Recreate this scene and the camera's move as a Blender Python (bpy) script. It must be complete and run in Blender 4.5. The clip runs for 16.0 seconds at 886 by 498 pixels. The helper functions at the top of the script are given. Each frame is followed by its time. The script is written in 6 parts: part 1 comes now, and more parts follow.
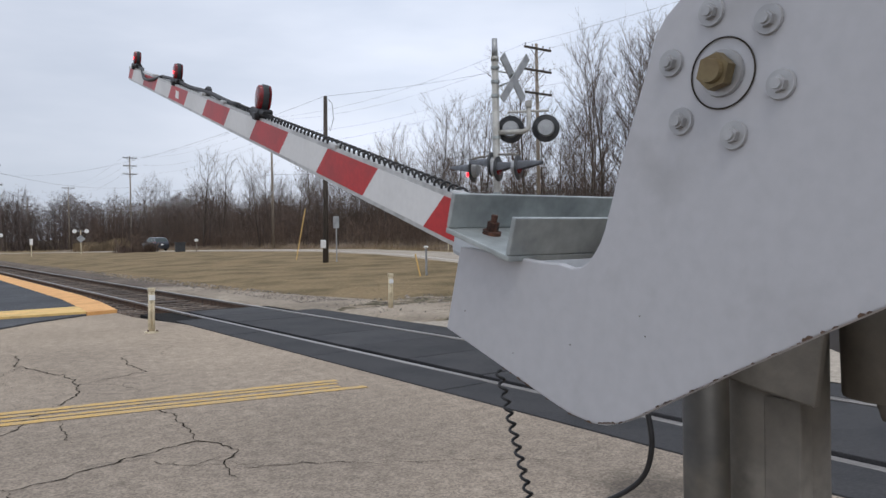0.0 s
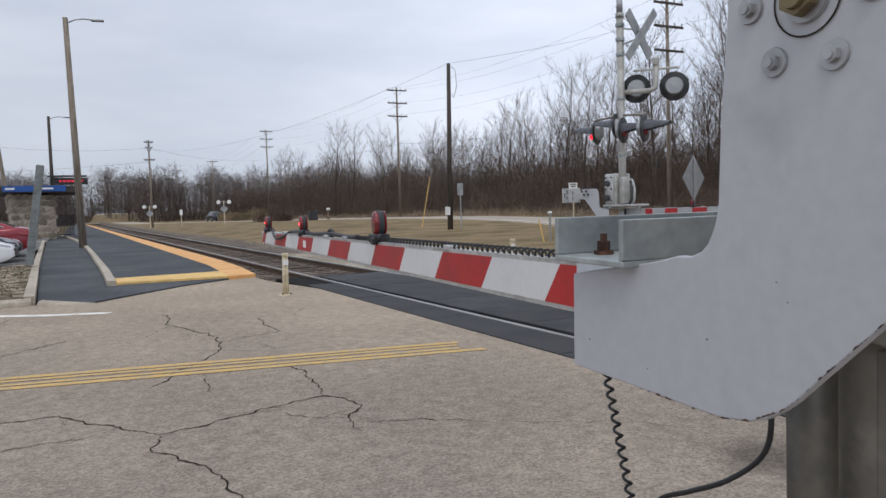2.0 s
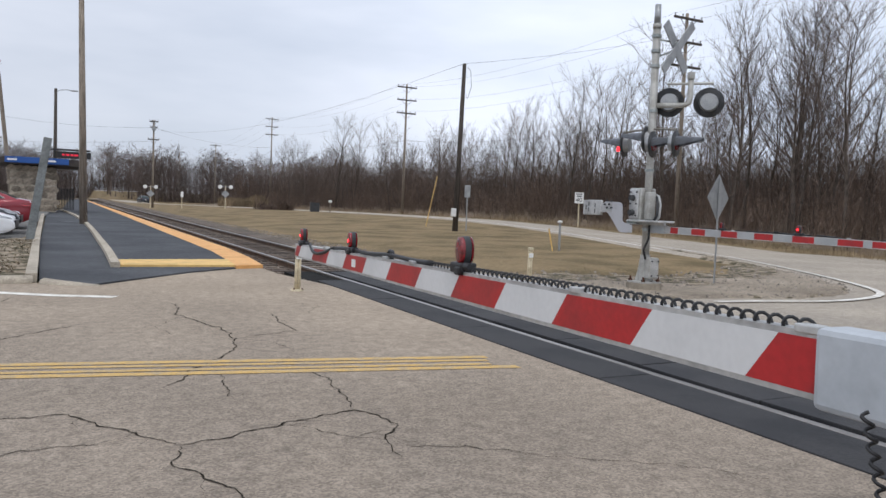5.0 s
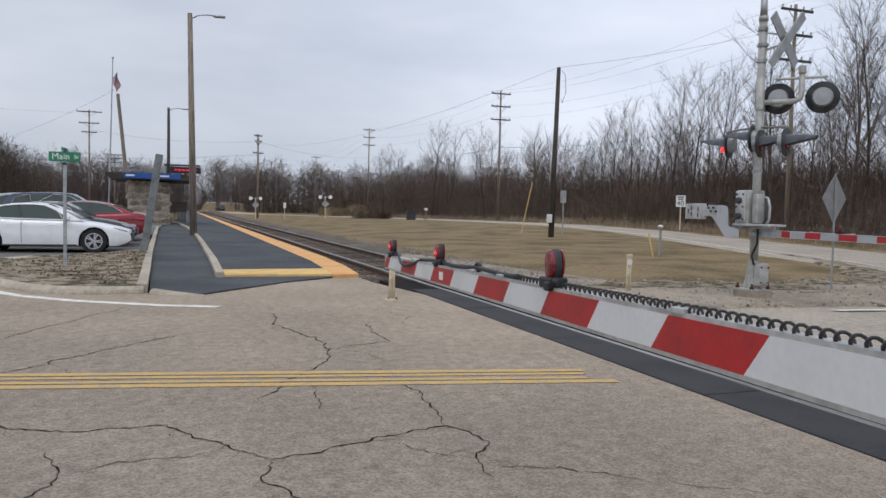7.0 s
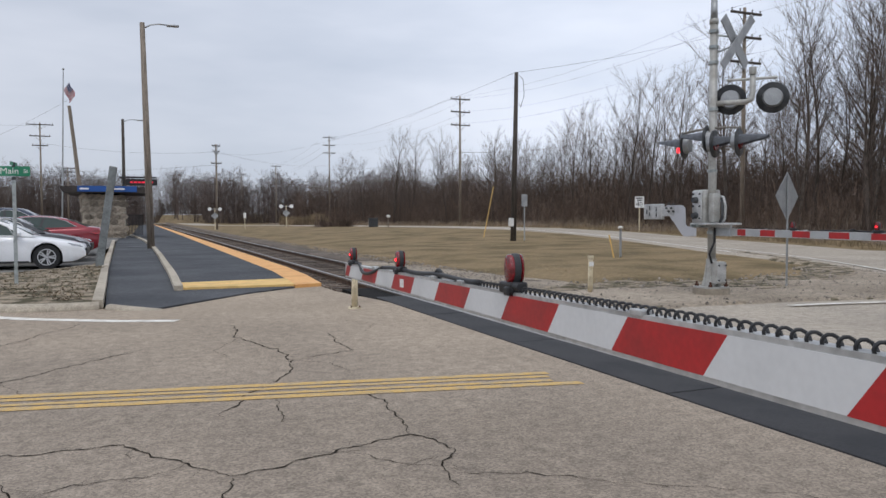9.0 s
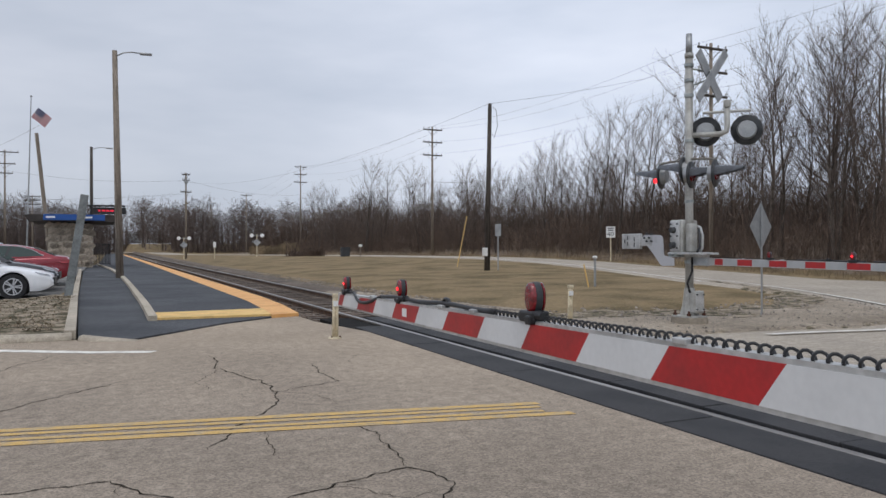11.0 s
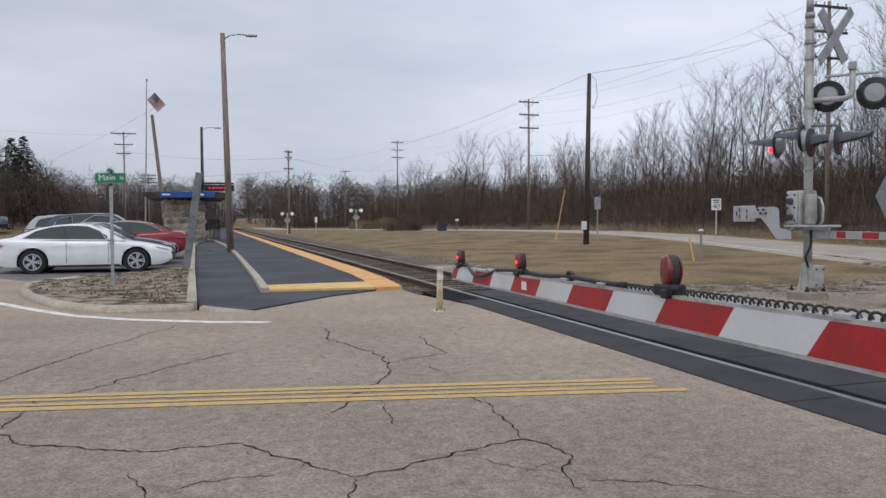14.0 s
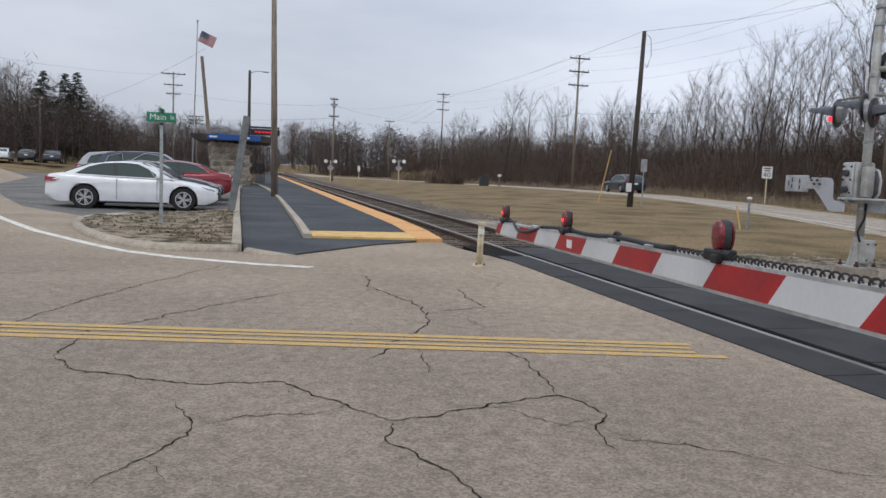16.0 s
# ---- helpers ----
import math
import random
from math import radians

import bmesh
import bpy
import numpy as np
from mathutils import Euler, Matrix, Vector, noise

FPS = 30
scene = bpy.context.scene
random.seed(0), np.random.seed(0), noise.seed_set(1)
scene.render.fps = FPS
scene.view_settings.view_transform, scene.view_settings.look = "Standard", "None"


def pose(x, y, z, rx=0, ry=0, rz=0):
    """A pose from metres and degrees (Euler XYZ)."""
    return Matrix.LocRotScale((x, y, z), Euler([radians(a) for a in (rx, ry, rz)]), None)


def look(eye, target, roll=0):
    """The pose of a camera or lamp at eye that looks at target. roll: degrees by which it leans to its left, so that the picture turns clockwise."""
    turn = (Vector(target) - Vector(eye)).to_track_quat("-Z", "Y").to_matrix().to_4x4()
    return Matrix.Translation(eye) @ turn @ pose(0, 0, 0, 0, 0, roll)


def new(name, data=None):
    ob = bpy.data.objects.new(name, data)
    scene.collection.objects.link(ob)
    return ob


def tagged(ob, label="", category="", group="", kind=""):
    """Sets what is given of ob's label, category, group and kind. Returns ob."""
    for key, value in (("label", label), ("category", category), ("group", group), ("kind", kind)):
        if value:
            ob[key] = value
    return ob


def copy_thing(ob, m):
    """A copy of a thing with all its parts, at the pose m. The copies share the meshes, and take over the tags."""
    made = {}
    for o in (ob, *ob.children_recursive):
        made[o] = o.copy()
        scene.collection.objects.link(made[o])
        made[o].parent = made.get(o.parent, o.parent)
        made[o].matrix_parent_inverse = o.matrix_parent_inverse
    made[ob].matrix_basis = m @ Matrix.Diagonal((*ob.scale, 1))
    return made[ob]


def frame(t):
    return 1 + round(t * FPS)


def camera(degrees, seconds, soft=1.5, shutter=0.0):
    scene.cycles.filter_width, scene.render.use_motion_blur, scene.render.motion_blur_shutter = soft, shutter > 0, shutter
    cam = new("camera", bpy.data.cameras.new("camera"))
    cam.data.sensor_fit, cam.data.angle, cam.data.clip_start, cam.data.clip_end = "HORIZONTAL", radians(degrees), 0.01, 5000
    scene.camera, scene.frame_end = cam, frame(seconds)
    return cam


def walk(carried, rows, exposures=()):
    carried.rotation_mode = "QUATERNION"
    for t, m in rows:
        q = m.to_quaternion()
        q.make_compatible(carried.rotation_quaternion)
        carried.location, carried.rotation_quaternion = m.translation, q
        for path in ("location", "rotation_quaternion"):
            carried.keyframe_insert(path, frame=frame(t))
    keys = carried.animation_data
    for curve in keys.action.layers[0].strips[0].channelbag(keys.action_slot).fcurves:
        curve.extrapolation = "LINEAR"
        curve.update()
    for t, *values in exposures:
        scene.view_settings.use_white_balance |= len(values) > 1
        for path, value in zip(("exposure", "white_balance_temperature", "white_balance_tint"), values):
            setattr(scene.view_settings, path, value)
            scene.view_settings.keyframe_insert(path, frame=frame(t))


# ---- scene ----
cam = camera(61.9, 16.0)
PATH = [
    (0, (0.254, -0.924, 1.245), (1.435, 0.69, 1.219), -1.1),
    (0.5, (0.268, -0.913, 1.252), (1.372, 0.754, 1.221), -1.2),
    (1, (0.284, -0.929, 1.242), (1.311, 0.786, 1.206), -2.2),
    (1.5, (0.294, -0.948, 1.231), (1.249, 0.809, 1.17), -1.7),
    (2, (0.293, -0.967, 1.217), (1.183, 0.822, 1.11), -1.8),
    (2.5, (0.280, -0.923, 1.209), (1.1435, 0.8745, 1.0545), 0.6),
    (3, (0.228, -0.775, 1.224), (1.23, 0.949, 1.083), 1.3),
    (3.5, (0.251, -0.713, 1.22), (1.323, 0.971, 1.092), 3.0),
    (4, (0.334, -0.621, 1.25), (1.320, 1.113, 1.103), 2.8),
    (4.5, (0.258, -0.582, 1.26), (1.195, 1.180, 1.102), 3.2),
    (5, (0.157, -0.483, 1.258), (1.055, 1.301, 1.151), 2.2),
    (5.2, (0.147, -0.489, 1.261), (0.989, 1.324, 1.177), 1.8),
    (7.3, (0.259, -0.342, 1.284), (0.884, 1.555, 1.184), 0.2),
    (7.5, (0.262, -0.336, 1.293), (0.901, 1.557, 1.195), -1.5),
    (8, (0.275, -0.349, 1.283), (0.911, 1.545, 1.211), -0.4),
    (8.5, (0.306, -0.344, 1.281), (0.975, 1.54, 1.21), -0.1),
    (9, (0.273, -0.339, 1.278), (1.025, 1.513, 1.198), -0.2),
    (9.2, (0.237, -0.329, 1.28), (1.023, 1.508, 1.194), 0.0),
    (11.3, (0.118, -0.222, 1.269), (0.949, 1.597, 1.287), 0.0),
    (11.5, (0.092, -0.211, 1.265), (0.897, 1.619, 1.299), 1.0),
    (12, (0.005, -0.245, 1.266), (0.779, 1.599, 1.297), 0.2),
    (12.5, (-0.034, -0.262, 1.254), (0.703, 1.596, 1.208), 2.2),
    (13, (-0.013, -0.255, 1.262), (0.675, 1.621, 1.184), -0.5),
    (13.5, (0.02, -0.229, 1.273), (0.659, 1.665, 1.187), -0.4),
    (14, (0.027, -0.214, 1.27), (0.611, 1.698, 1.201), -0.4),
    (14.5, (0.022, -0.212, 1.268), (0.561, 1.712, 1.197), -0.7),
    (15, (0.02, -0.207, 1.264), (0.54, 1.722, 1.171), -0.7),
    (15.5, (0.016, -0.196, 1.259), (0.532, 1.731, 1.115), -0.1),
    (16, (-0.008, -0.223, 1.263), (0.473, 1.708, 1.069), 2.4),
]
walk(cam, [(t, look(eye, target, roll)) for t, eye, target, roll in PATH], ((0, -0.06), (2.5, -0.08), (4, 0.08), (5.2, 0.06), (7.3, -0.14), (9, -0.10), (12, -0.22), (13, -0.19), (16, -0.16)))

# ---- world and light ----
def make_world():
    w = bpy.data.worlds.new("overcast_sky")
    scene.world = w
    w.use_nodes = True
    nt = w.node_tree
    nt.nodes.clear()
    N, L = nt.nodes.new, nt.links.new
    sky = N("ShaderNodeTexSky")
    sky.sky_type, sky.sun_disc = 'NISHITA', False
    sky.sun_elevation, sky.sun_rotation = radians(38), radians(200)
    tc, mp = N("ShaderNodeTexCoord"), N("ShaderNodeMapping")
    mp.inputs["Scale"].default_value = (1.2, 1.2, 4.5)
    nz = N("ShaderNodeTexNoise")
    nz.inputs["Scale"].default_value, nz.inputs["Detail"].default_value, nz.inputs["Roughness"].default_value = 1.5, 5, 0.5
    cr = N("ShaderNodeValToRGB")
    cr.color_ramp.elements[0].position, cr.color_ramp.elements[0].color = 0.30, (0.585, 0.66, 0.80, 1)
    cr.color_ramp.elements[1].position, cr.color_ramp.elements[1].color = 0.72, (0.94, 0.99, 1.12, 1)
    bg1, bg2, mix, out = N("ShaderNodeBackground"), N("ShaderNodeBackground"), N("ShaderNodeMixShader"), N("ShaderNodeOutputWorld")
    bg1.inputs["Strength"].default_value = 0.10
    bg2.inputs["Strength"].default_value = 1.06
    mix.inputs["Fac"].default_value = 0.93
    L(tc.outputs["Generated"], mp.inputs["Vector"])
    L(mp.outputs["Vector"], nz.inputs["Vector"])
    L(nz.outputs["Fac"], cr.inputs["Fac"])
    L(sky.outputs["Color"], bg1.inputs["Color"])
    # the cloud is thickest low in the north
    east, span, grade = N("ShaderNodeVectorMath"), N("ShaderNodeMapRange"), N("ShaderNodeMix")
    east.operation = 'DOT_PRODUCT'
    east.inputs[1].default_value = (0.259, -0.966, 0.35)
    span.inputs["From Min"].default_value, span.inputs["From Max"].default_value = -1.0, -0.58
    span.inputs["To Min"].default_value, span.inputs["To Max"].default_value = 0.68, 1.04
    grade.data_type, grade.blend_type = 'RGBA', 'MULTIPLY'
    grade.inputs["Factor"].default_value = 1.0
    L(tc.outputs["Generated"], east.inputs[0])
    L(east.outputs["Value"], span.inputs["Value"])
    L(cr.outputs["Color"], grade.inputs[6])
    L(span.outputs["Result"], grade.inputs[7])
    L(grade.outputs[2], bg2.inputs["Color"])
    L(bg1.outputs["Background"], mix.inputs[1])
    L(bg2.outputs["Background"], mix.inputs[2])
    L(mix.outputs["Shader"], out.inputs["Surface"])


make_world()
sun = new("sun", bpy.data.lights.new("sun", 'SUN'))
sun.data.energy, sun.data.angle, sun.data.color = 0.9, radians(25), (1.0, 0.96, 0.90)
sun.matrix_world = look((0, 0, 60), (18, 30, 0))
scene.view_settings.exposure = 0.0


# ---- materials ----
def material(name, color, rough=0.7, metal=0.0, scale=6.0, var=0.25, fine=60.0, bump=0.0, dark=None, spec=0.5, per_object=0.0, per_island=0.0, stretch=(1, 1, 1), emit=0.0, coat=0.0, patch=(0.45, 0.62)):
    """Two scales of procedural variation over a base colour, with optional stains and relief."""
    m = bpy.data.materials.new(name)
    m.use_nodes = True
    nt = m.node_tree
    N, L = nt.nodes.new, nt.links.new
    b = nt.nodes["Principled BSDF"]
    b.inputs["Roughness"].default_value, b.inputs["Metallic"].default_value = rough, metal
    b.inputs["Specular IOR Level"].default_value = spec
    b.inputs["Coat Weight"].default_value = coat
    b.inputs["Coat Roughness"].default_value = 0.05
    tc, mp = N("ShaderNodeTexCoord"), N("ShaderNodeMapping")
    mp.inputs["Scale"].default_value = stretch
    L(tc.outputs["Object"], mp.inputs["Vector"])
    n1, n2 = N("ShaderNodeTexNoise"), N("ShaderNodeTexNoise")
    n1.inputs["Scale"].default_value, n1.inputs["Detail"].default_value = scale, 5
    n2.inputs["Scale"].default_value, n2.inputs["Detail"].default_value = fine, 3
    L(mp.outputs["Vector"], n1.inputs["Vector"])
    L(mp.outputs["Vector"], n2.inputs["Vector"])
    c0 = color
    c1 = dark if dark else tuple(v * (1 - 1.6 * var) for v in color)
    ramp = N("ShaderNodeValToRGB")
    ramp.color_ramp.elements[0].position, ramp.color_ramp.elements[1].position = patch
    ramp.color_ramp.elements[0].color, ramp.color_ramp.elements[1].color = (*c0, 1), (*c1, 1)
    L(n1.outputs["Fac"], ramp.inputs["Fac"])
    mul = N("ShaderNodeMix")
    mul.data_type, mul.blend_type = 'RGBA', 'MULTIPLY'
    mul.inputs["Factor"].default_value = 1.0
    fr = N("ShaderNodeMapRange")
    fr.inputs["From Min"].default_value, fr.inputs["From Max"].default_value = 0.3, 0.7
    fr.inputs["To Min"].default_value, fr.inputs["To Max"].default_value = 1 - var, 1 + var
    L(n2.outputs["Fac"], fr.inputs["Value"])
    L(ramp.outputs["Color"], mul.inputs[6])
    L(fr.outputs["Result"], mul.inputs[7])
    last = mul.outputs[2]
    for on, node, sock, amount in ((per_object, "ShaderNodeObjectInfo", "Random", per_object), (per_island, "ShaderNodeNewGeometry", "Random Per Island", per_island)):
        if on:
            src, rr, mm = N(node), N("ShaderNodeMapRange"), N("ShaderNodeMix")
            mm.data_type, mm.blend_type = 'RGBA', 'MULTIPLY'
            mm.inputs["Factor"].default_value = 1.0
            rr.inputs["To Min"].default_value, rr.inputs["To Max"].default_value = 1 - amount, 1 + amount
            L(src.outputs[sock], rr.inputs["Value"])
            L(last, mm.inputs[6])
            L(rr.outputs["Result"], mm.inputs[7])
            last = mm.outputs[2]
    L(last, b.inputs["Base Color"])
    if bump:
        bp = N("ShaderNodeBump")
        bp.inputs["Strength"].default_value, bp.inputs["Distance"].default_value = min(1.0, bump), 0.01
        L(n2.outputs["Fac"], bp.inputs["Height"])
        L(bp.outputs["Normal"], b.inputs["Normal"])
    if emit:
        b.inputs["Emission Color"].default_value = (*color, 1)
        b.inputs["Emission Strength"].default_value = emit
    return m


def road_material(name, light, dark, speck, stain=None, sand=None):
    """Worn aggregate surface: broad stains, mottling and salt-and-pepper stones."""
    m = bpy.data.materials.new(name)
    m.use_nodes = True
    nt = m.node_tree
    N, L = nt.nodes.new, nt.links.new
    b = nt.nodes["Principled BSDF"]
    b.inputs["Roughness"].default_value, b.inputs["Specular IOR Level"].default_value = 0.88, 0.3
    tc = N("ShaderNodeTexCoord")
    big, mid, vo = N("ShaderNodeTexNoise"), N("ShaderNodeTexNoise"), N("ShaderNodeTexVoronoi")
    big.inputs["Scale"].default_value, big.inputs["Detail"].default_value = 0.45, 6
    mid.inputs["Scale"].default_value, mid.inputs["Detail"].default_value = 9, 6
    vo.inputs["Scale"].default_value = 85
    for n in (big, mid, vo):
        L(tc.outputs["Object"], n.inputs["Vector"])
    r1 = N("ShaderNodeValToRGB")
    r1.color_ramp.elements[0].position, r1.color_ramp.elements[1].position = 0.36, 0.66
    r1.color_ramp.elements[0].color, r1.color_ramp.elements[1].color = (*dark, 1), (*light, 1)
    L(big.outputs["Fac"], r1.inputs["Fac"])
    a = N("ShaderNodeMapRange")
    a.inputs["From Min"].default_value, a.inputs["From Max"].default_value = 0.3, 0.7
    a.inputs["To Min"].default_value, a.inputs["To Max"].default_value = 0.82, 1.16
    L(mid.outputs["Fac"], a.inputs["Value"])
    sep = N("ShaderNodeSeparateColor")
    L(vo.outputs["Color"], sep.inputs["Color"])
    s = N("ShaderNodeMapRange")
    s.inputs["To Min"].default_value, s.inputs["To Max"].default_value = 1 - speck, 1 + speck
    L(sep.outputs[0], s.inputs["Value"])
    m1, m2 = N("ShaderNodeMix"), N("ShaderNodeMix")
    for mm in (m1, m2):
        mm.data_type, mm.blend_type = 'RGBA', 'MULTIPLY'
        mm.inputs["Factor"].default_value = 1
    L(r1.outputs["Color"], m1.inputs[6])
    L(a.outputs["Result"], m1.inputs[7])
    L(m1.outputs[2], m2.inputs[6])
    L(s.outputs["Result"], m2.inputs[7])
    last = m2.outputs[2]
    if sand:
        # pale sand carried onto the surface beside the tracks and the platform, thinning out over the street
        ax, blot, far, mix, blend = N("ShaderNodeVectorMath"), N("ShaderNodeTexNoise"), N("ShaderNodeMath"), N("ShaderNodeMapRange"), N("ShaderNodeMix")
        ax.operation, far.operation = 'DOT_PRODUCT', 'MULTIPLY_ADD'
        ax.inputs[1].default_value = (0.55, 0.84, 0.0)
        blot.inputs["Scale"].default_value, blot.inputs["Detail"].default_value = 0.8, 6
        far.inputs[1].default_value = 3.2
        mix.inputs["From Min"].default_value, mix.inputs["From Max"].default_value = 3.6, 11.5
        L(tc.outputs["Object"], ax.inputs[0])
        L(tc.outputs["Object"], blot.inputs["Vector"])
        L(blot.outputs["Fac"], far.inputs[0])
        L(ax.outputs["Value"], far.inputs[2])
        L(far.outputs["Value"], mix.inputs["Value"])
        blend.data_type, blend.blend_type = 'RGBA', 'MIX'
        tint = N("ShaderNodeMix")
        tint.data_type, tint.blend_type = 'RGBA', 'MULTIPLY'
        tint.inputs["Factor"].default_value = 1.0
        blend.inputs[6].default_value, blend.inputs[7].default_value = (*sand[0], 1), (*sand[1], 1)
        L(mix.outputs["Result"], blend.inputs[0])
        L(last, tint.inputs[6])
        L(blend.outputs[2], tint.inputs[7])
        last = tint.outputs[2]
    if stain:
        # an old oil stain with a ragged outline
        dist, wob, add, fade, m3 = N("ShaderNodeVectorMath"), N("ShaderNodeTexNoise"), N("ShaderNodeMath"), N("ShaderNodeMapRange"), N("ShaderNodeMix")
        dist.operation, add.operation = 'DISTANCE', 'MULTIPLY_ADD'
        dist.inputs[1].default_value = stain[:3]
        L(tc.outputs["Object"], dist.inputs[0])
        wob.inputs["Scale"].default_value, wob.inputs["Detail"].default_value = 4, 6
        L(tc.outputs["Object"], wob.inputs["Vector"])
        add.inputs[1].default_value = 0.35
        L(wob.outputs["Fac"], add.inputs[0])
        L(dist.outputs["Value"], add.inputs[2])
        fade.inputs["From Min"].default_value, fade.inputs["From Max"].default_value = stain[3], stain[3] + 0.22
        fade.inputs["To Min"].default_value, fade.inputs["To Max"].default_value = 0.50, 1.0
        L(add.outputs["Value"], fade.inputs["Value"])
        m3.data_type, m3.blend_type = 'RGBA', 'MULTIPLY'
        m3.inputs["Factor"].default_value = 1
        L(last, m3.inputs[6])
        L(fade.outputs["Result"], m3.inputs[7])
        last = m3.outputs[2]
    L(last, b.inputs["Base Color"])
    bp = N("ShaderNodeBump")
    bp.inputs["Strength"].default_value, bp.inputs["Distance"].default_value = 0.5, 0.004
    L(vo.outputs["Distance"], bp.inputs["Height"])
    L(bp.outputs["Normal"], b.inputs["Normal"])
    return m


M = {}
M["road"] = road_material("old_asphalt", (0.395, 0.325, 0.255), (0.31, 0.255, 0.20), 0.30, (3.2, 1.42, 0.0, 0.30), ((0.75, 0.755, 0.765), (1.02, 1.0, 0.955)))
M["far_road"] = road_material("far_asphalt", (0.43, 0.375, 0.305), (0.35, 0.305, 0.25), 0.25)
M["platform"] = road_material("platform_asphalt", (0.088, 0.091, 0.098), (0.047, 0.05, 0.056), 0.25)
M["lot"] = road_material("parking_asphalt", (0.21, 0.20, 0.185), (0.13, 0.127, 0.12), 0.25)
M["concrete"] = road_material("concrete", (0.49, 0.43, 0.345), (0.35, 0.305, 0.24), 0.2)
M["old_concrete"] = road_material("old_concrete", (0.33, 0.285, 0.225), (0.22, 0.19, 0.15), 0.2)
M["gravel"] = road_material("gravel", (0.37, 0.31, 0.24), (0.22, 0.18, 0.135), 0.45)
M["grass"] = material("dry_grass", (0.248, 0.183, 0.104), 0.95, scale=0.45, var=0.22, fine=9, bump=0.25, dark=(0.145, 0.110, 0.060), spec=0.1)
M["dirt"] = material("bare_dirt", (0.31, 0.255, 0.19), 0.95, scale=3.4, var=0.42, fine=22, bump=1.0, dark=(0.085, 0.075, 0.046), spec=0.1, patch=(0.44, 0.58))
M["ballast"] = road_material("ballast", (0.165, 0.13, 0.10), (0.085, 0.066, 0.05), 0.5)
M["stone_grey"] = material("ballast_stone", (0.26, 0.225, 0.19), 0.95, scale=2, var=0.25, per_island=0.5)
M["orange"] = material("tactile_orange", (0.76, 0.41, 0.15), 0.75, scale=2.0, var=0.12, fine=40, bump=0.5, dark=(0.66, 0.33, 0.11))
M["yellow"] = material("yellow_paint", (0.60, 0.385, 0.125), 0.8, scale=9, var=0.2, fine=70, bump=0.4, dark=(0.43, 0.325, 0.19), patch=(0.42, 0.66))
M["platform_yellow"] = material("platform_yellow", (0.76, 0.50, 0.18), 0.8, scale=3, var=0.12, fine=40)
M["white_paint"] = material("white_road_paint", (0.80, 0.77, 0.70), 0.8, scale=6, var=0.12, fine=60, dark=(0.58, 0.54, 0.48))
M["crack"] = material("crack", (0.055, 0.048, 0.04), 1.0, var=0.3, spec=0.0)
M["panel"] = material("crossing_rubber", (0.038, 0.037, 0.038), 0.70, scale=1.6, var=0.25, fine=60, bump=0.5, dark=(0.024, 0.024, 0.026), spec=0.3, per_object=0.22)
M["slot"] = material("dark_gap", (0.02, 0.019, 0.018), 0.95, var=0.2, spec=0.1)
M["rail"] = material("rail_steel", (0.32, 0.295, 0.27), 0.35, metal=0.85, scale=4, var=0.2, fine=50, stretch=(1, 0.1, 1))
M["rail_rust"] = material("rail_rust", (0.12, 0.075, 0.05), 0.9, scale=5, var=0.3)
M["tie"] = material("old_tie", (0.15, 0.115, 0.09), 0.95, scale=4, var=0.35, fine=40, bump=0.8, per_object=0.3)
M["gate_grey"] = material("gate_grey_paint", (0.445, 0.447, 0.468), 0.48, scale=8, var=0.035, fine=55, bump=0.015, dark=(0.36, 0.358, 0.37), patch=(0.55, 0.74))
M["pale_grey"] = material("pale_grey_paint", (0.47, 0.50, 0.53), 0.5, scale=6, var=0.05, fine=60, dark=(0.41, 0.44, 0.47))
M["galv"] = material("galvanised_steel", (0.40, 0.43, 0.425), 0.48, metal=0.55, scale=9, var=0.14, fine=45, dark=(0.29, 0.315, 0.315))
M["alu"] = material("aluminium", (0.56, 0.56, 0.55), 0.45, metal=0.6, scale=6, var=0.14, fine=40)
M["mast"] = material("mast_silver_paint", (0.44, 0.435, 0.41), 0.55, metal=0.3, scale=5, var=0.10, fine=30, dark=(0.345, 0.335, 0.305))
M["mast_dirty"] = material("weathered_grey", (0.215, 0.198, 0.172), 0.7, scale=5, var=0.16, fine=40, bump=0.2, dark=(0.135, 0.122, 0.102), patch=(0.42, 0.66))
M["arm_white"] = material("arm_white", (0.67, 0.668, 0.66), 0.5, scale=2.5, var=0.03, fine=60, dark=(0.61, 0.608, 0.60))
M["arm_red"] = material("arm_red", (0.44, 0.020, 0.022), 0.42, scale=5, var=0.10, fine=60, dark=(0.34, 0.022, 0.024))
M["lens"] = material("red_lens", (0.235, 0.008, 0.012), 0.18, scale=30, var=0.3, fine=140, bump=0.5, coat=0.6)
M["glow"] = material("lamp_glow", (1.0, 0.012, 0.02), 0.3, var=0.0, emit=3.6)
M["black"] = material("black_rubber", (0.018, 0.018, 0.02), 0.5, scale=20, var=0.3)
M["black_metal"] = material("black_paint", (0.03, 0.032, 0.035), 0.55, scale=8, var=0.25, dark=(0.06, 0.062, 0.065))
M["hood_grey"] = material("hood_grey", (0.115, 0.125, 0.145), 0.6, scale=6, var=0.25, dark=(0.07, 0.075, 0.085))
M["rust"] = material("rusty_bolt", (0.10, 0.042, 0.026), 0.9, scale=40, var=0.4, fine=150, bump=0.5)
M["brass"] = material("zinc_plated_nut", (0.22, 0.17, 0.09), 0.5, metal=0.6, scale=60, var=0.25, dark=(0.15, 0.11, 0.06))
M["bolt"] = material("painted_bolt", (0.39, 0.39, 0.395), 0.4, metal=0.4, scale=30, var=0.12)
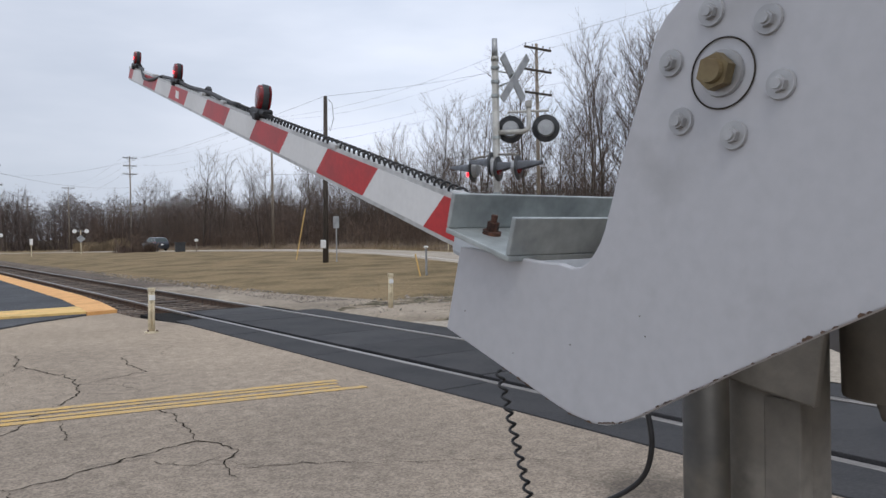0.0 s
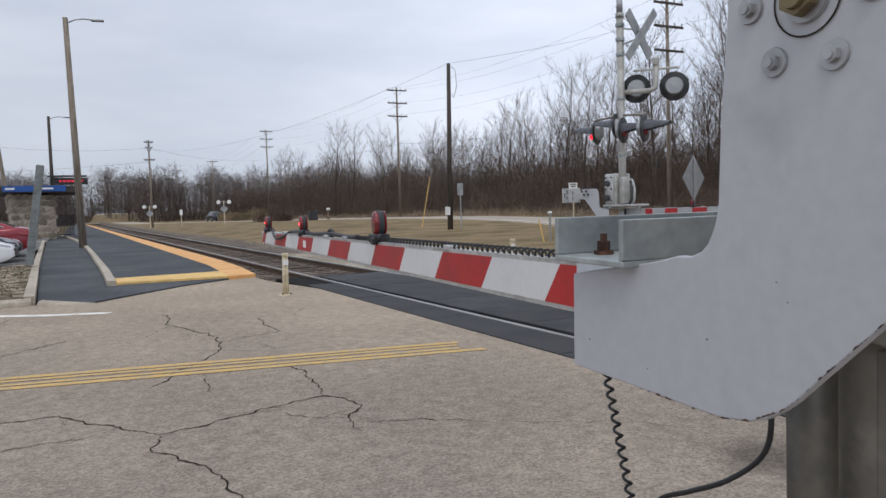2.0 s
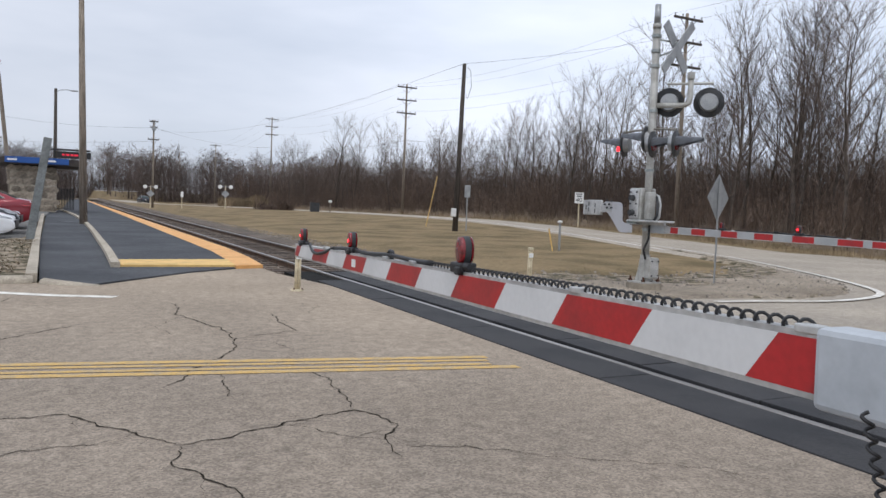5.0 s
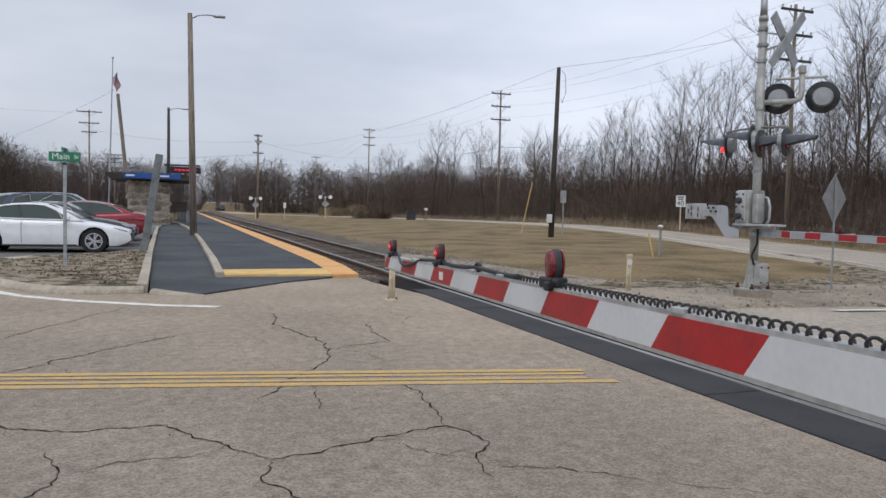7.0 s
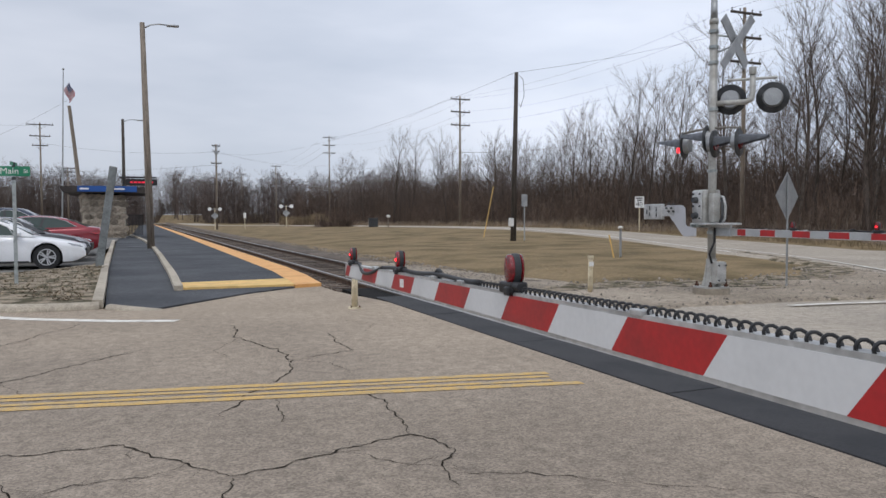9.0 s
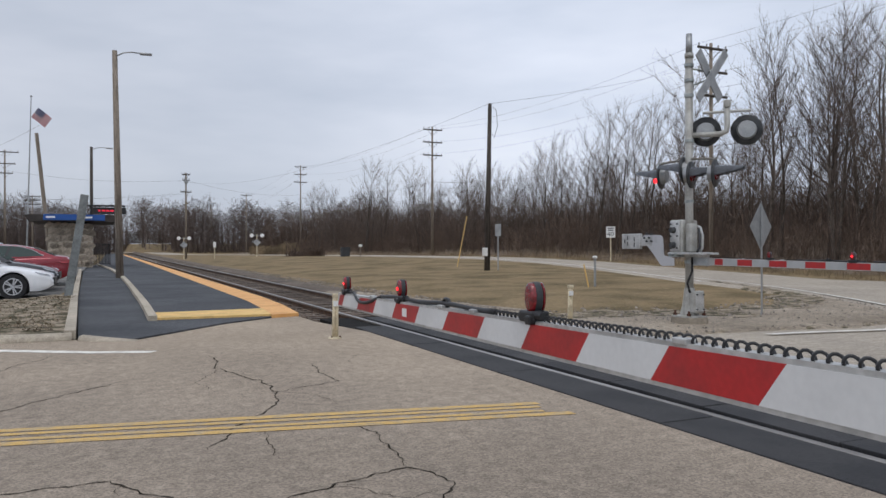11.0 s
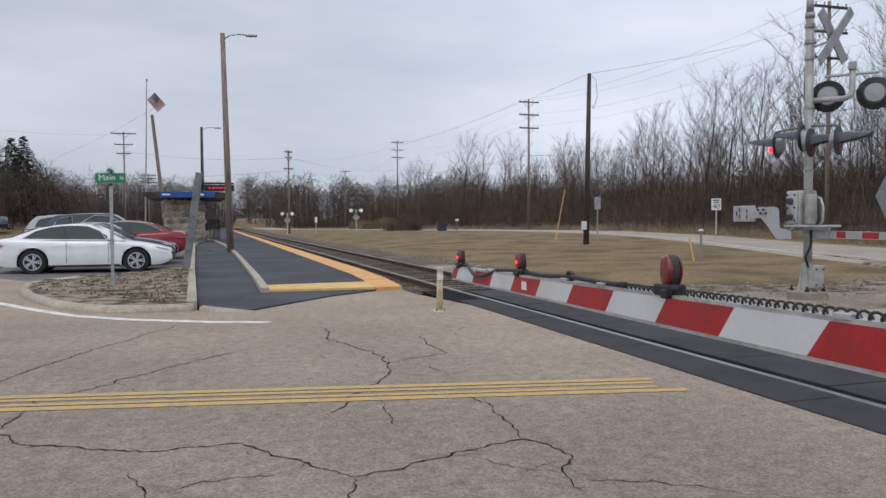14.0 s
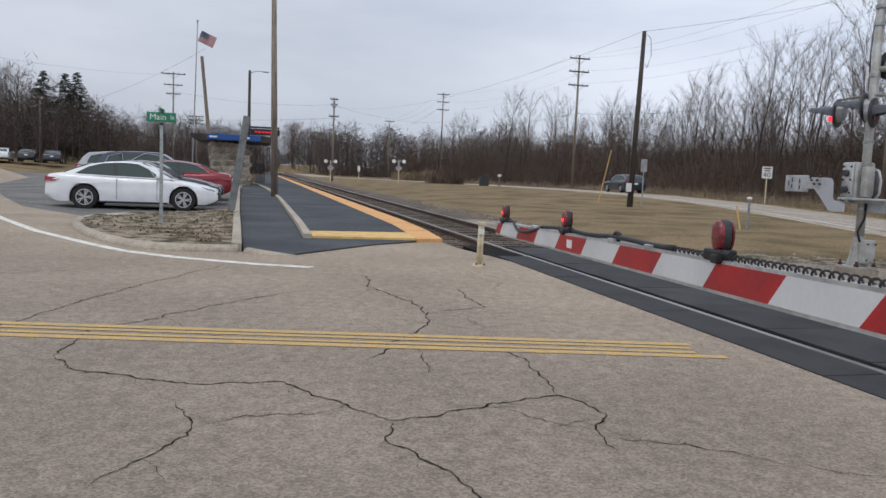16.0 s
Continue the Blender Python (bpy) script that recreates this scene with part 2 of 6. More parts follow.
M["wood_pole"] = material("weathered_pole", (0.27, 0.225, 0.18), 0.9, scale=3, var=0.3, fine=20, bump=0.5, stretch=(6, 6, 0.4), dark=(0.17, 0.14, 0.11))
M["dark_pole"] = material("dark_pole", (0.075, 0.062, 0.052), 0.9, scale=3, var=0.3, fine=20, bump=0.5, stretch=(6, 6, 0.4))
M["sign_back"] = material("sign_back", (0.38, 0.39, 0.395), 0.45, metal=0.5, scale=4, var=0.12, dark=(0.30, 0.31, 0.315))
M["sign_white"] = material("sign_white", (0.76, 0.76, 0.74), 0.5, scale=4, var=0.06)
M["sign_green"] = material("sign_green", (0.02, 0.24, 0.125), 0.45, scale=4, var=0.08)
M["bollard"] = material("bollard_cream", (0.66, 0.57, 0.40), 0.7, scale=8, var=0.15, fine=40, dark=(0.45, 0.38, 0.26))
M["bark"] = material("grey_bark", (0.098, 0.078, 0.064), 0.95, scale=3, var=0.3, fine=25, per_object=0.35)
M["twig"] = material("bare_twigs", (0.135, 0.104, 0.086), 0.95, scale=1.0, var=0.25, fine=8, per_object=0.3)
M["brush"] = material("brown_brush", (0.148, 0.105, 0.083), 0.98, scale=0.12, var=0.3, fine=2, per_island=0.55, dark=(0.112, 0.079, 0.059))
M["shrub"] = material("pale_brown_shrub", (0.185, 0.130, 0.098), 0.98, scale=0.15, var=0.3, fine=2, per_island=0.5, dark=(0.125, 0.088, 0.068))
M["floor_leaves"] = material("leaf_litter_floor", (0.20, 0.148, 0.10), 0.98, scale=0.6, var=0.35, fine=7, bump=0.8, dark=(0.12, 0.085, 0.058))
M["far_wood"] = material("far_wood", (0.150, 0.116, 0.102), 1.0, scale=0.05, var=0.25, fine=1, per_island=0.45, dark=(0.115, 0.090, 0.079))
M["left_wood"] = material("grey_thicket", (0.125, 0.094, 0.079), 1.0, scale=0.08, var=0.25, fine=1, per_island=0.45, dark=(0.085, 0.064, 0.054))
M["conifer"] = material("conifer_needles", (0.055, 0.068, 0.052), 0.95, scale=1, var=0.4, per_island=0.5)
M["reeds"] = material("dry_reeds", (0.30, 0.225, 0.14), 0.98, scale=0.5, var=0.25, fine=6, per_island=0.4)
M["blade"] = material("grass_blades", (0.33, 0.26, 0.15), 0.95, scale=0.4, var=0.2, fine=5, per_island=0.2, dark=(0.20, 0.165, 0.09))
M["leaf"] = material("dead_leaves", (0.24, 0.19, 0.13), 0.95, scale=5, var=0.3, per_island=0.6)
M["arm_grey"] = material("arm_stripe_grey", (0.40, 0.41, 0.415), 0.5, scale=3, var=0.05, fine=60, dark=(0.34, 0.35, 0.355))
M["conduit"] = material("dark_conduit", (0.045, 0.04, 0.034), 0.5, scale=6, var=0.2, fine=40, dark=(0.085, 0.072, 0.055))
M["wire"] = material("cable_wire", (0.11, 0.115, 0.125), 0.7, var=0.1)


# ---- mesh helpers ----
def part(name, bm, mat, parent=None, label="", smooth=False):
    me = bpy.data.meshes.new(name)
    bmesh.ops.recalc_face_normals(bm, faces=bm.faces)
    bm.to_mesh(me)
    bm.free()
    me.materials.append(mat)
    if smooth:
        for p in me.polygons:
            p.use_smooth = True
    ob = new(name, me)
    ob.parent = parent
    if label:
        tagged(ob, label)
    return ob


def raw(name, verts, faces, mat, parent=None):
    me = bpy.data.meshes.new(name)
    me.from_pydata(verts, [], faces)
    me.update()
    me.materials.append(mat)
    ob = new(name, me)
    ob.parent = parent
    return ob


def empty(name, m):
    ob = new(name)
    ob.empty_display_size = 0.1
    ob.matrix_world = m
    return ob


def box(bm, c, s, bevel=0.0, rot=None):
    """A box with centre c and sizes s, edges rounded by bevel."""
    m = Matrix.Translation(c) @ (rot if rot else Matrix.Identity(4)) @ Matrix.Diagonal((*s, 1))
    g = bmesh.ops.create_cube(bm, size=1, matrix=m)
    if bevel:
        es = list({e for v in g["verts"] for e in v.link_edges})
        bmesh.ops.bevel(bm, geom=es, offset=bevel, segments=2, affect='EDGES', profile=0.5)
    return bm


def rod(bm, a, b, r0, r1=None, n=12, caps=True):
    a, b = Vector(a), Vector(b)
    d = b - a
    m = Matrix.Translation((a + b) / 2) @ d.to_track_quat('Z', 'Y').to_matrix().to_4x4()
    bmesh.ops.create_cone(bm, cap_ends=caps, segments=n, radius1=r0, radius2=r0 if r1 is None else r1, depth=d.length, matrix=m)
    return bm


def tube(bm, pts, r, n=6):
    """A tube of radius r (a number, or one for each point) along the points."""
    pts = [Vector(p) for p in pts]
    rings = []
    for i, p in enumerate(pts):
        d = (pts[min(i + 1, len(pts) - 1)] - pts[max(i - 1, 0)]).normalized()
        u = d.orthogonal().normalized() if i == 0 else (u - d * u.dot(d)).normalized()
        v = d.cross(u)
        rr = r if not isinstance(r, (list, tuple)) else r[i]
        rings.append([bm.verts.new(p + (u * math.cos(k * 2 * math.pi / n) + v * math.sin(k * 2 * math.pi / n)) * rr) for k in range(n)])
    for a, b in zip(rings, rings[1:]):
        for k in range(n):
            bm.faces.new((a[k], a[(k + 1) % n], b[(k + 1) % n], b[k]))
    bm.faces.new(rings[0][::-1])
    bm.faces.new(rings[-1])
    return bm


def slab(bm, outline, lift, bevel=0.0):
    """A plate: the outline (3D points) extruded by the vector lift."""
    a = [bm.verts.new(p) for p in outline]
    f = bm.faces.new(a)
    g = bmesh.ops.extrude_face_region(bm, geom=[f])
    vs = [v for v in g["geom"] if isinstance(v, bmesh.types.BMVert)]
    bmesh.ops.translate(bm, verts=vs, vec=lift)
    if bevel:
        es = [e for e in bm.edges if len(e.link_faces) == 2 and e.calc_face_angle(0) > 0.6]
        bmesh.ops.bevel(bm, geom=es, offset=bevel, segments=2, affect='EDGES', profile=0.5)
    return bm


def eased(pts, n=6):
    """A smooth course through the points."""
    P = [Vector(p) for p in pts]
    out = []
    for i in range(len(P) - 1):
        a, b, c, d = P[max(0, i - 1)], P[i], P[i + 1], P[min(len(P) - 1, i + 2)]
        for k in range(n):
            t = k / n
            out.append(0.5 * (2 * b + (c - a) * t + (2 * a - 5 * b + 4 * c - d) * t * t + (3 * b - a - 3 * c + d) * t ** 3))
    return out + [P[-1]]


def B():
    return bmesh.new()


# ---- terrain ----
def road_axis(y):
    """Centre of the road beyond the grass, as x at y."""
    keys = ((-400, -20.0), (-60, 13.0), (0, 19.2), (14, 20.6), (25, 23.6), (40, 27.0), (60, 27.8), (80, 27.0), (100, 25.0), (130, 21.8), (160, 18.2), (220, 9.5), (420, -30.0))
    for (ya, xa), (yb, xb) in zip(keys, keys[1:]):
        if y <= yb:
            f = (y - ya) / (yb - ya)
            return xa + (xb - xa) * max(0, f)
    return keys[-1][1]


def land(x, y):
    """Height of the ground: level by the tracks, rising gently to the far road."""
    z = 0.0
    if x > 9:
        z = 0.0355 * max(0.0, min(x, road_axis(y) - 3.0) - 9) * min(1, max(0.0, 1 - (y - 130) / 150)) * min(1, max(0.0, (y - 12) / 38))
    if x > 33:
        z += 0.02 * min(x - 33, 40)
    if y > 205 and x > 5.8:
        z += 0.036 * min(y - 205, 110) * min(1.0, (x - 5.8) / 2.0)
    if x < -15 and y > 70:
        z += 0.045 * min(y - 70, 45) * min(1.0, (-15 - x) / 6)
    bank = x - road_axis(y) - 6.0
    if bank > 0 and -40 < y < 170:
        z += 0.085 * min(bank, 18.0)
    return z


# ---- ground, roads and tracks ----
def sheet(name, xs, ys, zf, mat, label, keep=None):
    verts, faces, idx = [], [], {}
    for i, x in enumerate(xs):
        for j, y in enumerate(ys):
            idx[i, j] = len(verts)
            verts.append((x, y, zf(x, y)))
    for i in range(len(xs) - 1):
        for j in range(len(ys) - 1):
            if keep is None or keep((xs[i] + xs[i + 1]) / 2, (ys[j] + ys[j + 1]) / 2):
                faces.append((idx[i, j], idx[i + 1, j], idx[i + 1, j + 1], idx[i, j + 1]))
    if keep:
        # the rim of the layer slopes down into the ground
        inner = [0] * len(verts)
        for f in faces:
            for v in f:
                inner[v] += 1
        verts = [(x, y, z - (0.09 if n < 4 else 0)) for (x, y, z), n in zip(verts, inner)]
    ob = raw(name, verts, faces, mat)
    for p in ob.data.polygons:
        p.use_smooth = True
    return tagged(ob, label, name, kind="structure")


def steps(a, b, n):
    return [a + (b - a) * i / n for i in range(n + 1)]


def ground_z(x, y):
    bump = 0.05 * noise.noise((x * 0.25, y * 0.25, 0)) if x > 9.5 else 0
    low = -0.05
    if 2.9 < x < 7.6 and (y > 12.5 or y < -6):
        low = -0.20
    if x < -1 and 14 < y < 90 and x > -26:
        low = -0.3
    return land(x, y) + low + (bump * 0.6 + 0.045 if x > 9.5 and abs(x - road_axis(y)) > 3.9 and y > 12 else 0)


GX = [-900, -500, -250, -120, -60, -30, -18] + steps(-14, 44, 58) + [50, 60, 75, 100, 150, 250, 500, 900]
GY = [-600, -300, -120, -60, -30, -15] + steps(-10, 60, 70) + steps(62, 130, 34) + [140, 160, 190, 230, 300, 450, 700, 1500]
ground = sheet("ground", GX, GY, ground_z, M["grass"], "dry winter grass, tan and faded green")


def strip(name, pts, mat, label, parent=None, dz=0.0):
    """A band of ground from pairs of (left, right) points; a band of its own has sloping edges that run into the soil."""
    verts, faces = [], []
    for (ax, ay), (bx, by) in pts:
        verts += [(ax, ay, land(ax, ay) + dz), (bx, by, land(bx, by) + dz)]
    for i in range(len(pts) - 1):
        faces.append((2 * i, 2 * i + 1, 2 * i + 3, 2 * i + 2))
    if parent is None:
        k = len(verts)
        for (ax, ay), (bx, by) in pts:
            d = Vector((bx - ax, by - ay)).normalized() * 0.4
            verts += [(ax - d.x, ay - d.y, land(ax, ay) - 0.16), (bx + d.x, by + d.y, land(bx, by) - 0.16)]
        for i in range(len(pts) - 1):
            faces.append((2 * i, 2 * i + 2, k + 2 * i + 2, k + 2 * i))
            faces.append((2 * i + 3, 2 * i + 1, k + 2 * i + 1, k + 2 * i + 3))
    ob = raw(name, verts, faces, mat, parent)
    return tagged(ob, label, "" if parent else name, kind="" if parent else "structure")


def main_y(x):
    """Centre line of the street that crosses the tracks."""
    return 4.85 - 0.2 * (x - 3.3)


def near_street():
    bm = B()
    edge = [(3.782, -8.0), (3.782, 10.6), (3.45, 12.6), (3.42, 13.85), (2.9, 13.75), (1.95, 12.75), (0.5, 11.0), (0.1, 11.1), (-0.4, 11.5), (-1.6, 11.75), (-2.45, 13.1), (-3.2, 15.4), (-3.4, 17.6), (-6.3, 22.0), (-8.8, 28.5), (-12.8, 41.0), (-16, 58), (-30, 90), (-90, 90), (-90, -8)]
    f = bm.faces.new([bm.verts.new((x, y, 0)) for x, y in edge])
    bmesh.ops.triangulate(bm, faces=[f])
    ob = part("street", bm, M["road"])
    for v in ob.data.vertices:
        v.co.z = land(v.co.x, v.co.y)
    return tagged(ob, "worn tan-grey asphalt street with branching cracks", "road", kind="structure")


street = near_street()
def near_edge(y):
    """Offset of the far road's near edge from its centre: the street joins it at the corner."""
    return -3.0 if y < 20 else -3.0 + 1.3 * min(1.0, (y - 20) / 14)


far_edges = [((road_axis(y) + near_edge(y), y), (road_axis(y) + 3.0, y)) for y in [-300, -120, -60, -30, -15, -8] + steps(-4, 60, 32) + steps(64, 160, 24) + [180, 220, 300, 420]]
far_road = strip("road", far_edges, M["far_road"], "pale asphalt road along the edge of the woods", dz=0.02)
corner = [(8.7, 8.05), (9.6, 7.95), (11.0, 7.75), (12.6, 8.1), (13.8, 8.9), (15.2, 10.6), (16.9, 13.1), (18.9, 16.8), (20.3, 20.5), (21.3, 24.5)]
corner = [(p.x, p.y) for p in eased([(x, y, 0) for x, y in corner], 4)]
approach = strip("road_approach", [((6.40, 8.4), (6.40, -8)), ((7.6, 8.1), (7.6, -8))] + [((x, y), (max(x, 8.0) + 0.2, -8 + 0 * y)) for x, y in corner[:14]] + [((x, y), (x + 5.5, y - 8)) for x, y in corner[14:]], M["far_road"], "pale asphalt street apron beyond the tracks", dz=0.012)


def kerb_y(x):
    """Where the street's edge runs round the corner, as y at x."""
    for (xa, ya), (xb, yb) in zip(corner, corner[1:]):
        if xa <= x <= xb:
            return ya + (yb - ya) * (x - xa) / max(1e-6, xb - xa)
    return 8.1 if x < 9 else 30


def on_gravel(x, y, wide):
    d = y - kerb_y(x)
    w = (2.6 if x < 13 else max(0.5, 2.6 - 0.55 * (x - 13))) + wide
    return -0.1 + 0.25 * noise.noise((x * 2, y * 2, 0)) < d < w + 1.1 * noise.noise((x * 0.7, y * 0.7, 3)) + 0.5 * noise.noise((x * 2.5, y * 2.5, 5))


sheet("forest_floor", steps(14, 76, 62), steps(-40, 168, 104), lambda x, y: land(x, y) + 0.06 + 0.12 * noise.noise((x * 0.4, y * 0.4, 6)), M["floor_leaves"], "brown leaf litter on the floor of the woods", lambda x, y: road_axis(y) + 6.2 < x < road_axis(y) + 46)
sheet("bare_verge", steps(6.6, 20, 70), steps(7.4, 20, 66), lambda x, y: land(x, y) + 0.030 + 0.02 * noise.noise((x * 2.5, y * 2.5, 4)), M["dirt"], "bare brown earth between gravel and grass", lambda x, y: on_gravel(x, y, 1.1))
sheet("gravel_shoulder", steps(6.42, 19, 74), steps(7.4, 18, 62), lambda x, y: land(x, y) + 0.046 + 0.014 * noise.noise((x * 3, y * 3, 0)), M["gravel"], "pale gravel shoulder by the signal mast", lambda x, y: on_gravel(x, y, 0.0))
strip("ballast_verge", [((6.3, 9), (7.9, 9)), ((6.3, 13), (8.4, 13)), ((6.25, 16), (7.8, 16)), ((6.3, 22), (7.0, 22))], M["gravel"], "pale ballast stones along the track", dz=-0.02)
# farther on the verge lies in shade, put into the darker ballast colour
strip("ballast_verge", [((6.3, 15.5), (7.1, 15.5)), ((6.3, 22), (7.3, 22)), ((6.3, 30), (7.3, 30)), ((6.4, 240), (7.0, 240))], M["ballast"], "ballast along the track, coloured dark for its shade", dz=-0.03)


def verge_stones():
    """Loose stones and clods on the bare ground round the signal mast."""
    rng = random.Random(14)
    verts, faces = [], []
    while len(faces) < 4 * 1500:
        x, y = rng.uniform(6.6, 17), rng.uniform(7.6, 13.5)
        if not on_gravel(x, y, 1.3):
            continue
        s = 0.008 + 0.034 * rng.random() ** 3
        z = land(x, y) + 0.045
        k, a = len(verts), rng.uniform(0, 1.5)
        verts += [(x + s * math.cos(a + j * 1.57) * rng.uniform(0.7, 1.2), y + s * math.sin(a + j * 1.57), z - 0.01) for j in range(4)]
        verts.append((x, y, z + s * rng.uniform(0.5, 1.1)))
        faces += [(k, k + 1, k + 4), (k + 1, k + 2, k + 4), (k + 2, k + 3, k + 4), (k + 3, k, k + 4)]
    tagged(raw("loose_stones", verts, faces, M["stone_grey"]), "loose stones and clods on the bare verge", "stones", kind="stuff")


verge_stones()


def lines():
    """Paint on the street: the doubled yellow centre line and white edge lines."""
    for off, w, end in ((-0.225, 0.10, 3.42), (-0.09, 0.07, 3.25), (0.075, 0.07, 3.30), (0.215, 0.10, 3.36)):
        pts = [(x, main_y(x) + off * 0.92 - 0.06) for x in steps(-60, end, 40)]
        strip("yellow_line", [((x, y - w / 2), (x, y + w / 2)) for x, y in pts], M["yellow"], "worn double yellow centre line", street, 0.004)
    edge = [(0.61, 9.52), (-0.08, 9.78), (-1.21, 10.48), (-2.0, 11.2), (-2.64, 12.14), (-3.9, 14.15), (-5.29, 16.95), (-8.0, 23.0), (-12, 33)]
    strip("white_line", [((x, y), (x + 0.09, y + 0.16)) for x, y in edge], M["white_paint"], "white edge line curving round the corner", street, 0.004)
    strip("white_line", [((x + 0.10, y - 0.45), (x + 0.16, y - 0.57)) for x, y in corner], M["white_paint"], "white edge line curving round the corner", approach, 0.036)
    side = [y for y in steps(20, 160, 60)]
    strip("white_line", [((road_axis(y) + near_edge(y) + 0.2, y), (road_axis(y) + near_edge(y) + 0.34, y)) for y in side], M["white_paint"], "white edge line", far_road, 0.026)


lines()


def cracks():
    """Branching cracks: each runs between a few turning points with a jagged course."""
    rng = random.Random(5)
    runs = [
        ([(-1.3, 4.95), (-1.1, 4.58), (-0.3, 4.18), (0.15, 4.2), (0.49, 3.64), (0.65, 3.43)], 0.016),
        ([(0.65, 3.43), (1.25, 3.64), (1.73, 3.76), (1.85, 3.37), (1.72, 3.24), (1.66, 2.88)], 0.015),
        ([(0.66, 3.41), (0.59, 3.16), (0.7, 2.91), (0.82, 2.67), (0.86, 2.46), (0.88, 2.22), (0.95, 2.02), (1.0, 1.86)], 0.014),
        ([(1.79, 4.97), (1.82, 4.51), (1.78, 4.14), (1.73, 3.76)], 0.012),
        ([(1.24, 8.98), (1.22, 7.89), (1.49, 7.03), (1.52, 6.37), (1.4, 5.88), (0.94, 5.07), (0.74, 4.59)], 0.016),
        ([(-2.6, 4.6), (-1.79, 6.29), (-1.22, 8.0), (-0.47, 9.74)], 0.014),
        ([(-1.3, 4.95), (-1.27, 5.72), (-0.8, 6.28), (0.23, 7.48)], 0.015),
        ([(-0.44, 3.87), (-0.33, 3.56), (-0.36, 3.3), (-0.48, 3.07), (-0.62, 2.78)], 0.011),
        ([(1.72, 3.04), (2.05, 2.92), (2.4, 2.6)], 0.009),
        ([(1.11, 5.01), (1.09, 4.23)], 0.008),
        ([(2.19, 7.88), (2.1, 6.63), (1.56, 6.36)], 0.012),
        ([(-0.25, 3.48), (-0.01, 3.57), (0.25, 3.57), (0.45, 3.62)], 0.008),
        ([(-3.6, 8.2), (-2.4, 9.0), (-1.4, 9.3)], 0.010),
        ([(2.3, 9.3), (2.9, 8.4), (2.6, 7.6)], 0.007),
        ([(1.25, 3.64), (1.5, 3.3), (1.75, 3.1)], 0.006),
        ([(1.52, 6.37), (1.8, 6.1), (1.85, 5.6)], 0.006),
        ([(1.22, 7.89), (0.9, 7.2), (1.0, 6.6)], 0.006),
        ([(-0.8, 6.28), (-0.5, 5.6), (0.1, 5.3)], 0.006),
        ([(2.4, 2.6), (2.9, 2.3), (3.3, 1.9)], 0.005),
    ]
    for turns, w in list(runs):
        # hairline spurs leave the wider cracks at a slant
        if w < 0.008:
            continue
        for a, b in zip(turns, turns[1:]):
            a, b = Vector(a), Vector(b)
            for _ in range(max(1, int((b - a).length / 0.45))):
                o = a.lerp(b, rng.random())
                d = (b - a).normalized()
                d = (d + Vector((-d.y, d.x)) * rng.choice((-1, 1)) * rng.uniform(0.5, 1.3)).normalized() * rng.uniform(0.10, 0.34)
                runs.append(([tuple(o), tuple(o + d * 0.5 + Vector((rng.uniform(-0.03, 0.03), rng.uniform(-0.03, 0.03)))), tuple(o + d)], rng.uniform(0.0035, 0.006)))
    for turns, w in runs:
        pts = [Vector((*turns[0], 0))]
        for a, b in zip(turns, turns[1:]):
            a, b = Vector((*a, 0)), Vector((*b, 0))
            n = max(2, int((b - a).length / 0.035))
            d = (b - a).normalized()
            side, wob = Vector((-d.y, d.x, 0)), 0.0
            for i in range(1, n + 1):
                wob = (wob + rng.uniform(-0.022, 0.022)) * (0.9 if i < n else 0)
                pts.append(a.lerp(b, i / n) + side * wob)
        verts, faces = [], []
        for i, p in enumerate(pts):
            d = (pts[min(i + 1, len(pts) - 1)] - pts[max(i - 1, 0)]).normalized()
            taper = min(1, 0.25 + i / 6, 0.25 + (len(pts) - 1 - i) / 10)
            ww = w * rng.choice((0.4, 0.6, 0.75, 1.1)) * taper
            s = Vector((-d.y, d.x, 0)) * ww / 2
            verts += [(p.x + s.x, p.y + s.y, 0.0035), (p.x - s.x, p.y - s.y, 0.0035)]
            if i:
                k = 2 * i
                faces.append((k - 2, k - 1, k + 1, k))
        tagged(raw("crack", verts, faces, M["crack"], street), "dark branching crack")


cracks()

NEAR_RAIL, FAR_RAIL = 4.36, 5.865


def rails():
    for i, x in enumerate((NEAR_RAIL, FAR_RAIL)):
        ob = empty("rail", pose(x, 0, 0))
        tagged(ob, "steel running rail with a polished head", "rail", "pair of rails")
        prof = [(-0.035, -0.035), (-0.035, -0.004), (-0.028, 0.004), (0.028, 0.004), (0.035, -0.004), (0.035, -0.035)]
        bm = B()
        slab(bm, [(a, -70, b) for a, b in prof], (0, 620, 0))
        part("head", bm, M["rail"], ob, "worn bright rail head")
        bm = B()
        box(bm, (0, 240, -0.085), (0.018, 620, 0.11))
        box(bm, (0, 240, -0.145), (0.14, 620, 0.02))
        part("web", bm, M["rail_rust"], ob, "rusty web and foot")


rails()


def crossing():
    ob = tagged(empty("crossing_surface", pose(0, 0, 0)), "dark rubber level crossing panels between the rails", "level crossing", kind="structure")
    bm = B()
    box(bm, (5.1, 2.6, -0.12), (2.65, 21.6, 0.16))
    part("bed", bm, M["slot"], ob, "dark gap beneath the panels")
    for x0, x1, ln, y0 in ((3.80, 4.315, 2.44, -8.2), (4.485, 5.75, 1.22, -7.9), (5.915, 6.42, 2.44, -8.0)):
        bm = B()
        box(bm, (0, 0, -0.02), (x1 - x0, ln - 0.012, 0.05), 0.006)
        first = None
        n = int((13.3 - y0) / ln)
        for i in range(n):
            if first is None:
                first = part("panel", bm, M["panel"], ob)
                first.location = ((x0 + x1) / 2, y0 + ln / 2, 0.0)
            else:
                o = first.copy()
                scene.collection.objects.link(o)
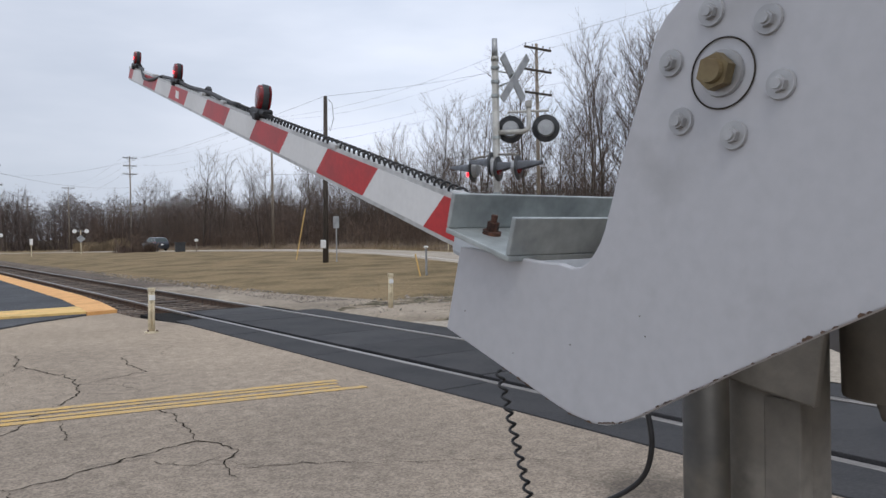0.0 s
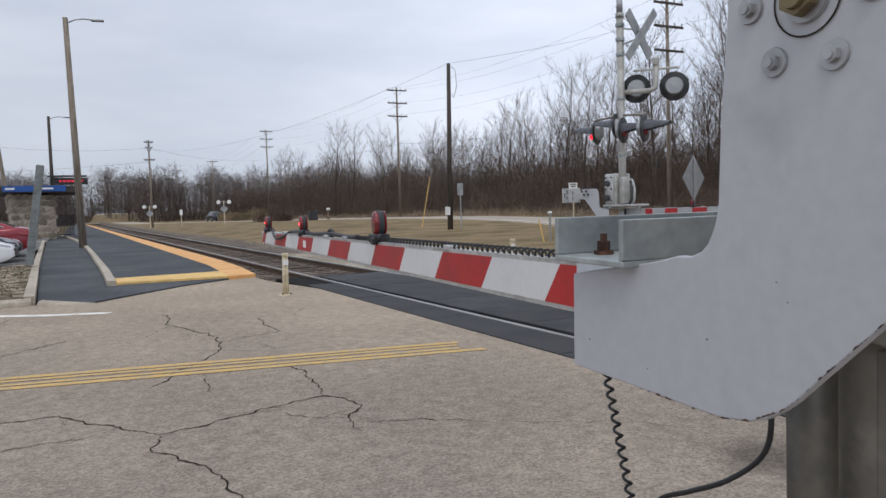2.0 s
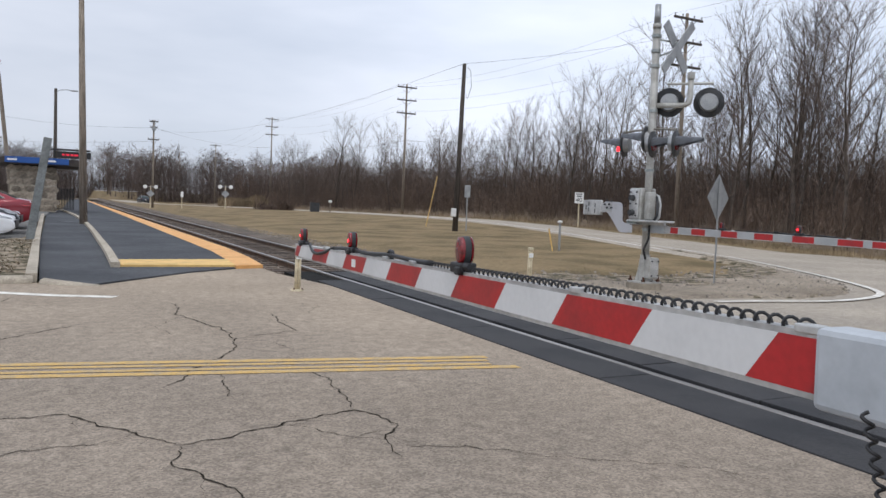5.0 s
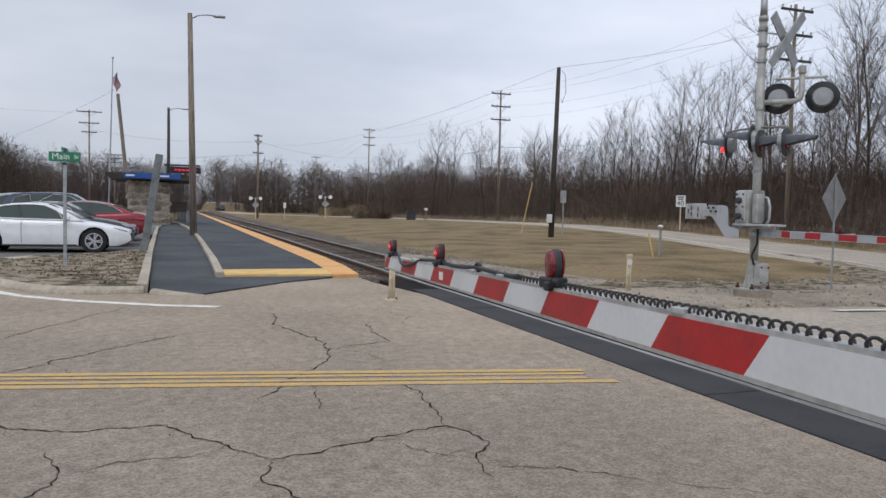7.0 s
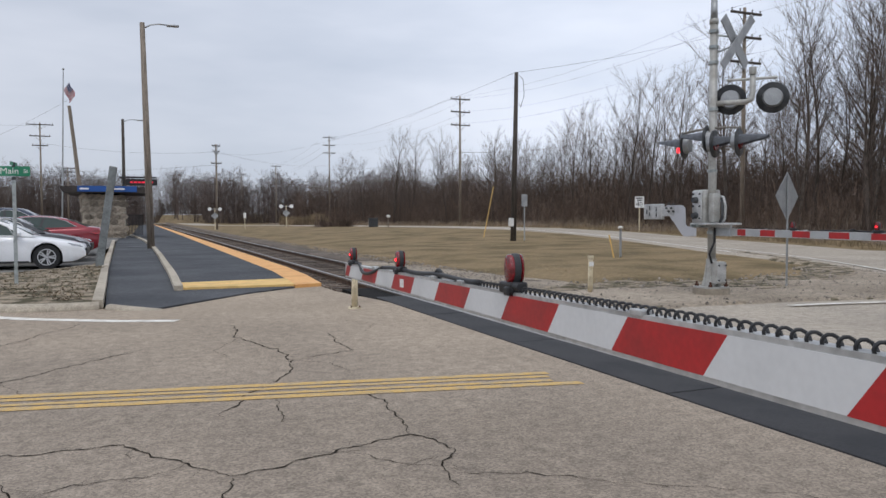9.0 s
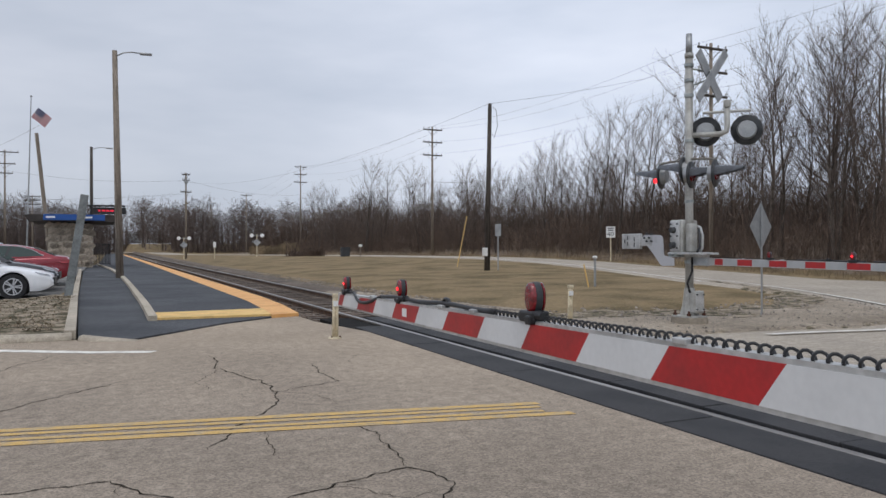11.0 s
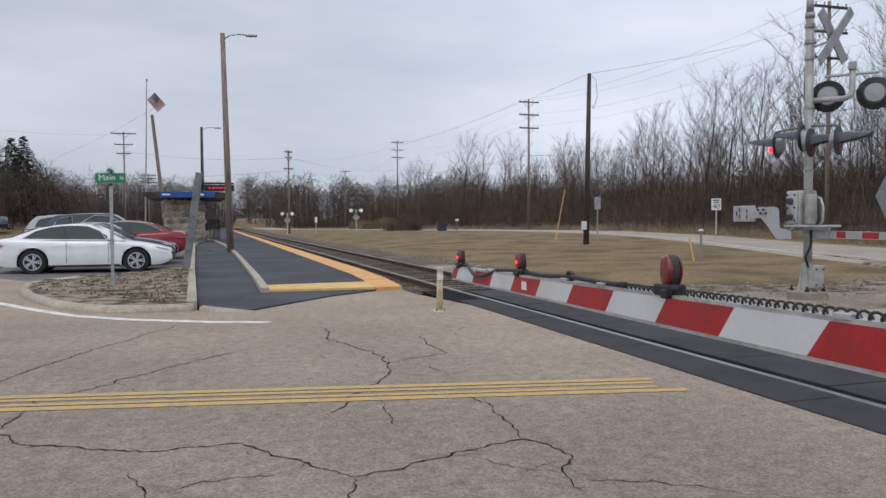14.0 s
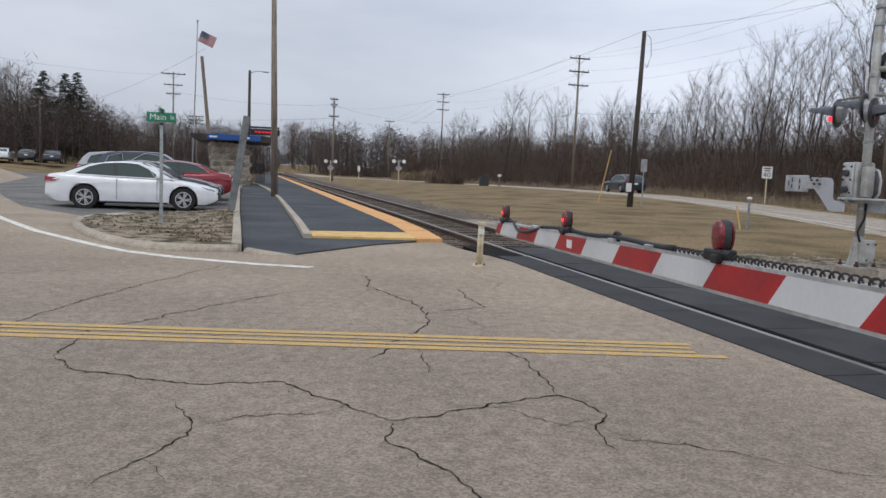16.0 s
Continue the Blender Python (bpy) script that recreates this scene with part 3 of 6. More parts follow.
                o.location = ((x0 + x1) / 2, y0 + ln * (i + 0.5), random.uniform(-0.003, 0.003))
    return ob


crossing()


def platform():
    ob = tagged(empty("platform", pose(0, 0, 0)), "low dark asphalt station platform with an orange edge strip", "platform", kind="structure")
    bm = B()
    slab(bm, [(x, y, -0.1) for x, y in ((0.93, 14.0), (3.0, 15.1), (3.12, 17.5), (3.15, 260), (-0.5, 260), (-0.62, 66), (-0.1, 58), (0.38, 48.5), (0.74, 36), (0.86, 26))], (0, 0, 0.16))
    part("deck", bm, M["platform"], ob, "dark asphalt deck")
    bm = B()
    slab(bm, [(x, y, -0.15) for x, y in ((3.0, 15.1), (2.90, 13.52), (3.44, 13.70), (3.62, 16.0), (3.72, 19), (3.74, 260), (3.15, 260), (3.12, 17.5))], (0, 0, 0.214))
    part("edge_strip", bm, M["orange"], ob, "orange tactile edge strip")
    bm = B()
    slab(bm, [(x, y, -0.1) for x, y in ((0.90, 13.72), (2.91, 13.66), (3.02, 15.1), (0.93, 14.95))], (0, 0, 0.165))
    part("end_strip", bm, M["platform_yellow"], ob, "yellow painted end strip")
    bm = B()
    slab(bm, [(x, y, -0.1) for x, y in ((-0.25, 11.35), (0.45, 10.95), (1.95, 12.75), (2.89, 13.52), (2.90, 13.66), (0.90, 13.72), (0.82, 26), (0.70, 36), (0.34, 48.5), (-0.14, 58), (-0.68, 66), (-1.35, 66), (-1.2, 48), (-0.56, 20.5))], (0, 0, 0.125))
    part("walkway", bm, M["platform"], ob, "dark asphalt walkway")
    bm = B()
    run = eased([(0.89, 13.62, 0), (0.91, 17.5, 0), (0.88, 22, 0), (0.85, 27, 0), (0.78, 33, 0), (0.66, 39, 0), (0.38, 48.5, 0), (-0.1, 58, 0), (-0.62, 66, 0)], 3)
    for p, q in zip(run, run[1:]):
        slab(bm, [(p[0] - 0.12, p[1], -0.1), (p[0] + 0.03, p[1], -0.1), (q[0] + 0.03, q[1], -0.1), (q[0] - 0.12, q[1], -0.1)], (0, 0, 0.215))
    part("kerb", bm, M["concrete"], ob, "pale concrete kerb")
    bm = B()
    for a, b in (((-0.30, 11.45), (-0.42, 15.5)), ((-0.42, 15.5), (-0.58, 20.5)), ((-0.58, 20.5), (-1.3, 48))):
        slab(bm, [(a[0] - 0.13, a[1], -0.2), (a[0] + 0.02, a[1], -0.2), (b[0] + 0.02, b[1], -0.2), (b[0] - 0.13, b[1], -0.2)], (0, 0, 0.33))
    part("kerb", bm, M["concrete"], ob, "pale concrete kerb")
    bm = B()
    rod(bm, (-0.13, 37.9, 0.0), (-0.13, 37.9, 0.034), 0.36, 0.35, 24)
    part("drain_cover", bm, M["black_metal"], ob, "round dark iron drain cover")


platform()


def island():
    ob = tagged(empty("kerbed_island", pose(0, 0, 0)), "kerbed bare-earth island with dead leaves beside the walkway", "traffic island", kind="structure")
    rim = [(-0.33, 11.42), (-1.0, 11.42), (-1.6, 11.62), (-2.1, 12.2), (-2.55, 13.0), (-3.1, 14.3), (-3.5, 15.6), (-3.72, 16.9), (-3.55, 17.9), (-2.95, 19.0), (-1.7, 20.6), (-1.15, 21.6)]
    bm = B()
    f = bm.faces.new([bm.verts.new((x, y, 0.09)) for x, y in rim + [(-0.62, 21.8), (-0.56, 20.5), (-0.42, 15.5)]])
    bmesh.ops.triangulate(bm, faces=[f])
    bmesh.ops.subdivide_edges(bm, edges=bm.edges, cuts=5, use_grid_fill=True)
    for v in bm.verts:
        v.co.z += 0.04 * noise.noise(v.co * 1.5) + 0.03 * noise.noise(v.co * 4.7)
    part("earth", bm, M["dirt"], ob, "bare earth with patches of dead grass", True)
    bm = B()
    tube(bm, eased([(x, y, 0.0) for x, y in rim[:10]], 3), 0.108, 10)
    part("kerb", bm, M["concrete"], ob, "rounded concrete kerb", True)
    bm = B()
    tube(bm, [(-0.2, 11.3, -0.01), (0.1, 11.05, -0.03), (0.5, 10.9, -0.07)], 0.09, 8)
    part("kerb", bm, M["concrete"], ob, "rounded concrete kerb", True)
    verts, faces = [], []
    rng = random.Random(3)
    for i in range(1500):
        y = rng.uniform(11.8, 20.5)
        x0 = -0.5 - 3.0 * min(1, (y - 11.4) / 4) if y < 17 else -3.4 + (y - 17) * 0.62
        x = rng.uniform(x0, -0.6)
        a, s = rng.uniform(0, 6.3), rng.uniform(0.012, 0.055)
        z = 0.1 + 0.04 * noise.noise((x * 1.5, y * 1.5, 0.135))
        k = len(verts)
        verts += [(x, y, z), (x + s * math.cos(a), y + s * math.sin(a), z + rng.uniform(0.0, 0.04)), (x + s * math.cos(a + 1.2), y + s * math.sin(a + 1.2), z + rng.uniform(0, 0.05))]
        faces.append((k, k + 1, k + 2))
    tagged(raw("leaf_litter", verts, faces, M["leaf"], ob), "scattered dead leaves", kind="stuff")


island()
LOTS = [(-1.1, 21.8), (-1.2, 75), (-24, 75), (-16, 58), (-12.8, 41.0), (-8.8, 28.5), (-6.3, 22.0), (-3.4, 17.6), (-3.2, 18.4), (-1.8, 20.6)]


def lot_z(y):
    """The lot rises a little away from the street."""
    return -0.125 + 0.024 * max(0.0, min(y, 33.0) - 24.5)


def parking():
    """The lot lies a little lower than the street, with a sloping edge."""
    bm = B()
    edge = LOTS[2:8]
    inner = [(x + 1.5, y + 0.4) for x, y in edge]
    inner[-1] = (-2.7, 18.9)
    a = [bm.verts.new((x, y, -0.001)) for x, y in edge]
    b = [bm.verts.new((x, y, lot_z(y))) for x, y in inner]
    for i in range(len(a) - 1):
        bm.faces.new((a[i], a[i + 1], b[i + 1], b[i]))
    rest = [bm.verts.new((x, y, lot_z(y))) for x, y in ((-1.8, 20.6), (-1.1, 21.8), (-1.1, 24.5), (-1.15, 33), (-1.2, 75))]
    f = bm.faces.new(b + rest)
    bmesh.ops.triangulate(bm, faces=[f])
    tagged(part("parking_lot", bm, M["lot"]), "dark asphalt parking lot", "parking lot", kind="structure")


parking()


def track_bed():
    """Ballast and sleepers where the crossing surface ends."""
    ob = tagged(empty("track_bed", pose(0, 0, 0)), "dark stony ballast with old wooden sleepers", "track bed", kind="structure")
    bm = B()
    f = [bm.verts.new(p) for p in ((3.3, 13.2, -0.17), (7.2, 13.2, -0.17), (7.2, 420, -0.17), (3.3, 420, -0.17))]
    bm.faces.new(f)
    part("ballast", bm, M["ballast"], ob, "rusty brown ballast")
    bm = B()
    box(bm, (0, 0, 0), (2.6, 0.22, 0.08), 0.008)
    first = part("sleeper", bm, M["tie"], ob)
    first.location = (5.11, 13.55, -0.165)
    for k in range(1, 150):
        o = first.copy()
        scene.collection.objects.link(o)
        o.location = (5.11 + random.uniform(-0.04, 0.04), 13.55 + 0.52 * k, -0.165 + random.uniform(-0.01, 0.01))
        o.rotation_euler = (0, 0, random.uniform(-0.02, 0.02))
    rng = random.Random(2)
    verts, faces = [], []
    for _ in range(9000):
        y = 13.2 + 45 * rng.random() ** 2
        x = rng.choice((rng.uniform(3.75, 6.5), rng.uniform(6.2, 8.0)))
        z = -0.165 if x < 6.9 else -0.03
        s = rng.uniform(0.015, 0.035)
        k = len(verts)
        for j in range(4):
            a = rng.uniform(0, 1.5) + j * 1.57
            verts.append((x + s * math.cos(a), y + s * math.sin(a), z + rng.uniform(-0.01, 0.01)))
        verts.append((x + rng.uniform(-0.01, 0.01), y, z + s * rng.uniform(0.7, 1.3)))
        faces += [(k, k + 1, k + 4), (k + 1, k + 2, k + 4), (k + 2, k + 3, k + 4), (k + 3, k, k + 4)]
    tagged(raw("ballast_stones", verts, faces, M["stone_grey"], ob), "loose ballast stones", kind="stuff")


track_bed()


# ---- crossing gates ----
PIVOT = (0.0, -0.51, 1.40)


def hex_bolt(name, at, r, h, mat, parent, label, washer=0.0, wmat=None):
    """A hexagonal bolt head that faces -x, with a washer under it."""
    if washer:
        bm = B()
        rod(bm, (at[0], at[1], at[2]), (at[0] - h * 0.22, at[1], at[2]), washer, washer * 0.94, 24)
        part("washer", bm, wmat or mat, parent, "flat round washer")
    bm = B()
    rod(bm, (at[0] - h * 0.2, at[1], at[2]), (at[0] - h * 0.75, at[1], at[2]), r, r * 0.97, 6)
    rod(bm, (at[0] - h * 0.7, at[1], at[2]), (at[0] - h, at[1], at[2]), r * 0.68, r * 0.6, 20)
    return part(name, bm, mat, parent, label)


def gate(name, label, m, detailed):
    """A gate arm on its bent side plates. Its space: the pivot at the origin, the arm along +y when lowered."""
    g = tagged(empty(name, m), label, "crossing gate", "crossing gates")
    # side plate: round head about the pivot, neck, and a broad foot that carries the arm
    out = [(0.101, -0.008), (0.100, 0.028), (0.091, 0.050), (0.077, 0.069), (0.057, 0.085), (0.029, 0.096), (-0.015, 0.101), (-0.12, 0.106), (-0.36, 0.11), (-0.42, 0.07), (-0.42, -0.02), (-0.350, -0.038), (-0.198, -0.166), (-0.153, -0.210), (-0.086, -0.277)]
    foot = [(-0.003, -0.362), (0.013, -0.379), (0.029, -0.393), (0.048, -0.406), (0.067, -0.413), (0.103, -0.419), (0.14, -0.419), (0.231, -0.416), (0.366, -0.412), (0.366, -0.285), (0.2, -0.256)]
    neck = [(0.170, -0.248), (0.150, -0.2475), (0.1345, -0.241), (0.125, -0.232), (0.1185, -0.219), (0.1135, -0.205), (0.111, -0.188), (0.108, -0.0966)]
    for x, nm in ((-0.345, "near"), (0.335, "far")):
        bm = B()
        slab(bm, [(x, y, z) for y, z in out + foot + neck], (0.013, 0, 0), 0.002)
        part("side_plate", bm, M["gate_grey"], g, "grey painted steel side plate with scuffs")
    if detailed:
        px = -0.346
        bm = B()
        seg = 40
        tube(bm, [(px - 0.0005, 0.007 + 0.0345 * math.cos(k * 2 * math.pi / seg), 0.0345 * math.sin(k * 2 * math.pi / seg)) for k in range(seg + 1)], 0.0009, 5)
        part("seam_ring", bm, M["crack"], g, "dark round seam about the hub")
        bm = B()
        rod(bm, (px, 0.007, 0), (px - 0.004, 0.007, 0), 0.0235, 0.0225, 28)
        part("washer", bm, M["bolt"], g, "flat hub washer")
        hex_bolt("hub_nut", (px - 0.002, 0.007, 0), 0.0185, 0.021, M["brass"], g, "dull brass-coloured hub nut")
        for k in range(6):
            a = radians(3 + k * 60)
            hex_bolt("bolt", (px, 0.007 + 0.063 * math.cos(a), 0.063 * math.sin(a)), 0.0082, 0.011, M["bolt"], g, "silver hexagon bolt", 0.0145)
        rng = random.Random(8)
        for k in range(6):
            bm = B()
            y, z = rng.uniform(-0.05, 0.33), rng.uniform(-0.40, -0.26)
            rod(bm, (px + 0.0005, y, z), (px - 0.0006, y, z), rng.uniform(0.0006, 0.0013), None, 7)
            part("paint_chip", bm, M["mast_dirty"], g, "small dark chip in the paint")
        # chipped paint along the lower edge
        verts, faces = [], []
        low = [Vector((0, y, z)) for y, z in out[-4:] + foot[:2] + foot[2:6:2] + foot[5:8]]
        for p, q in zip(low, low[1:]):
            n = max(1, int((q - p).length / 0.006))
            up = Vector((0, -(q - p).z, (q - p).y)).normalized()
            for i in range(n):
                if rng.random() < 0.35:
                    continue
                u, v = p.lerp(q, i / n), p.lerp(q, (i + rng.uniform(0.6, 1.3)) / n)
                w = 0.0004 + 0.0022 * rng.random() ** 3
                k = len(verts)
                verts += [(px - 0.0004, c.y, c.z) for c in (u + up * 0.0002, v + up * 0.0002, v + up * w, u.lerp(v, 0.5) + up * w * 1.5, u + up * w * 0.6)]
                faces.append((k, k + 1, k + 2, k + 3, k + 4))
        tagged(raw("worn_edge", verts, faces, M["rail_rust"], g), "chipped paint along the lower edge", kind="stuff")
    # channel across the plates
    bm = B()
    y0, y1, z0 = 0.234, 0.374, -0.262
    rng = (-0.370, 0.35)
    xm, xl = (rng[0] + rng[1]) / 2, rng[1] - rng[0]
    box(bm, (xm, (y0 + y1) / 2, z0), (xl, y1 - y0, 0.008), 0.0015)
    part("channel", bm, M["galv"], g, "galvanised steel channel")
    for yf in (y0 + 0.004, y1 - 0.004):
        bm = B()
        box(bm, (xm, yf, z0 + 0.0295), (xl, 0.008, 0.050), 0.0015)
        part("flange", bm, M["galv"], g, "upright flange of the channel")
    bm = B()
    rod(bm, (-0.318, 0.334, z0 + 0.004), (-0.318, 0.334, z0 + 0.009), 0.0135, None, 18)
    rod(bm, (-0.318, 0.334, z0 + 0.009), (-0.318, 0.334, z0 + 0.022), 0.0088, None, 6)
    rod(bm, (-0.318, 0.334, z0 + 0.022), (-0.318, 0.334, z0 + 0.032), 0.0048, None, 10)
    part("rusty_bolt", bm, M["rust"], g, "rusty brown bolt and nut")
    # arm: leans slightly outwards from the plates
    arm = empty("arm", pose(0.043, 0.818, -0.381 if detailed else -0.338, -1.10 if detailed else -0.45, 0, -3.6))
    arm.parent = g
    bm = B()
    box(bm, (-0.004, -0.235, 0.001), (0.075, 0.49, 0.138), 0.012)
    part("root_block", bm, M["pale_grey"], arm, "pale grey root sleeve")
    if detailed:
        bm = B()
        rod(bm, (-0.0405, -0.265, -0.036), (-0.0425, -0.265, -0.036), 0.0055, None, 14)
        part("bolt_hole", bm, M["slot"], arm, "dark open bolt hole")
        hex_bolt("sleeve_bolt", (-0.041, -0.278, 0.038), 0.008, 0.010, M["bolt"], arm, "small steel bolt")
    L = 4.24

    def half(y):
        return 0.0505 - 0.012 * y / L
    ys = [0.0, L]
    bm = B()
    v = [[bm.verts.new((sx * 0.019, y, sz * (half(y) + 0.007))) for sx, sz in ((-1, -1), (1, -1), (1, 1), (-1, 1))] for y in ys]
    for k in range(4):
        bm.faces.new((v[0][k], v[0][(k + 1) % 4], v[1][(k + 1) % 4], v[1][k]))
    bm.faces.new(v[0])
    bm.faces.new(v[1][::-1])
    part("beam", bm, M["alu"], arm, "tapered aluminium beam")
    far_marks = [0.0, 0.17, 0.35, 0.66, 0.96, 1.29, 1.61, 1.93, 2.26, 2.585, 2.925, 3.27, 3.62, 3.74, 4.055, L]
    marks = [0.0] + [0.172 + 0.3435 * i for i in range(5)] + [1.905 + 0.365 * i for i in range(6)] + [L - 0.12, L] if detailed else far_marks
    first_red = 0 if detailed else 1
    for sgn in (-1, 1):
        for i, (a, b) in enumerate(zip(marks, marks[1:])):
            if b <= a:
                continue
            bm = B()
            lean = 0.072 if detailed else 0.0
            q = []
            for y, s in ((a, -1), (b, -1), (b, 1), (a, 1)):
                yy = min(L, max(0.0, y - (lean if s > 0 and y > 0.01 else 0)))
                q.append((sgn * 0.0195, yy, s * (half(yy) - (0.004 if detailed else 0.002))))
            slab(bm, q, (sgn * 0.0015, 0, 0))
            part("stripe", bm, M["arm_red"] if i % 2 == first_red else M["arm_white"] if detailed else M["arm_grey"], arm, "red reflective stripe" if i % 2 == first_red else "white reflective stripe" if detailed else "grey reflective stripe")
    bm = B()
    box(bm, (-0.0215, 2.79, 0.0), (0.001, 0.07, 0.04))
    part("sticker", bm, M["sign_white"], arm, "small white sticker")
    for y in (1.50, 2.30, 0.75, 0.04, 1.95, 3.4):
        bm = B()
        box(bm, (-0.01, y, half(y) + 0.010), (0.03, 0.05, 0.016), 0.003)
        part("cable_clip", bm, M["alu"], arm)
    # lamps: red discs on black feet
    for y, s, lit in ((1.48, 0.73, False), (2.89, 0.64, True), (4.06, 0.64, True)) if detailed else ((1.28, 0.70, False), (2.66, 0.80, True), (4.18, 0.85, True)):
        z = half(y) + 0.01
        lamp = empty("warning_lamp", pose(0, y, z))
        lamp.parent = arm
        bm = B()
        box(bm, (0, 0.012, 0.014 * s), (0.085 * s, 0.14 * s, 0.052 * s), 0.008)
        box(bm, (-0.03 * s, -0.02 * s, 0.0), (0.05 * s, 0.05 * s, 0.04 * s), 0.006)
        rod(bm, (-0.02 * s, -0.06 * s, 0.024 * s), (-0.02 * s, -0.105 * s, 0.022 * s), 0.020 * s, 0.016 * s, 12)
        part("lamp_foot", bm, M["black"], lamp, "black rubber lamp foot")
        bm = B()
        hv = 0.069 * s
        rim = [(0, 0.043 * s * math.copysign(abs(math.cos(t)) ** 0.97, math.cos(t)), 0.028 * s + hv + hv * math.copysign(abs(math.sin(t)) ** 0.97, math.sin(t))) for t in steps(0, 2 * math.pi, 28)[:-1]]
        slab(bm, [(-0.016 * s, y_, z_) for _, y_, z_ in rim], (0.034 * s, 0, 0), 0.006 * s)
        part("housing", bm, M["black_metal"], lamp, "black lamp rim")
        for sg in (-1, 1):
            bm = B()
            slab(bm, [(0.0 if sg < 0 else 0.018 * s, y_ * 0.93, (z_ - 0.028 * s - hv) * 0.94 + 0.028 * s + hv) for _, y_, z_ in rim], ((-0.038 if sg < 0 else 0.014) * s, 0, 0), 0.0125 * s)
            part("red_lens", bm, M["lens"], lamp, "dark red lens", True)
            if not lit:
                continue
            bm = B()
            xs = -0.0385 * s if sg < 0 else 0.0325 * s
            box(bm, (xs, 0, 0.024 * s + hv), (0.002, 0.046 * s, 0.012 * s), 0.0006)
            box(bm, (xs, 0, 0.024 * s + hv), (0.0024, 0.022 * s, 0.026 * s), 0.0006)
            part("lit_spot", bm, M["glow"], lamp, "glowing red spot of the lit lamp")
    # coiled cable and leads along the top
    def coil(ya, yb, turns, r, th, zoff):
        pts = []
        n = int(turns * 10)
        for i in range(n + 1):
            a = i / 10 * 2 * math.pi
            y = ya + (yb - ya) * i / n
            pts.append((r * math.cos(a), y + 0.3 * r * math.sin(a), half(y) + zoff + r * math.sin(a)))
        return tube(B(), pts, th, 5)
    part("coiled_lead", coil(0.05, 1.42, 42 if detailed else 20, 0.0115, 0.0036, 0.013), M["black"], arm, "black coiled cable along the top", True)
    part("coiled_lead", coil(1.56, 1.80, 8, 0.010, 0.0036, 0.013), M["black"], arm, "black coiled cable along the top", True)
    bm = B()
    zs = lambda y, k: half(y) + k
    tube(bm, [(0, y, zs(y, 0.020) + 0.004 * math.sin(9 * y)) for y in steps(1.78, 2.84, 16)], 0.011, 6)
    tube(bm, [(0, y, zs(y, 0.020) + 0.004 * math.sin(9 * y)) for y in steps(2.95, 3.25, 8)], 0.010, 6)
    tube(bm, [(-0.005 - 0.03 * math.sin((y - 3.25) / 0.6 * math.pi), y, zs(y, 0.016) - 0.045 * math.sin((y - 3.25) / 0.6 * math.pi)) for y in steps(3.25, 3.85, 12)], 0.010, 6)
    tube(bm, [(0, y, zs(y, 0.018)) for y in steps(3.85, 4.05, 4)], 0.009, 6)
    part("lead", bm, M["black"], arm, "black cable along the top", True)
    bm = B()
    for k in range(3):
        c = 2.28 + 0.014 * k
        tube(bm, [(0.012 * math.sin(k), c + 0.03 * math.cos(t), half(c) + 0.026 + 0.018 * math.sin(t)) for t in steps(0, 6.28, 12)], 0.007, 5)
    part("cable_knot", bm, M["black"], arm, "bundled loop of cable", True)
    return g


near_gate = gate("crossing_gate", "red and white striped crossing gate arm on grey side plates", pose(1.25, PIVOT[1], PIVOT[2]), True)
bm = B()
tube(bm, eased([(-0.10, 0.20, -0.35), (-0.10, 0.198, -0.416), (-0.10, 0.150, -0.485), (-0.10, 0.128, -0.535), (-0.10, 0.133, -0.59), (-0.11, 0.175, -0.65), (-0.12, 0.232, -0.70), (-0.12, 0.29, -0.75), (-0.11, 0.33, -0.83), (-0.10, 0.34, -0.95), (-0.08, 0.33, -1.15)]), 0.0042, 8)
feed_cable = tagged(part("black_cable", bm, M["black"], None, "", True), "black cable hanging below the gate plate", "cable")
feed_cable.matrix_world = pose(1.25, PIVOT[1], PIVOT[2])
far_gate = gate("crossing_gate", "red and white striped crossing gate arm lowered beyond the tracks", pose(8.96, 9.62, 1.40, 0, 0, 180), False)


def near_mast():
    ob = tagged(empty("gate_mast", pose(1.42, -0.26, 0)), "weathered grey steel mast with the gate machine", "signal mast", "signal masts")
    bm = B()
    rod(bm, (0, 0, 0), (0, 0, 1.9), 0.080, None, 28)
    part("pole", bm, M["mast_dirty"], ob, "dirty grey steel pole", True)
    bm = B()
    box(bm, (-0.059, -0.052, 0.84), (0.036, 0.06, 0.30), 0.003)
    part("access_cover", bm, M["mast_dirty"], ob, "narrow cover plate on the pole")
    bm = B()
    rod(bm, (-0.13, 0.045, 0), (-0.13, 0.045, 1.16), 0.036, None, 20)
    part("conduit", bm, M["conduit"], ob, "dark conduit pipe", True)
    bm = B()
    box(bm, (-0.06, -0.49, 1.37), (0.24, 0.44, 0.72), 0.05)
    part("machine_housing", bm, M["mast_dirty"], ob, "cast grey gate machine housing", True)
    bm = B()
    box(bm, (0.06, -0.24, 1.22), (0.16, 0.20, 0.56), 0.055)
    rod(bm, (0.06, -0.16, 0.99), (0.06, -0.16, 1.42), 0.075, 0.085, 18)
    part("bearing_casting", bm, M["mast_dirty"], ob, "rounded casting of the gate machine", True)
    bm = B()
    slab(bm, [(-0.09, 0.06, 1.04), (-0.09, 0.05, 1.012), (-0.09, -0.11, 0.985), (-0.09, -0.14, 1.2), (-0.09, 0.06, 1.2)], (0.016, 0, 0), 0.004)
    part("machine_bracket", bm, M["mast_dirty"], ob, "sloping steel bracket under the machine")
    bm = B()
    rod(bm, (0, 0, 0), (0, 0, 0.05), 0.20, 0.18, 24)
    part("base_plate", bm, M["mast_dirty"], ob)


near_mast()


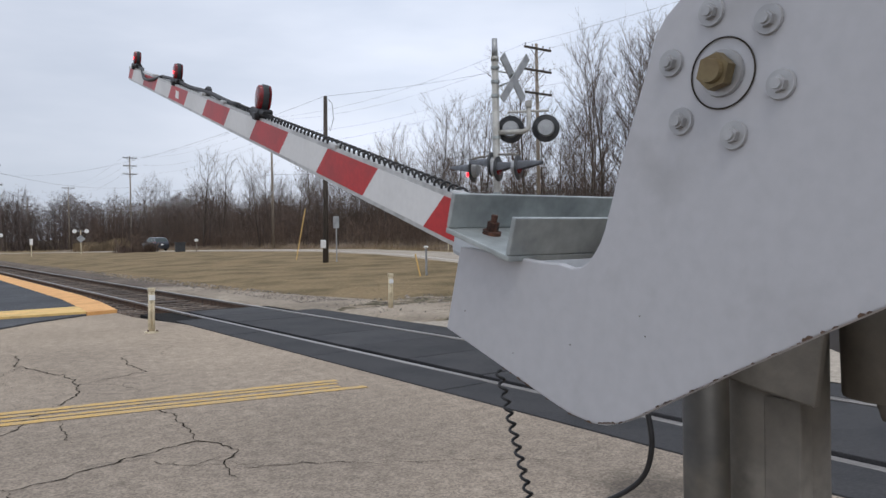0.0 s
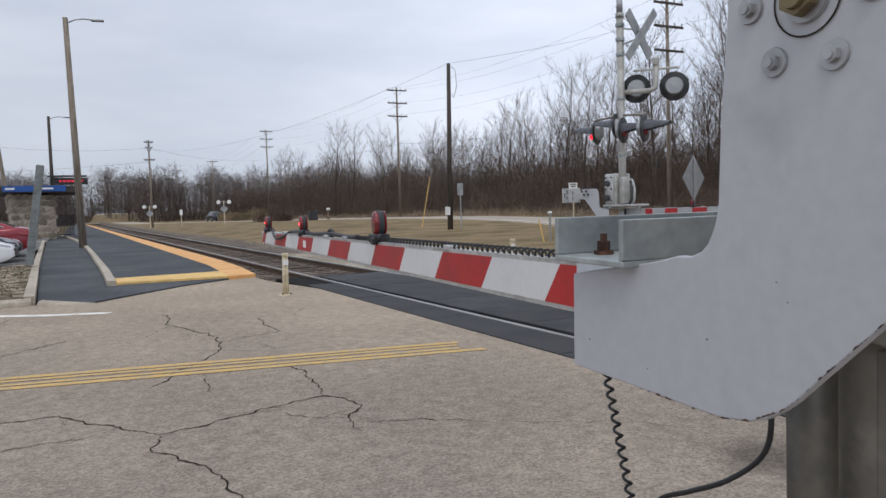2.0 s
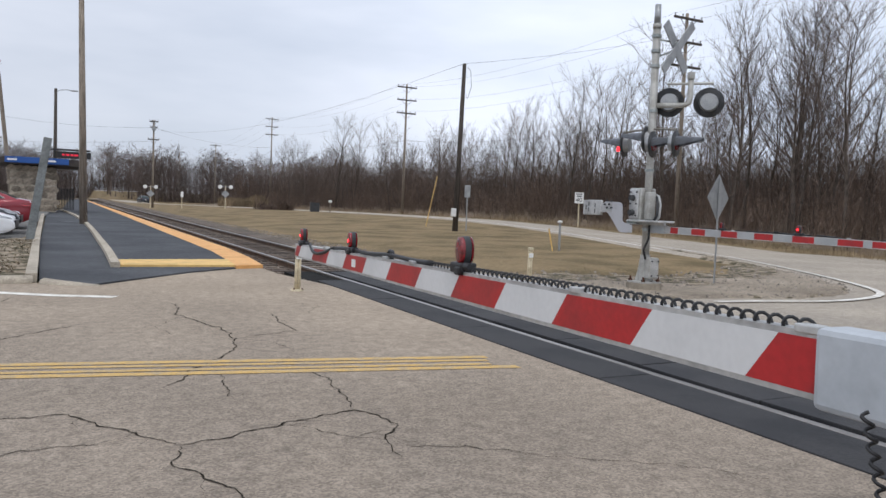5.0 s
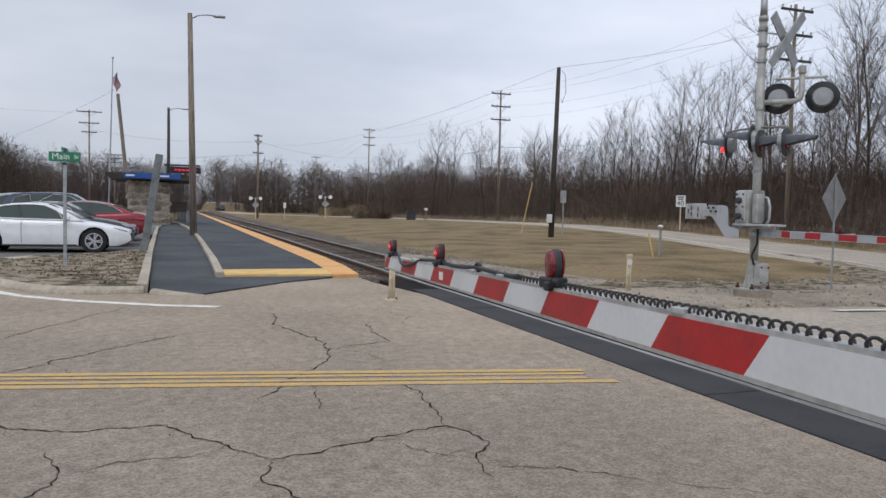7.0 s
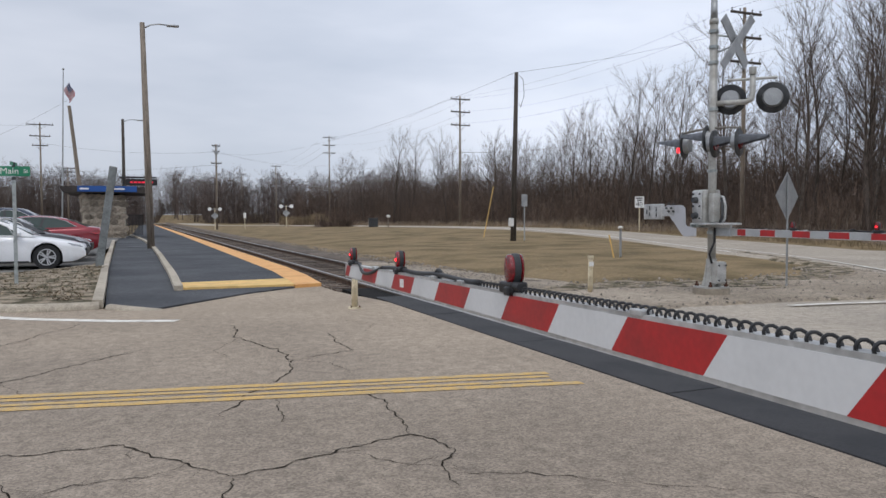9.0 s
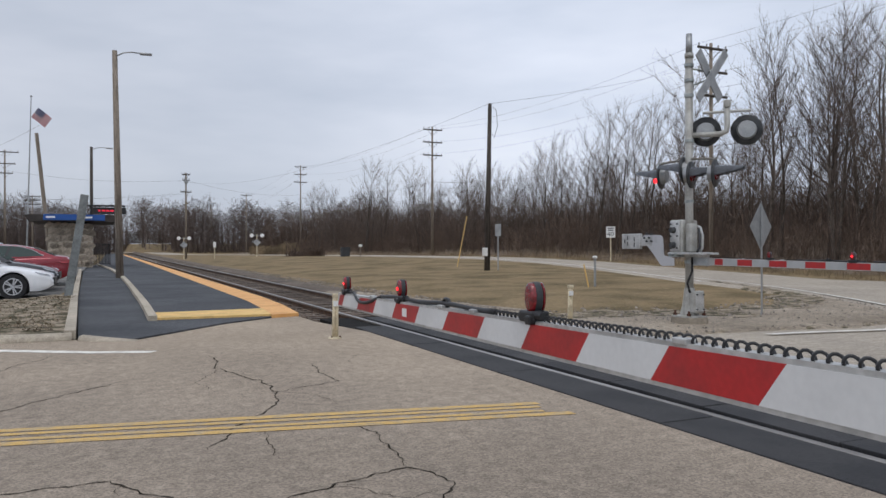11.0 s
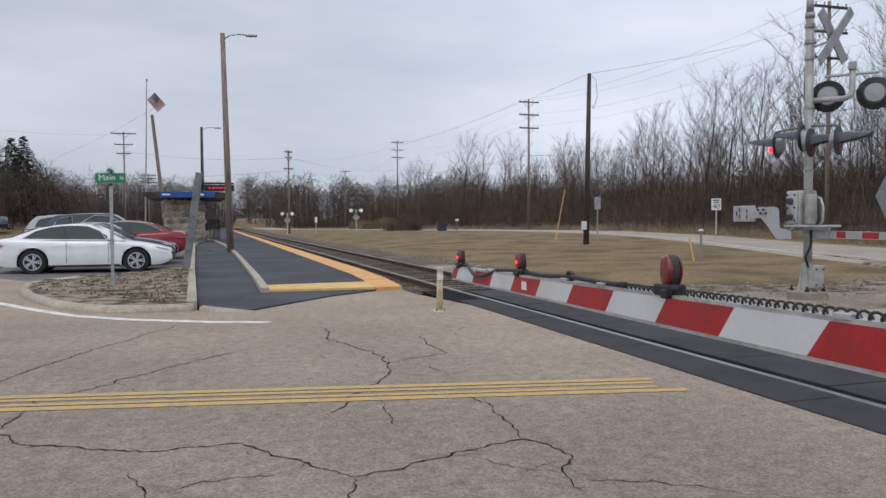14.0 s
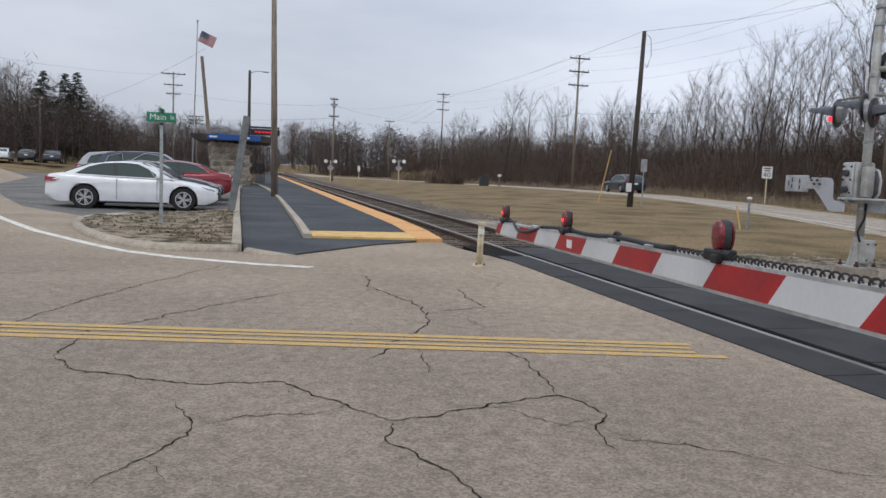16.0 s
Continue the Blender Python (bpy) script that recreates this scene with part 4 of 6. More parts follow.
def loose_cables():
    bm = B()
    pts, n = [], 44 * 8
    for i in range(n + 1):
        f = i / n
        a = i / 8 * 2 * math.pi
        y, z = 0.19 - 0.26 * f, 0.985 - 0.93 * f
        pts.append((1.20 + 0.0068 * math.cos(a), y + 0.0068 * math.sin(a), z))
    tube(bm, pts, 0.0032, 5)
    for v in bm.verts:
        v.co -= Vector(COIL_TOP)
    return tagged(part("coiled_cable", bm, M["black"], None, "", True), "black coiled cable hanging from the gate arm to the ground", "cable")


COIL_TOP = (1.20, 0.19, 0.985)
coil_cable = loose_cables()


# ---- far signal mast ----
def flasher(parent, at, facing, r, lit, label):
    """A round crossing lamp: dark background disc, grey back, long hood. facing: degrees about z of the lens from +x."""
    f = empty("flasher", Matrix.Translation(at) @ pose(0, 0, 0, 0, 0, facing))
    f.parent = parent
    tagged(f, label)
    bm = B()
    rod(bm, (-0.012, 0, 0), (0.012, 0, 0), r, None, 32)
    part("background_disc", bm, M["black_metal"], f, "black background disc", True)
    bm = B()
    rod(bm, (-0.012, 0, 0), (-0.10, 0, 0), r * 0.62, r * 0.55, 24)
    part("lamp_back", bm, M["sign_back"], f, "grey lamp housing")
    bm = B()
    rod(bm, (0.012, 0, 0), (0.03, 0, 0), r * 0.5, None, 24)
    part("lens", bm, M["glow"] if lit else M["lens"], f, "red lens")
    bm = B()
    n = 14
    rows = []
    for x, rr, lo in ((0.012, r * 0.56, -0.35), (0.15, r * 0.53, -0.1), (0.43, r * 0.44, 0.55)):
        rows.append([(x, rr * math.cos(t), rr * math.sin(t) + 0.0) for t in steps(lo, math.pi - lo, n)])
    vs = [[bm.verts.new(p) for p in row] for row in rows] + [[bm.verts.new((p[0], p[1] * 0.95, p[2] * 0.95 - 0.004)) for p in row] for row in rows]
    for a, b in ((0, 1), (1, 2), (3, 4), (4, 5)):
        for k in range(n):
            bm.faces.new((vs[a][k], vs[a][k + 1], vs[b][k + 1], vs[b][k]))
    part("hood", bm, M["hood_grey"], f, "grey visor hood", True)
    return f


def far_mast():
    X, Y = 8.9, 9.21
    ob = tagged(empty("signal_mast", pose(X, Y, 0)), "silver railway crossing signal mast with crossbuck and flashers", "signal mast", "signal masts")
    bm = B()
    rod(bm, (0, 0, -0.3), (0, 0, 0.14), 0.30, 0.29, 24)
    part("foundation", bm, M["old_concrete"], ob, "round concrete foundation")
    bm = B()
    rod(bm, (0, 0, 0.14), (0, 0, 4.45), 0.066, 0.062, 24)
    rod(bm, (0, 0, 4.42), (0, 0, 4.50), 0.072, None, 24)
    part("pole", bm, M["mast"], ob, "silver painted pole", True)
    bm = B()
    rod(bm, (0, 0, 4.48), (0, 0, 4.82), 0.056, 0.05, 20)
    part("bell", bm, M["sign_back"], ob, "grey cylindrical bell at the top", True)
    bm = B()
    box(bm, (0, 0, 0.155), (0.40, 0.40, 0.03), 0.006)
    part("base_plate", bm, M["mast"], ob, "square base plate")
    for sx in (-1, 1):
        for sy in (-1, 1):
            bm = B()
            rod(bm, (sx * 0.16, sy * 0.16, 0.10), (sx * 0.16, sy * 0.16, 0.25), 0.018, None, 8)
            rod(bm, (sx * 0.16, sy * 0.16, 0.17), (sx * 0.16, sy * 0.16, 0.205), 0.034, None, 6)
            part("anchor_bolt", bm, M["rust"], ob, "rusty anchor bolt")
    bm = B()
    rod(bm, (0, 0, 0.17), (0, 0, 0.62), 0.105, 0.082, 8)
    for a in range(4):
        u = Vector((math.cos(a * 1.571 + 0.785), math.sin(a * 1.571 + 0.785), 0))
        w = Vector((-u.y, u.x, 0)) * 0.008
        slab(bm, [tuple(u * r - w + Vector((0, 0, z))) for r, z in ((0.08, 0.17), (0.155, 0.17), (0.115, 0.34), (0.085, 0.56))], tuple(w * 2))
    part("ribbed_socket", bm, M["mast"], ob, "cast silver base socket with ribs")
    bm = B()
    box(bm, (0.02, -0.15, 0.40), (0.21, 0.12, 0.36), 0.02)
    part("junction_box", bm, M["mast"], ob, "silver junction box at the foot")
    bm = B()
    box(bm, (0.02, -0.215, 0.40), (0.17, 0.016, 0.30), 0.006)
    part("box_lid", bm, M["alu"], ob, "bolted lid of the junction box")
    for x, z in ((-0.05, 0.28), (0.09, 0.28), (-0.05, 0.52), (0.09, 0.52)):
        bm = B()
        rod(bm, (x, -0.22, z), (x, -0.242, z), 0.014, None, 6)
        part("lid_bolt", bm, M["black_metal"], ob)
    for z in (3.05, 2.62, 4.05, 2.05, 1.05, 3.8, 4.3):
        bm = B()
        rod(bm, (0, 0, z - 0.025), (0, 0, z + 0.025), 0.078, None, 20)
        part("clamp", bm, M["galv"], ob)
    # crossbuck, faces the far side
    for a, ln, wide, off in ((-46, 1.24, 0.15, -0.02), (46, 0.96, 0.19, 0.03)):
        bm = B()
        rot = pose(0, 0, 0, 0, 0, 15) @ pose(0, 0, 0, 0, a, 0)
        box(bm, Vector((0.255 - off * 0.26, -0.23 + off * 0.97, 4.11)), (ln, 0.022, wide), 0.004, rot)
        part("crossbuck_board", bm, M["sign_back"], ob, "bare metal back of a crossbuck board")
    bm = B()
    rod(bm, (0, 0, 4.25), (0.25, -0.23, 4.18), 0.016, None, 8)
    rod(bm, (0, 0, 3.95), (0.25, -0.23, 4.06), 0.016, None, 8)
    part("bracket", bm, M["galv"], ob)
    # upper pair, on a cross arm
    bm = B()
    tube(bm, [(0, 0, 3.14), (0.15, -0.16, 3.14), (0.34, -0.35, 3.14), (0.40, -0.41, 3.18), (0.41, -0.42, 3.26), (0.41, -0.42, 3.60)], 0.045, 12)
    part("cross_arm", bm, M["mast"], ob, "bent silver cross arm", True)
    bm = B()
    rod(bm, (0.16, -0.14, 3.50), (0.68, -0.66, 3.50), 0.022, None, 10)
    rod(bm, (0.41, -0.42, 3.57), (0.41, -0.42, 3.68), 0.06, None, 12)
    part("lamp_bar", bm, M["mast"], ob, "silver lamp bar")
    flasher(ob, (0.235, -0.125, 3.20), 45, 0.245, False, "round flasher seen from its grey back")
    flasher(ob, (0.655, -0.595, 3.19), 45, 0.245, False, "round flasher seen from its grey back")
    # lower pair, facing along the street
    bm = B()
    tube(bm, [(-0.1, 0.62, 2.72), (0, 0.45, 2.75), (0, 0, 2.75), (0.0, -0.45, 2.71), (0.0, -0.60, 2.68)], 0.02, 8)
    part("lamp_bar", bm, M["mast_dirty"], ob, "thin bent lamp bar")
    flasher(ob, (-0.05, 0.62, 2.52), 120, 0.22, False, "flasher with a long hood")
    flasher(ob, (-0.02, 0.10, 2.58), 118, 0.22, False, "flasher with a long hood")
    flasher(ob, (-0.05, -0.10, 2.48), -62, 0.22, False, "flasher with a long hood")
    flasher(ob, (-0.04, -0.62, 2.46), -60, 0.22, False, "flasher with a long hood")
    bm = B()
    box(bm, (-0.12, 0.68, 2.44), (0.02, 0.08, 0.075), 0.005)
    part("lit_lens", bm, M["glow"], ob, "glowing red flasher lens")
    # gate machine
    bm = B()
    box(bm, (0.02, 0.16, 1.46), (0.34, 0.30, 0.58), 0.03)
    part("machine_housing", bm, M["mast"], ob, "silver gate machine housing", True)
    bm = B()
    box(bm, (-0.165, 0.16, 1.48), (0.025, 0.22, 0.50), 0.012)
    part("machine_cover", bm, M["alu"], ob, "bolted cover of the gate machine", True)
    for dy in (-0.075, 0.075):
        for dz in (-0.20, 0.0, 0.20):
            bm = B()
            rod(bm, (-0.17, 0.16 + dy, 1.48 + dz), (-0.195, 0.16 + dy, 1.48 + dz), 0.016, None, 6)
            part("cover_bolt", bm, M["black_metal"], ob)
    for dz in (-0.13, 0.12):
        bm = B()
        rod(bm, (-0.17, 0.17, 1.46 + dz), (-0.25, 0.17, 1.46 + dz), 0.055, 0.045, 14)
        part("hub_nut", bm, M["black_metal"], ob, "dark round hub")
    bm = B()
    box(bm, (-0.06, -0.14, 1.19), (0.36, 0.78, 0.035), 0.008)
    box(bm, (-0.06, -0.14, 1.155), (0.05, 0.70, 0.05), 0.006)
    part("machine_bracket", bm, M["alu"], ob, "bright shelf bracket under the machine")
    bm = B()
    box(bm, (-0.06, -0.12, 1.45), (0.15, 0.12, 0.46), 0.02)
    part("side_box", bm, M["mast"], ob, "silver box beside the pole", True)
    bm = B()
    tube(bm, [(0.03, -0.20, 1.2), (0.03, -0.26, 1.28), (0.03, -0.27, 1.48), (0.03, -0.22, 1.62), (0.03, -0.14, 1.64)], 0.02, 8)
    part("guard_loop", bm, M["alu"], ob, "bent silver guard pipe", True)
    for y, z in ((0.66, 1.46), (0.72, 1.53), (0.72, 1.40), (0.78, 1.46), (0.60, 1.52), (0.60, 1.40)):
        bm = B()
        rod(bm, (-0.29, y - 0.02, z), (-0.32, y - 0.02, z), 0.018, None, 6)
        part("plate_bolt", bm, M["black_metal"], ob, "dark plate bolt")
    for y, z in ((1.02, 1.44), (1.02, 1.34), (1.20, 1.46), (1.20, 1.36), (1.28, 1.40)):
        bm = B()
        box(bm, (-0.315, y, z), (0.012, 0.014, 0.07), 0.002)
        part("weight_slot", bm, M["black_metal"], ob, "dark slot in the counterweight")
    bm = B()
    tube(bm, [(-0.05, -0.22, 1.2), (-0.06, -0.30, 1.3), (-0.06, -0.30, 1.5), (-0.05, -0.26, 1.6)], 0.02, 8)
    part("guard_loop", bm, M["black_metal"], ob, "bent guard pipe", True)
    bm = B()
    tube(bm, [(-0.05, -0.12, 1.15), (-0.08, -0.15, 0.9), (-0.1, -0.06, 0.7), (-0.1, -0.12, 0.55)], 0.018, 8)
    part("flexible_conduit", bm, M["black"], ob, "black flexible conduit", True)
    # counterweight plates behind the machine
    bm = B()
    box(bm, (-0.28, 1.12, 1.40), (0.06, 0.50, 0.27), 0.012)
    box(bm, (-0.28, 0.76, 1.40), (0.03, 0.35, 0.16), 0.008)
    part("counterweight", bm, M["alu"], ob, "pale square counterweight plates")


far_mast()


# ---- woods ----
def grow(rng, height, limbs, spread):
    """A bare tree: one leaning trunk with limbs, branches and twigs. Returns (trunk, crown) as vertex and face lists."""
    trunk, crown = ([], []), ([], [])

    def stick(store, pts, radii, n):
        verts, faces = store
        base = len(verts)
        u = Vector((1, 0, 0))
        for i, p in enumerate(pts):
            d = (pts[min(i + 1, len(pts) - 1)] - pts[max(i - 1, 0)]).normalized()
            u = d.orthogonal().normalized() if i == 0 else (u - d * u.dot(d)).normalized()
            w = d.cross(u)
            for k in range(n):
                a = 2 * math.pi * k / n
                verts.append(tuple(p + (u * math.cos(a) + w * math.sin(a)) * radii[i]))
        for i in range(len(pts) - 1):
            for k in range(n):
                a, b = base + i * n + k, base + i * n + (k + 1) % n
                faces.append((a, b, b + n, a + n))

    def bend(p, d, length, n, wild, lift):
        pts, step = [p], length / n
        for _ in range(n):
            d = (d + Vector((rng.uniform(-wild, wild), rng.uniform(-wild, wild), rng.uniform(-wild, wild) * 0.6 + lift))).normalized()
            p = p + d * step
            pts.append(p)
        return pts

    lean = Vector((rng.uniform(-0.08, 0.08), rng.uniform(-0.08, 0.08), 1)).normalized()
    tp = bend(Vector((0, 0, -0.3)), lean, height, 9, 0.09, 0.05)
    r0 = 0.0092 * height + rng.uniform(-0.015, 0.02)
    stick(trunk, tp, [r0 * (1 - 0.93 * i / 9) for i in range(10)], 7)
    for i in range(limbs):
        f = 0.25 + 0.72 * (i + rng.random()) / limbs
        k = min(8, int(f * 9))
        p = tp[k].lerp(tp[k + 1], f * 9 - k)
        az = i * 2.4 + rng.uniform(-0.6, 0.6)
        up = rng.uniform(0.6, 1.7)
        d = Vector((math.cos(az), math.sin(az), up)).normalized()
        length = height * spread * (1.05 - 0.62 * f) * rng.uniform(0.7, 1.25)
        lp = bend(p, d, length, 5, 0.20, 0.09)
        lr = max(0.014, r0 * (1 - f) * 0.55)
        stick(crown, lp, [lr * (1 - 0.8 * j / 5) for j in range(6)], 4)
        for j in range(7):
            g = 0.15 + 0.85 * (j + rng.random()) / 7
            kk = min(4, int(g * 5))
            q = lp[kk].lerp(lp[kk + 1], g * 5 - kk)
            main = (lp[kk + 1] - lp[kk]).normalized()
            d2 = (main + Vector((rng.uniform(-0.9, 0.9), rng.uniform(-0.9, 0.9), rng.uniform(-0.25, 0.8)))).normalized()
            bl = length * rng.uniform(0.3, 0.6)
            bp = bend(q, d2, bl, 3, 0.30, 0.06)
            stick(crown, bp, [0.012, 0.009, 0.0065, 0.004], 3)
            for _ in range(6):
                s = rng.randrange(3)
                o = bp[s].lerp(bp[s + 1], rng.random())
                d3 = (d2 + Vector((rng.uniform(-1.0, 1.0), rng.uniform(-1.0, 1.0), rng.uniform(-0.4, 1.0)))).normalized()
                tip, k = o + d3 * rng.uniform(0.4, 1.05), len(crown[0])
                crown[0].extend(tuple(o + Vector((0.006 * math.cos(a), 0.006 * math.sin(a), 0))) for a in (0, 2.1, 4.2))
                crown[0].append(tuple(tip))
                crown[1].extend(((k, k + 1, k + 3), (k + 1, k + 2, k + 3), (k + 2, k, k + 3)))
    return trunk, crown


def tree_kind(seed, height, limbs, spread):
    trunk, crown = grow(random.Random(seed), height, limbs, spread)
    ob = tagged(empty("tree", pose(0, 0, -60)), "bare grey-brown deciduous tree at the edge of the woods", "tree", "bare trees of the woods")
    raw("trunk", *trunk, M["bark"], ob)
    raw("crown", *crown, M["twig"], ob)
    return ob


KINDS = [tree_kind(11, 11.5, 19, 0.46), tree_kind(12, 12.5, 22, 0.40), tree_kind(13, 10.0, 18, 0.52), tree_kind(14, 13.0, 20, 0.38), tree_kind(15, 9.0, 17, 0.54), tree_kind(16, 12.0, 18, 0.36), tree_kind(17, 7.5, 16, 0.58)]


def plant():
    rng = random.Random(21)
    used = set()

    def put(x, y, k, size=1.0):
        m = pose(x, y, land(x, y), 0, 0, rng.uniform(0, 360))
        if k not in used:
            used.add(k)
            ob = KINDS[k]
        else:
            ob = copy_thing(KINDS[k], m)
        ob.matrix_world = m
        ob.scale = (size, size, size)

    for i in range(190):
        y = -6 + 150 * ((i + rng.random()) / 190) ** 1.2
        x = road_axis(y) + 8.0 + 26 * rng.random() ** 1.2
        tall = 0.76 + 0.34 * max(0, min(1, (64 - y) / 32))
        put(x, y, rng.choice((0, 1, 2, 3, 3, 5, 5, 6)), tall * rng.uniform(0.78, 1.07))
    for x, y, k, s in ((33.5, 100, 1, 0.98), (37.0, 103, 3, 0.90), (38, 72, 0, 0.75), (45, 66, 2, 0.8), (37, 50, 0, 0.95), (36.5, 47, 3, 0.85), (39, 30, 1, 1.0), (37, 26, 5, 1.02), (38, 21, 3, 1.0), (36, 16, 1, 0.98)):
        put(x, y, k, s)
    for i in range(26):
        a, d = radians(-30 + 22 * (i + rng.random()) / 26), rng.uniform(98, 125)
        put(d * math.sin(a), d * math.cos(a), rng.choice((0, 1, 2, 4, 4, 6)), rng.uniform(0.75, 1.1) * (0.85 if a < radians(-12) else 0.55))


plant()


def sticks(name, label, mat, n, place, tall, width, lean, twigs, seed, kind="stuff", cat="brush"):
    """A mass of thin stems, each with a few side shoots, as narrow folded blades."""
    rng = random.Random(seed)
    verts, faces = [], []

    def blade(p, q, w):
        a = rng.uniform(0, 6.28)
        k = len(verts)
        for j in range(3):
            t = a + j * 2.094
            verts.append((p[0] + w * math.cos(t), p[1] + w * math.sin(t), p[2]))
        verts.append(q)
        faces.extend(((k, k + 1, k + 3), (k + 1, k + 2, k + 3)))

    for _ in range(n):
        x, y, f = place(rng)
        z = land(x, y) - 0.15
        h = tall(rng, f) * (0.75 + 0.6 * noise.noise((x * 0.3, y * 0.3, 1.0)) + 0.25 * rng.random())
        lx, ly = rng.gauss(0, lean), rng.gauss(0, lean)
        blade((x, y, z), (x + lx * h, y + ly * h, z + h), width * rng.uniform(0.6, 1.4))
        for _ in range(twigs):
            g = rng.uniform(0.1, 0.85)
            p = (x + lx * h * g, y + ly * h * g, z + h * g)
            L = h * rng.uniform(0.18, 0.5)
            blade(p, (p[0] + rng.uniform(-0.95, 0.95) * L, p[1] + rng.uniform(-0.95, 0.95) * L, p[2] + rng.uniform(-0.1, 0.8) * L), width * 0.6)
    return tagged(raw(name, verts, faces, mat), label, cat, kind=kind)


def edge_place(near, deep, ya, yb, power=1.0):
    def f(rng):
        y = ya + (yb - ya) * rng.random() ** power
        g = rng.random() ** 1.5
        return road_axis(y) + near + deep * g, y, g
    return f


def shrub_form(rng, stems, twigs):
    """A leafless shrub of unit height: arching stems with short side twigs, as vertex and face arrays."""
    verts, faces = [], []

    def blade(p, q, w):
        a = rng.uniform(0, 6.28)
        k = len(verts)
        for j in range(3):
            verts.append((p[0] + w * math.cos(a + j * 2.094), p[1] + w * math.sin(a + j * 2.094), p[2]))
        verts.append(tuple(q))
        faces.extend(((k, k + 1, k + 3), (k + 1, k + 2, k + 3)))

    for _ in range(stems):
        az, h = rng.uniform(0, 6.28), rng.uniform(0.45, 1.0)
        out, bow = rng.uniform(0.08, 0.55), rng.uniform(-0.15, 0.25)
        o = Vector((rng.gauss(0, 0.13), rng.gauss(0, 0.13), 0))
        side = Vector((math.cos(az), math.sin(az), 0))
        course = [o + side * (out * f + bow * f * (1 - f)) * h + Vector((rng.gauss(0, 0.015), rng.gauss(0, 0.015), h * (f - 0.12 * f * f * out))) for f in steps(0, 1, 4)]
        for i in range(4):
            blade(course[i], course[i + 1] + (course[i + 1] - course[i]) * 0.25, 0.0052 * (1 - 0.18 * i))
        for _ in range(twigs):
            g = rng.uniform(0.15, 1.0) * 3.99
            i = int(g)
            p = course[i].lerp(course[i + 1], g - i)
            d = Vector((rng.uniform(-1, 1), rng.uniform(-1, 1), rng.uniform(-0.2, 1.1))).normalized() * rng.uniform(0.08, 0.26)
            blade(p, p + d, 0.0034)
            m = p + d * rng.uniform(0.3, 0.9)
            blade(m, m + Vector((rng.uniform(-1, 1), rng.uniform(-1, 1), rng.uniform(-0.3, 1))) * 0.10, 0.0022)
    return np.array(verts), np.array(faces)


def crown_form(rng, limbs, twigs, thin):
    """A far leafless tree of unit height with a rounded crown, as vertex and face arrays."""
    verts, faces = [], []

    def spike(p, q, w):
        a = rng.uniform(0, 6.28)
        k = len(verts)
        for j in range(3):
            verts.append((p[0] + w * math.cos(a + j * 2.094), p[1] + w * math.sin(a + j * 2.094), p[2]))
        verts.append(tuple(q))
        faces.extend(((k, k + 1, k + 3), (k + 1, k + 2, k + 3)))

    lean = Vector((rng.uniform(-0.06, 0.06), rng.uniform(-0.06, 0.06), 0.97))
    spike(Vector((0, 0, -0.03)), lean, 0.014)
    for i in range(limbs):
        f = 0.14 + 0.80 * (i + rng.random()) / limbs
        az = i * 2.4 + rng.uniform(-0.5, 0.5)
        reach = 0.34 * math.sqrt(max(0.05, 1 - ((f - 0.45) / 0.58) ** 2)) * rng.uniform(0.6, 1.1)
        p = lean * f
        tip = p + Vector((math.cos(az), math.sin(az), rng.uniform(0.25, 0.85))) * reach
        spike(p, tip, 0.0065 * (1.1 - f))
        for _ in range(twigs):
            g = rng.uniform(0.15, 1.0)
            o = p.lerp(tip, g)
            d = Vector((rng.uniform(-1, 1), rng.uniform(-1, 1), rng.uniform(-0.35, 1.0))).normalized() * rng.uniform(0.05, 0.15)
            spike(o, o + d, thin)
            m = o + d * rng.uniform(0.3, 1.0)
            spike(m, m + Vector((rng.uniform(-1, 1), rng.uniform(-1, 1), rng.uniform(-0.3, 1.0))) * 0.07, thin * 0.8)
    return np.array(verts), np.array(faces)


def thicket(name, label, mat, forms, spots, seed, cat):
    """Many plants too far or too tangled to count, set into one mesh. spots: (x, y, height, width)."""
    rng = random.Random(seed)
    vs, fs, k = [], [], 0
    for x, y, h, w in spots:
        v, f = forms[rng.randrange(len(forms))]
        a = rng.uniform(0, 6.28)
        c, s = math.cos(a) * w, math.sin(a) * w
        o = np.empty_like(v)
        o[:, 0], o[:, 1], o[:, 2] = x + v[:, 0] * c - v[:, 1] * s, y + v[:, 0] * s + v[:, 1] * c, land(x, y) - 0.1 + v[:, 2] * h
        vs.append(o)
        fs.append(f + k)
        k += len(v)
    v, f = np.concatenate(vs), np.concatenate(fs)
    me = bpy.data.meshes.new(name)
    me.vertices.add(len(v))
    me.vertices.foreach_set("co", v.ravel())
    me.loops.add(3 * len(f))
    me.loops.foreach_set("vertex_index", f.ravel())
    me.polygons.add(len(f))
    me.polygons.foreach_set("loop_start", np.arange(0, 3 * len(f), 3))
    me.update(calc_edges=True)
    me.materials.append(mat)
    return tagged(new(name, me), label, cat, kind="stuff")


def along_edge(seed, n, near, deep, ya, yb, lo, hi, power=1.0):
    rng = random.Random(seed)
    out = []
    for i in range(n):
        y = ya + (yb - ya) * ((i + rng.random()) / n) ** power
        x = road_axis(y) + near + deep * rng.random()
        h = rng.uniform(lo, hi) * (0.85 + 0.5 * noise.noise((x * 0.15, y * 0.15, 2.0)))
        out.append((x, y, h, h * rng.uniform(0.8, 1.25)))
    return out


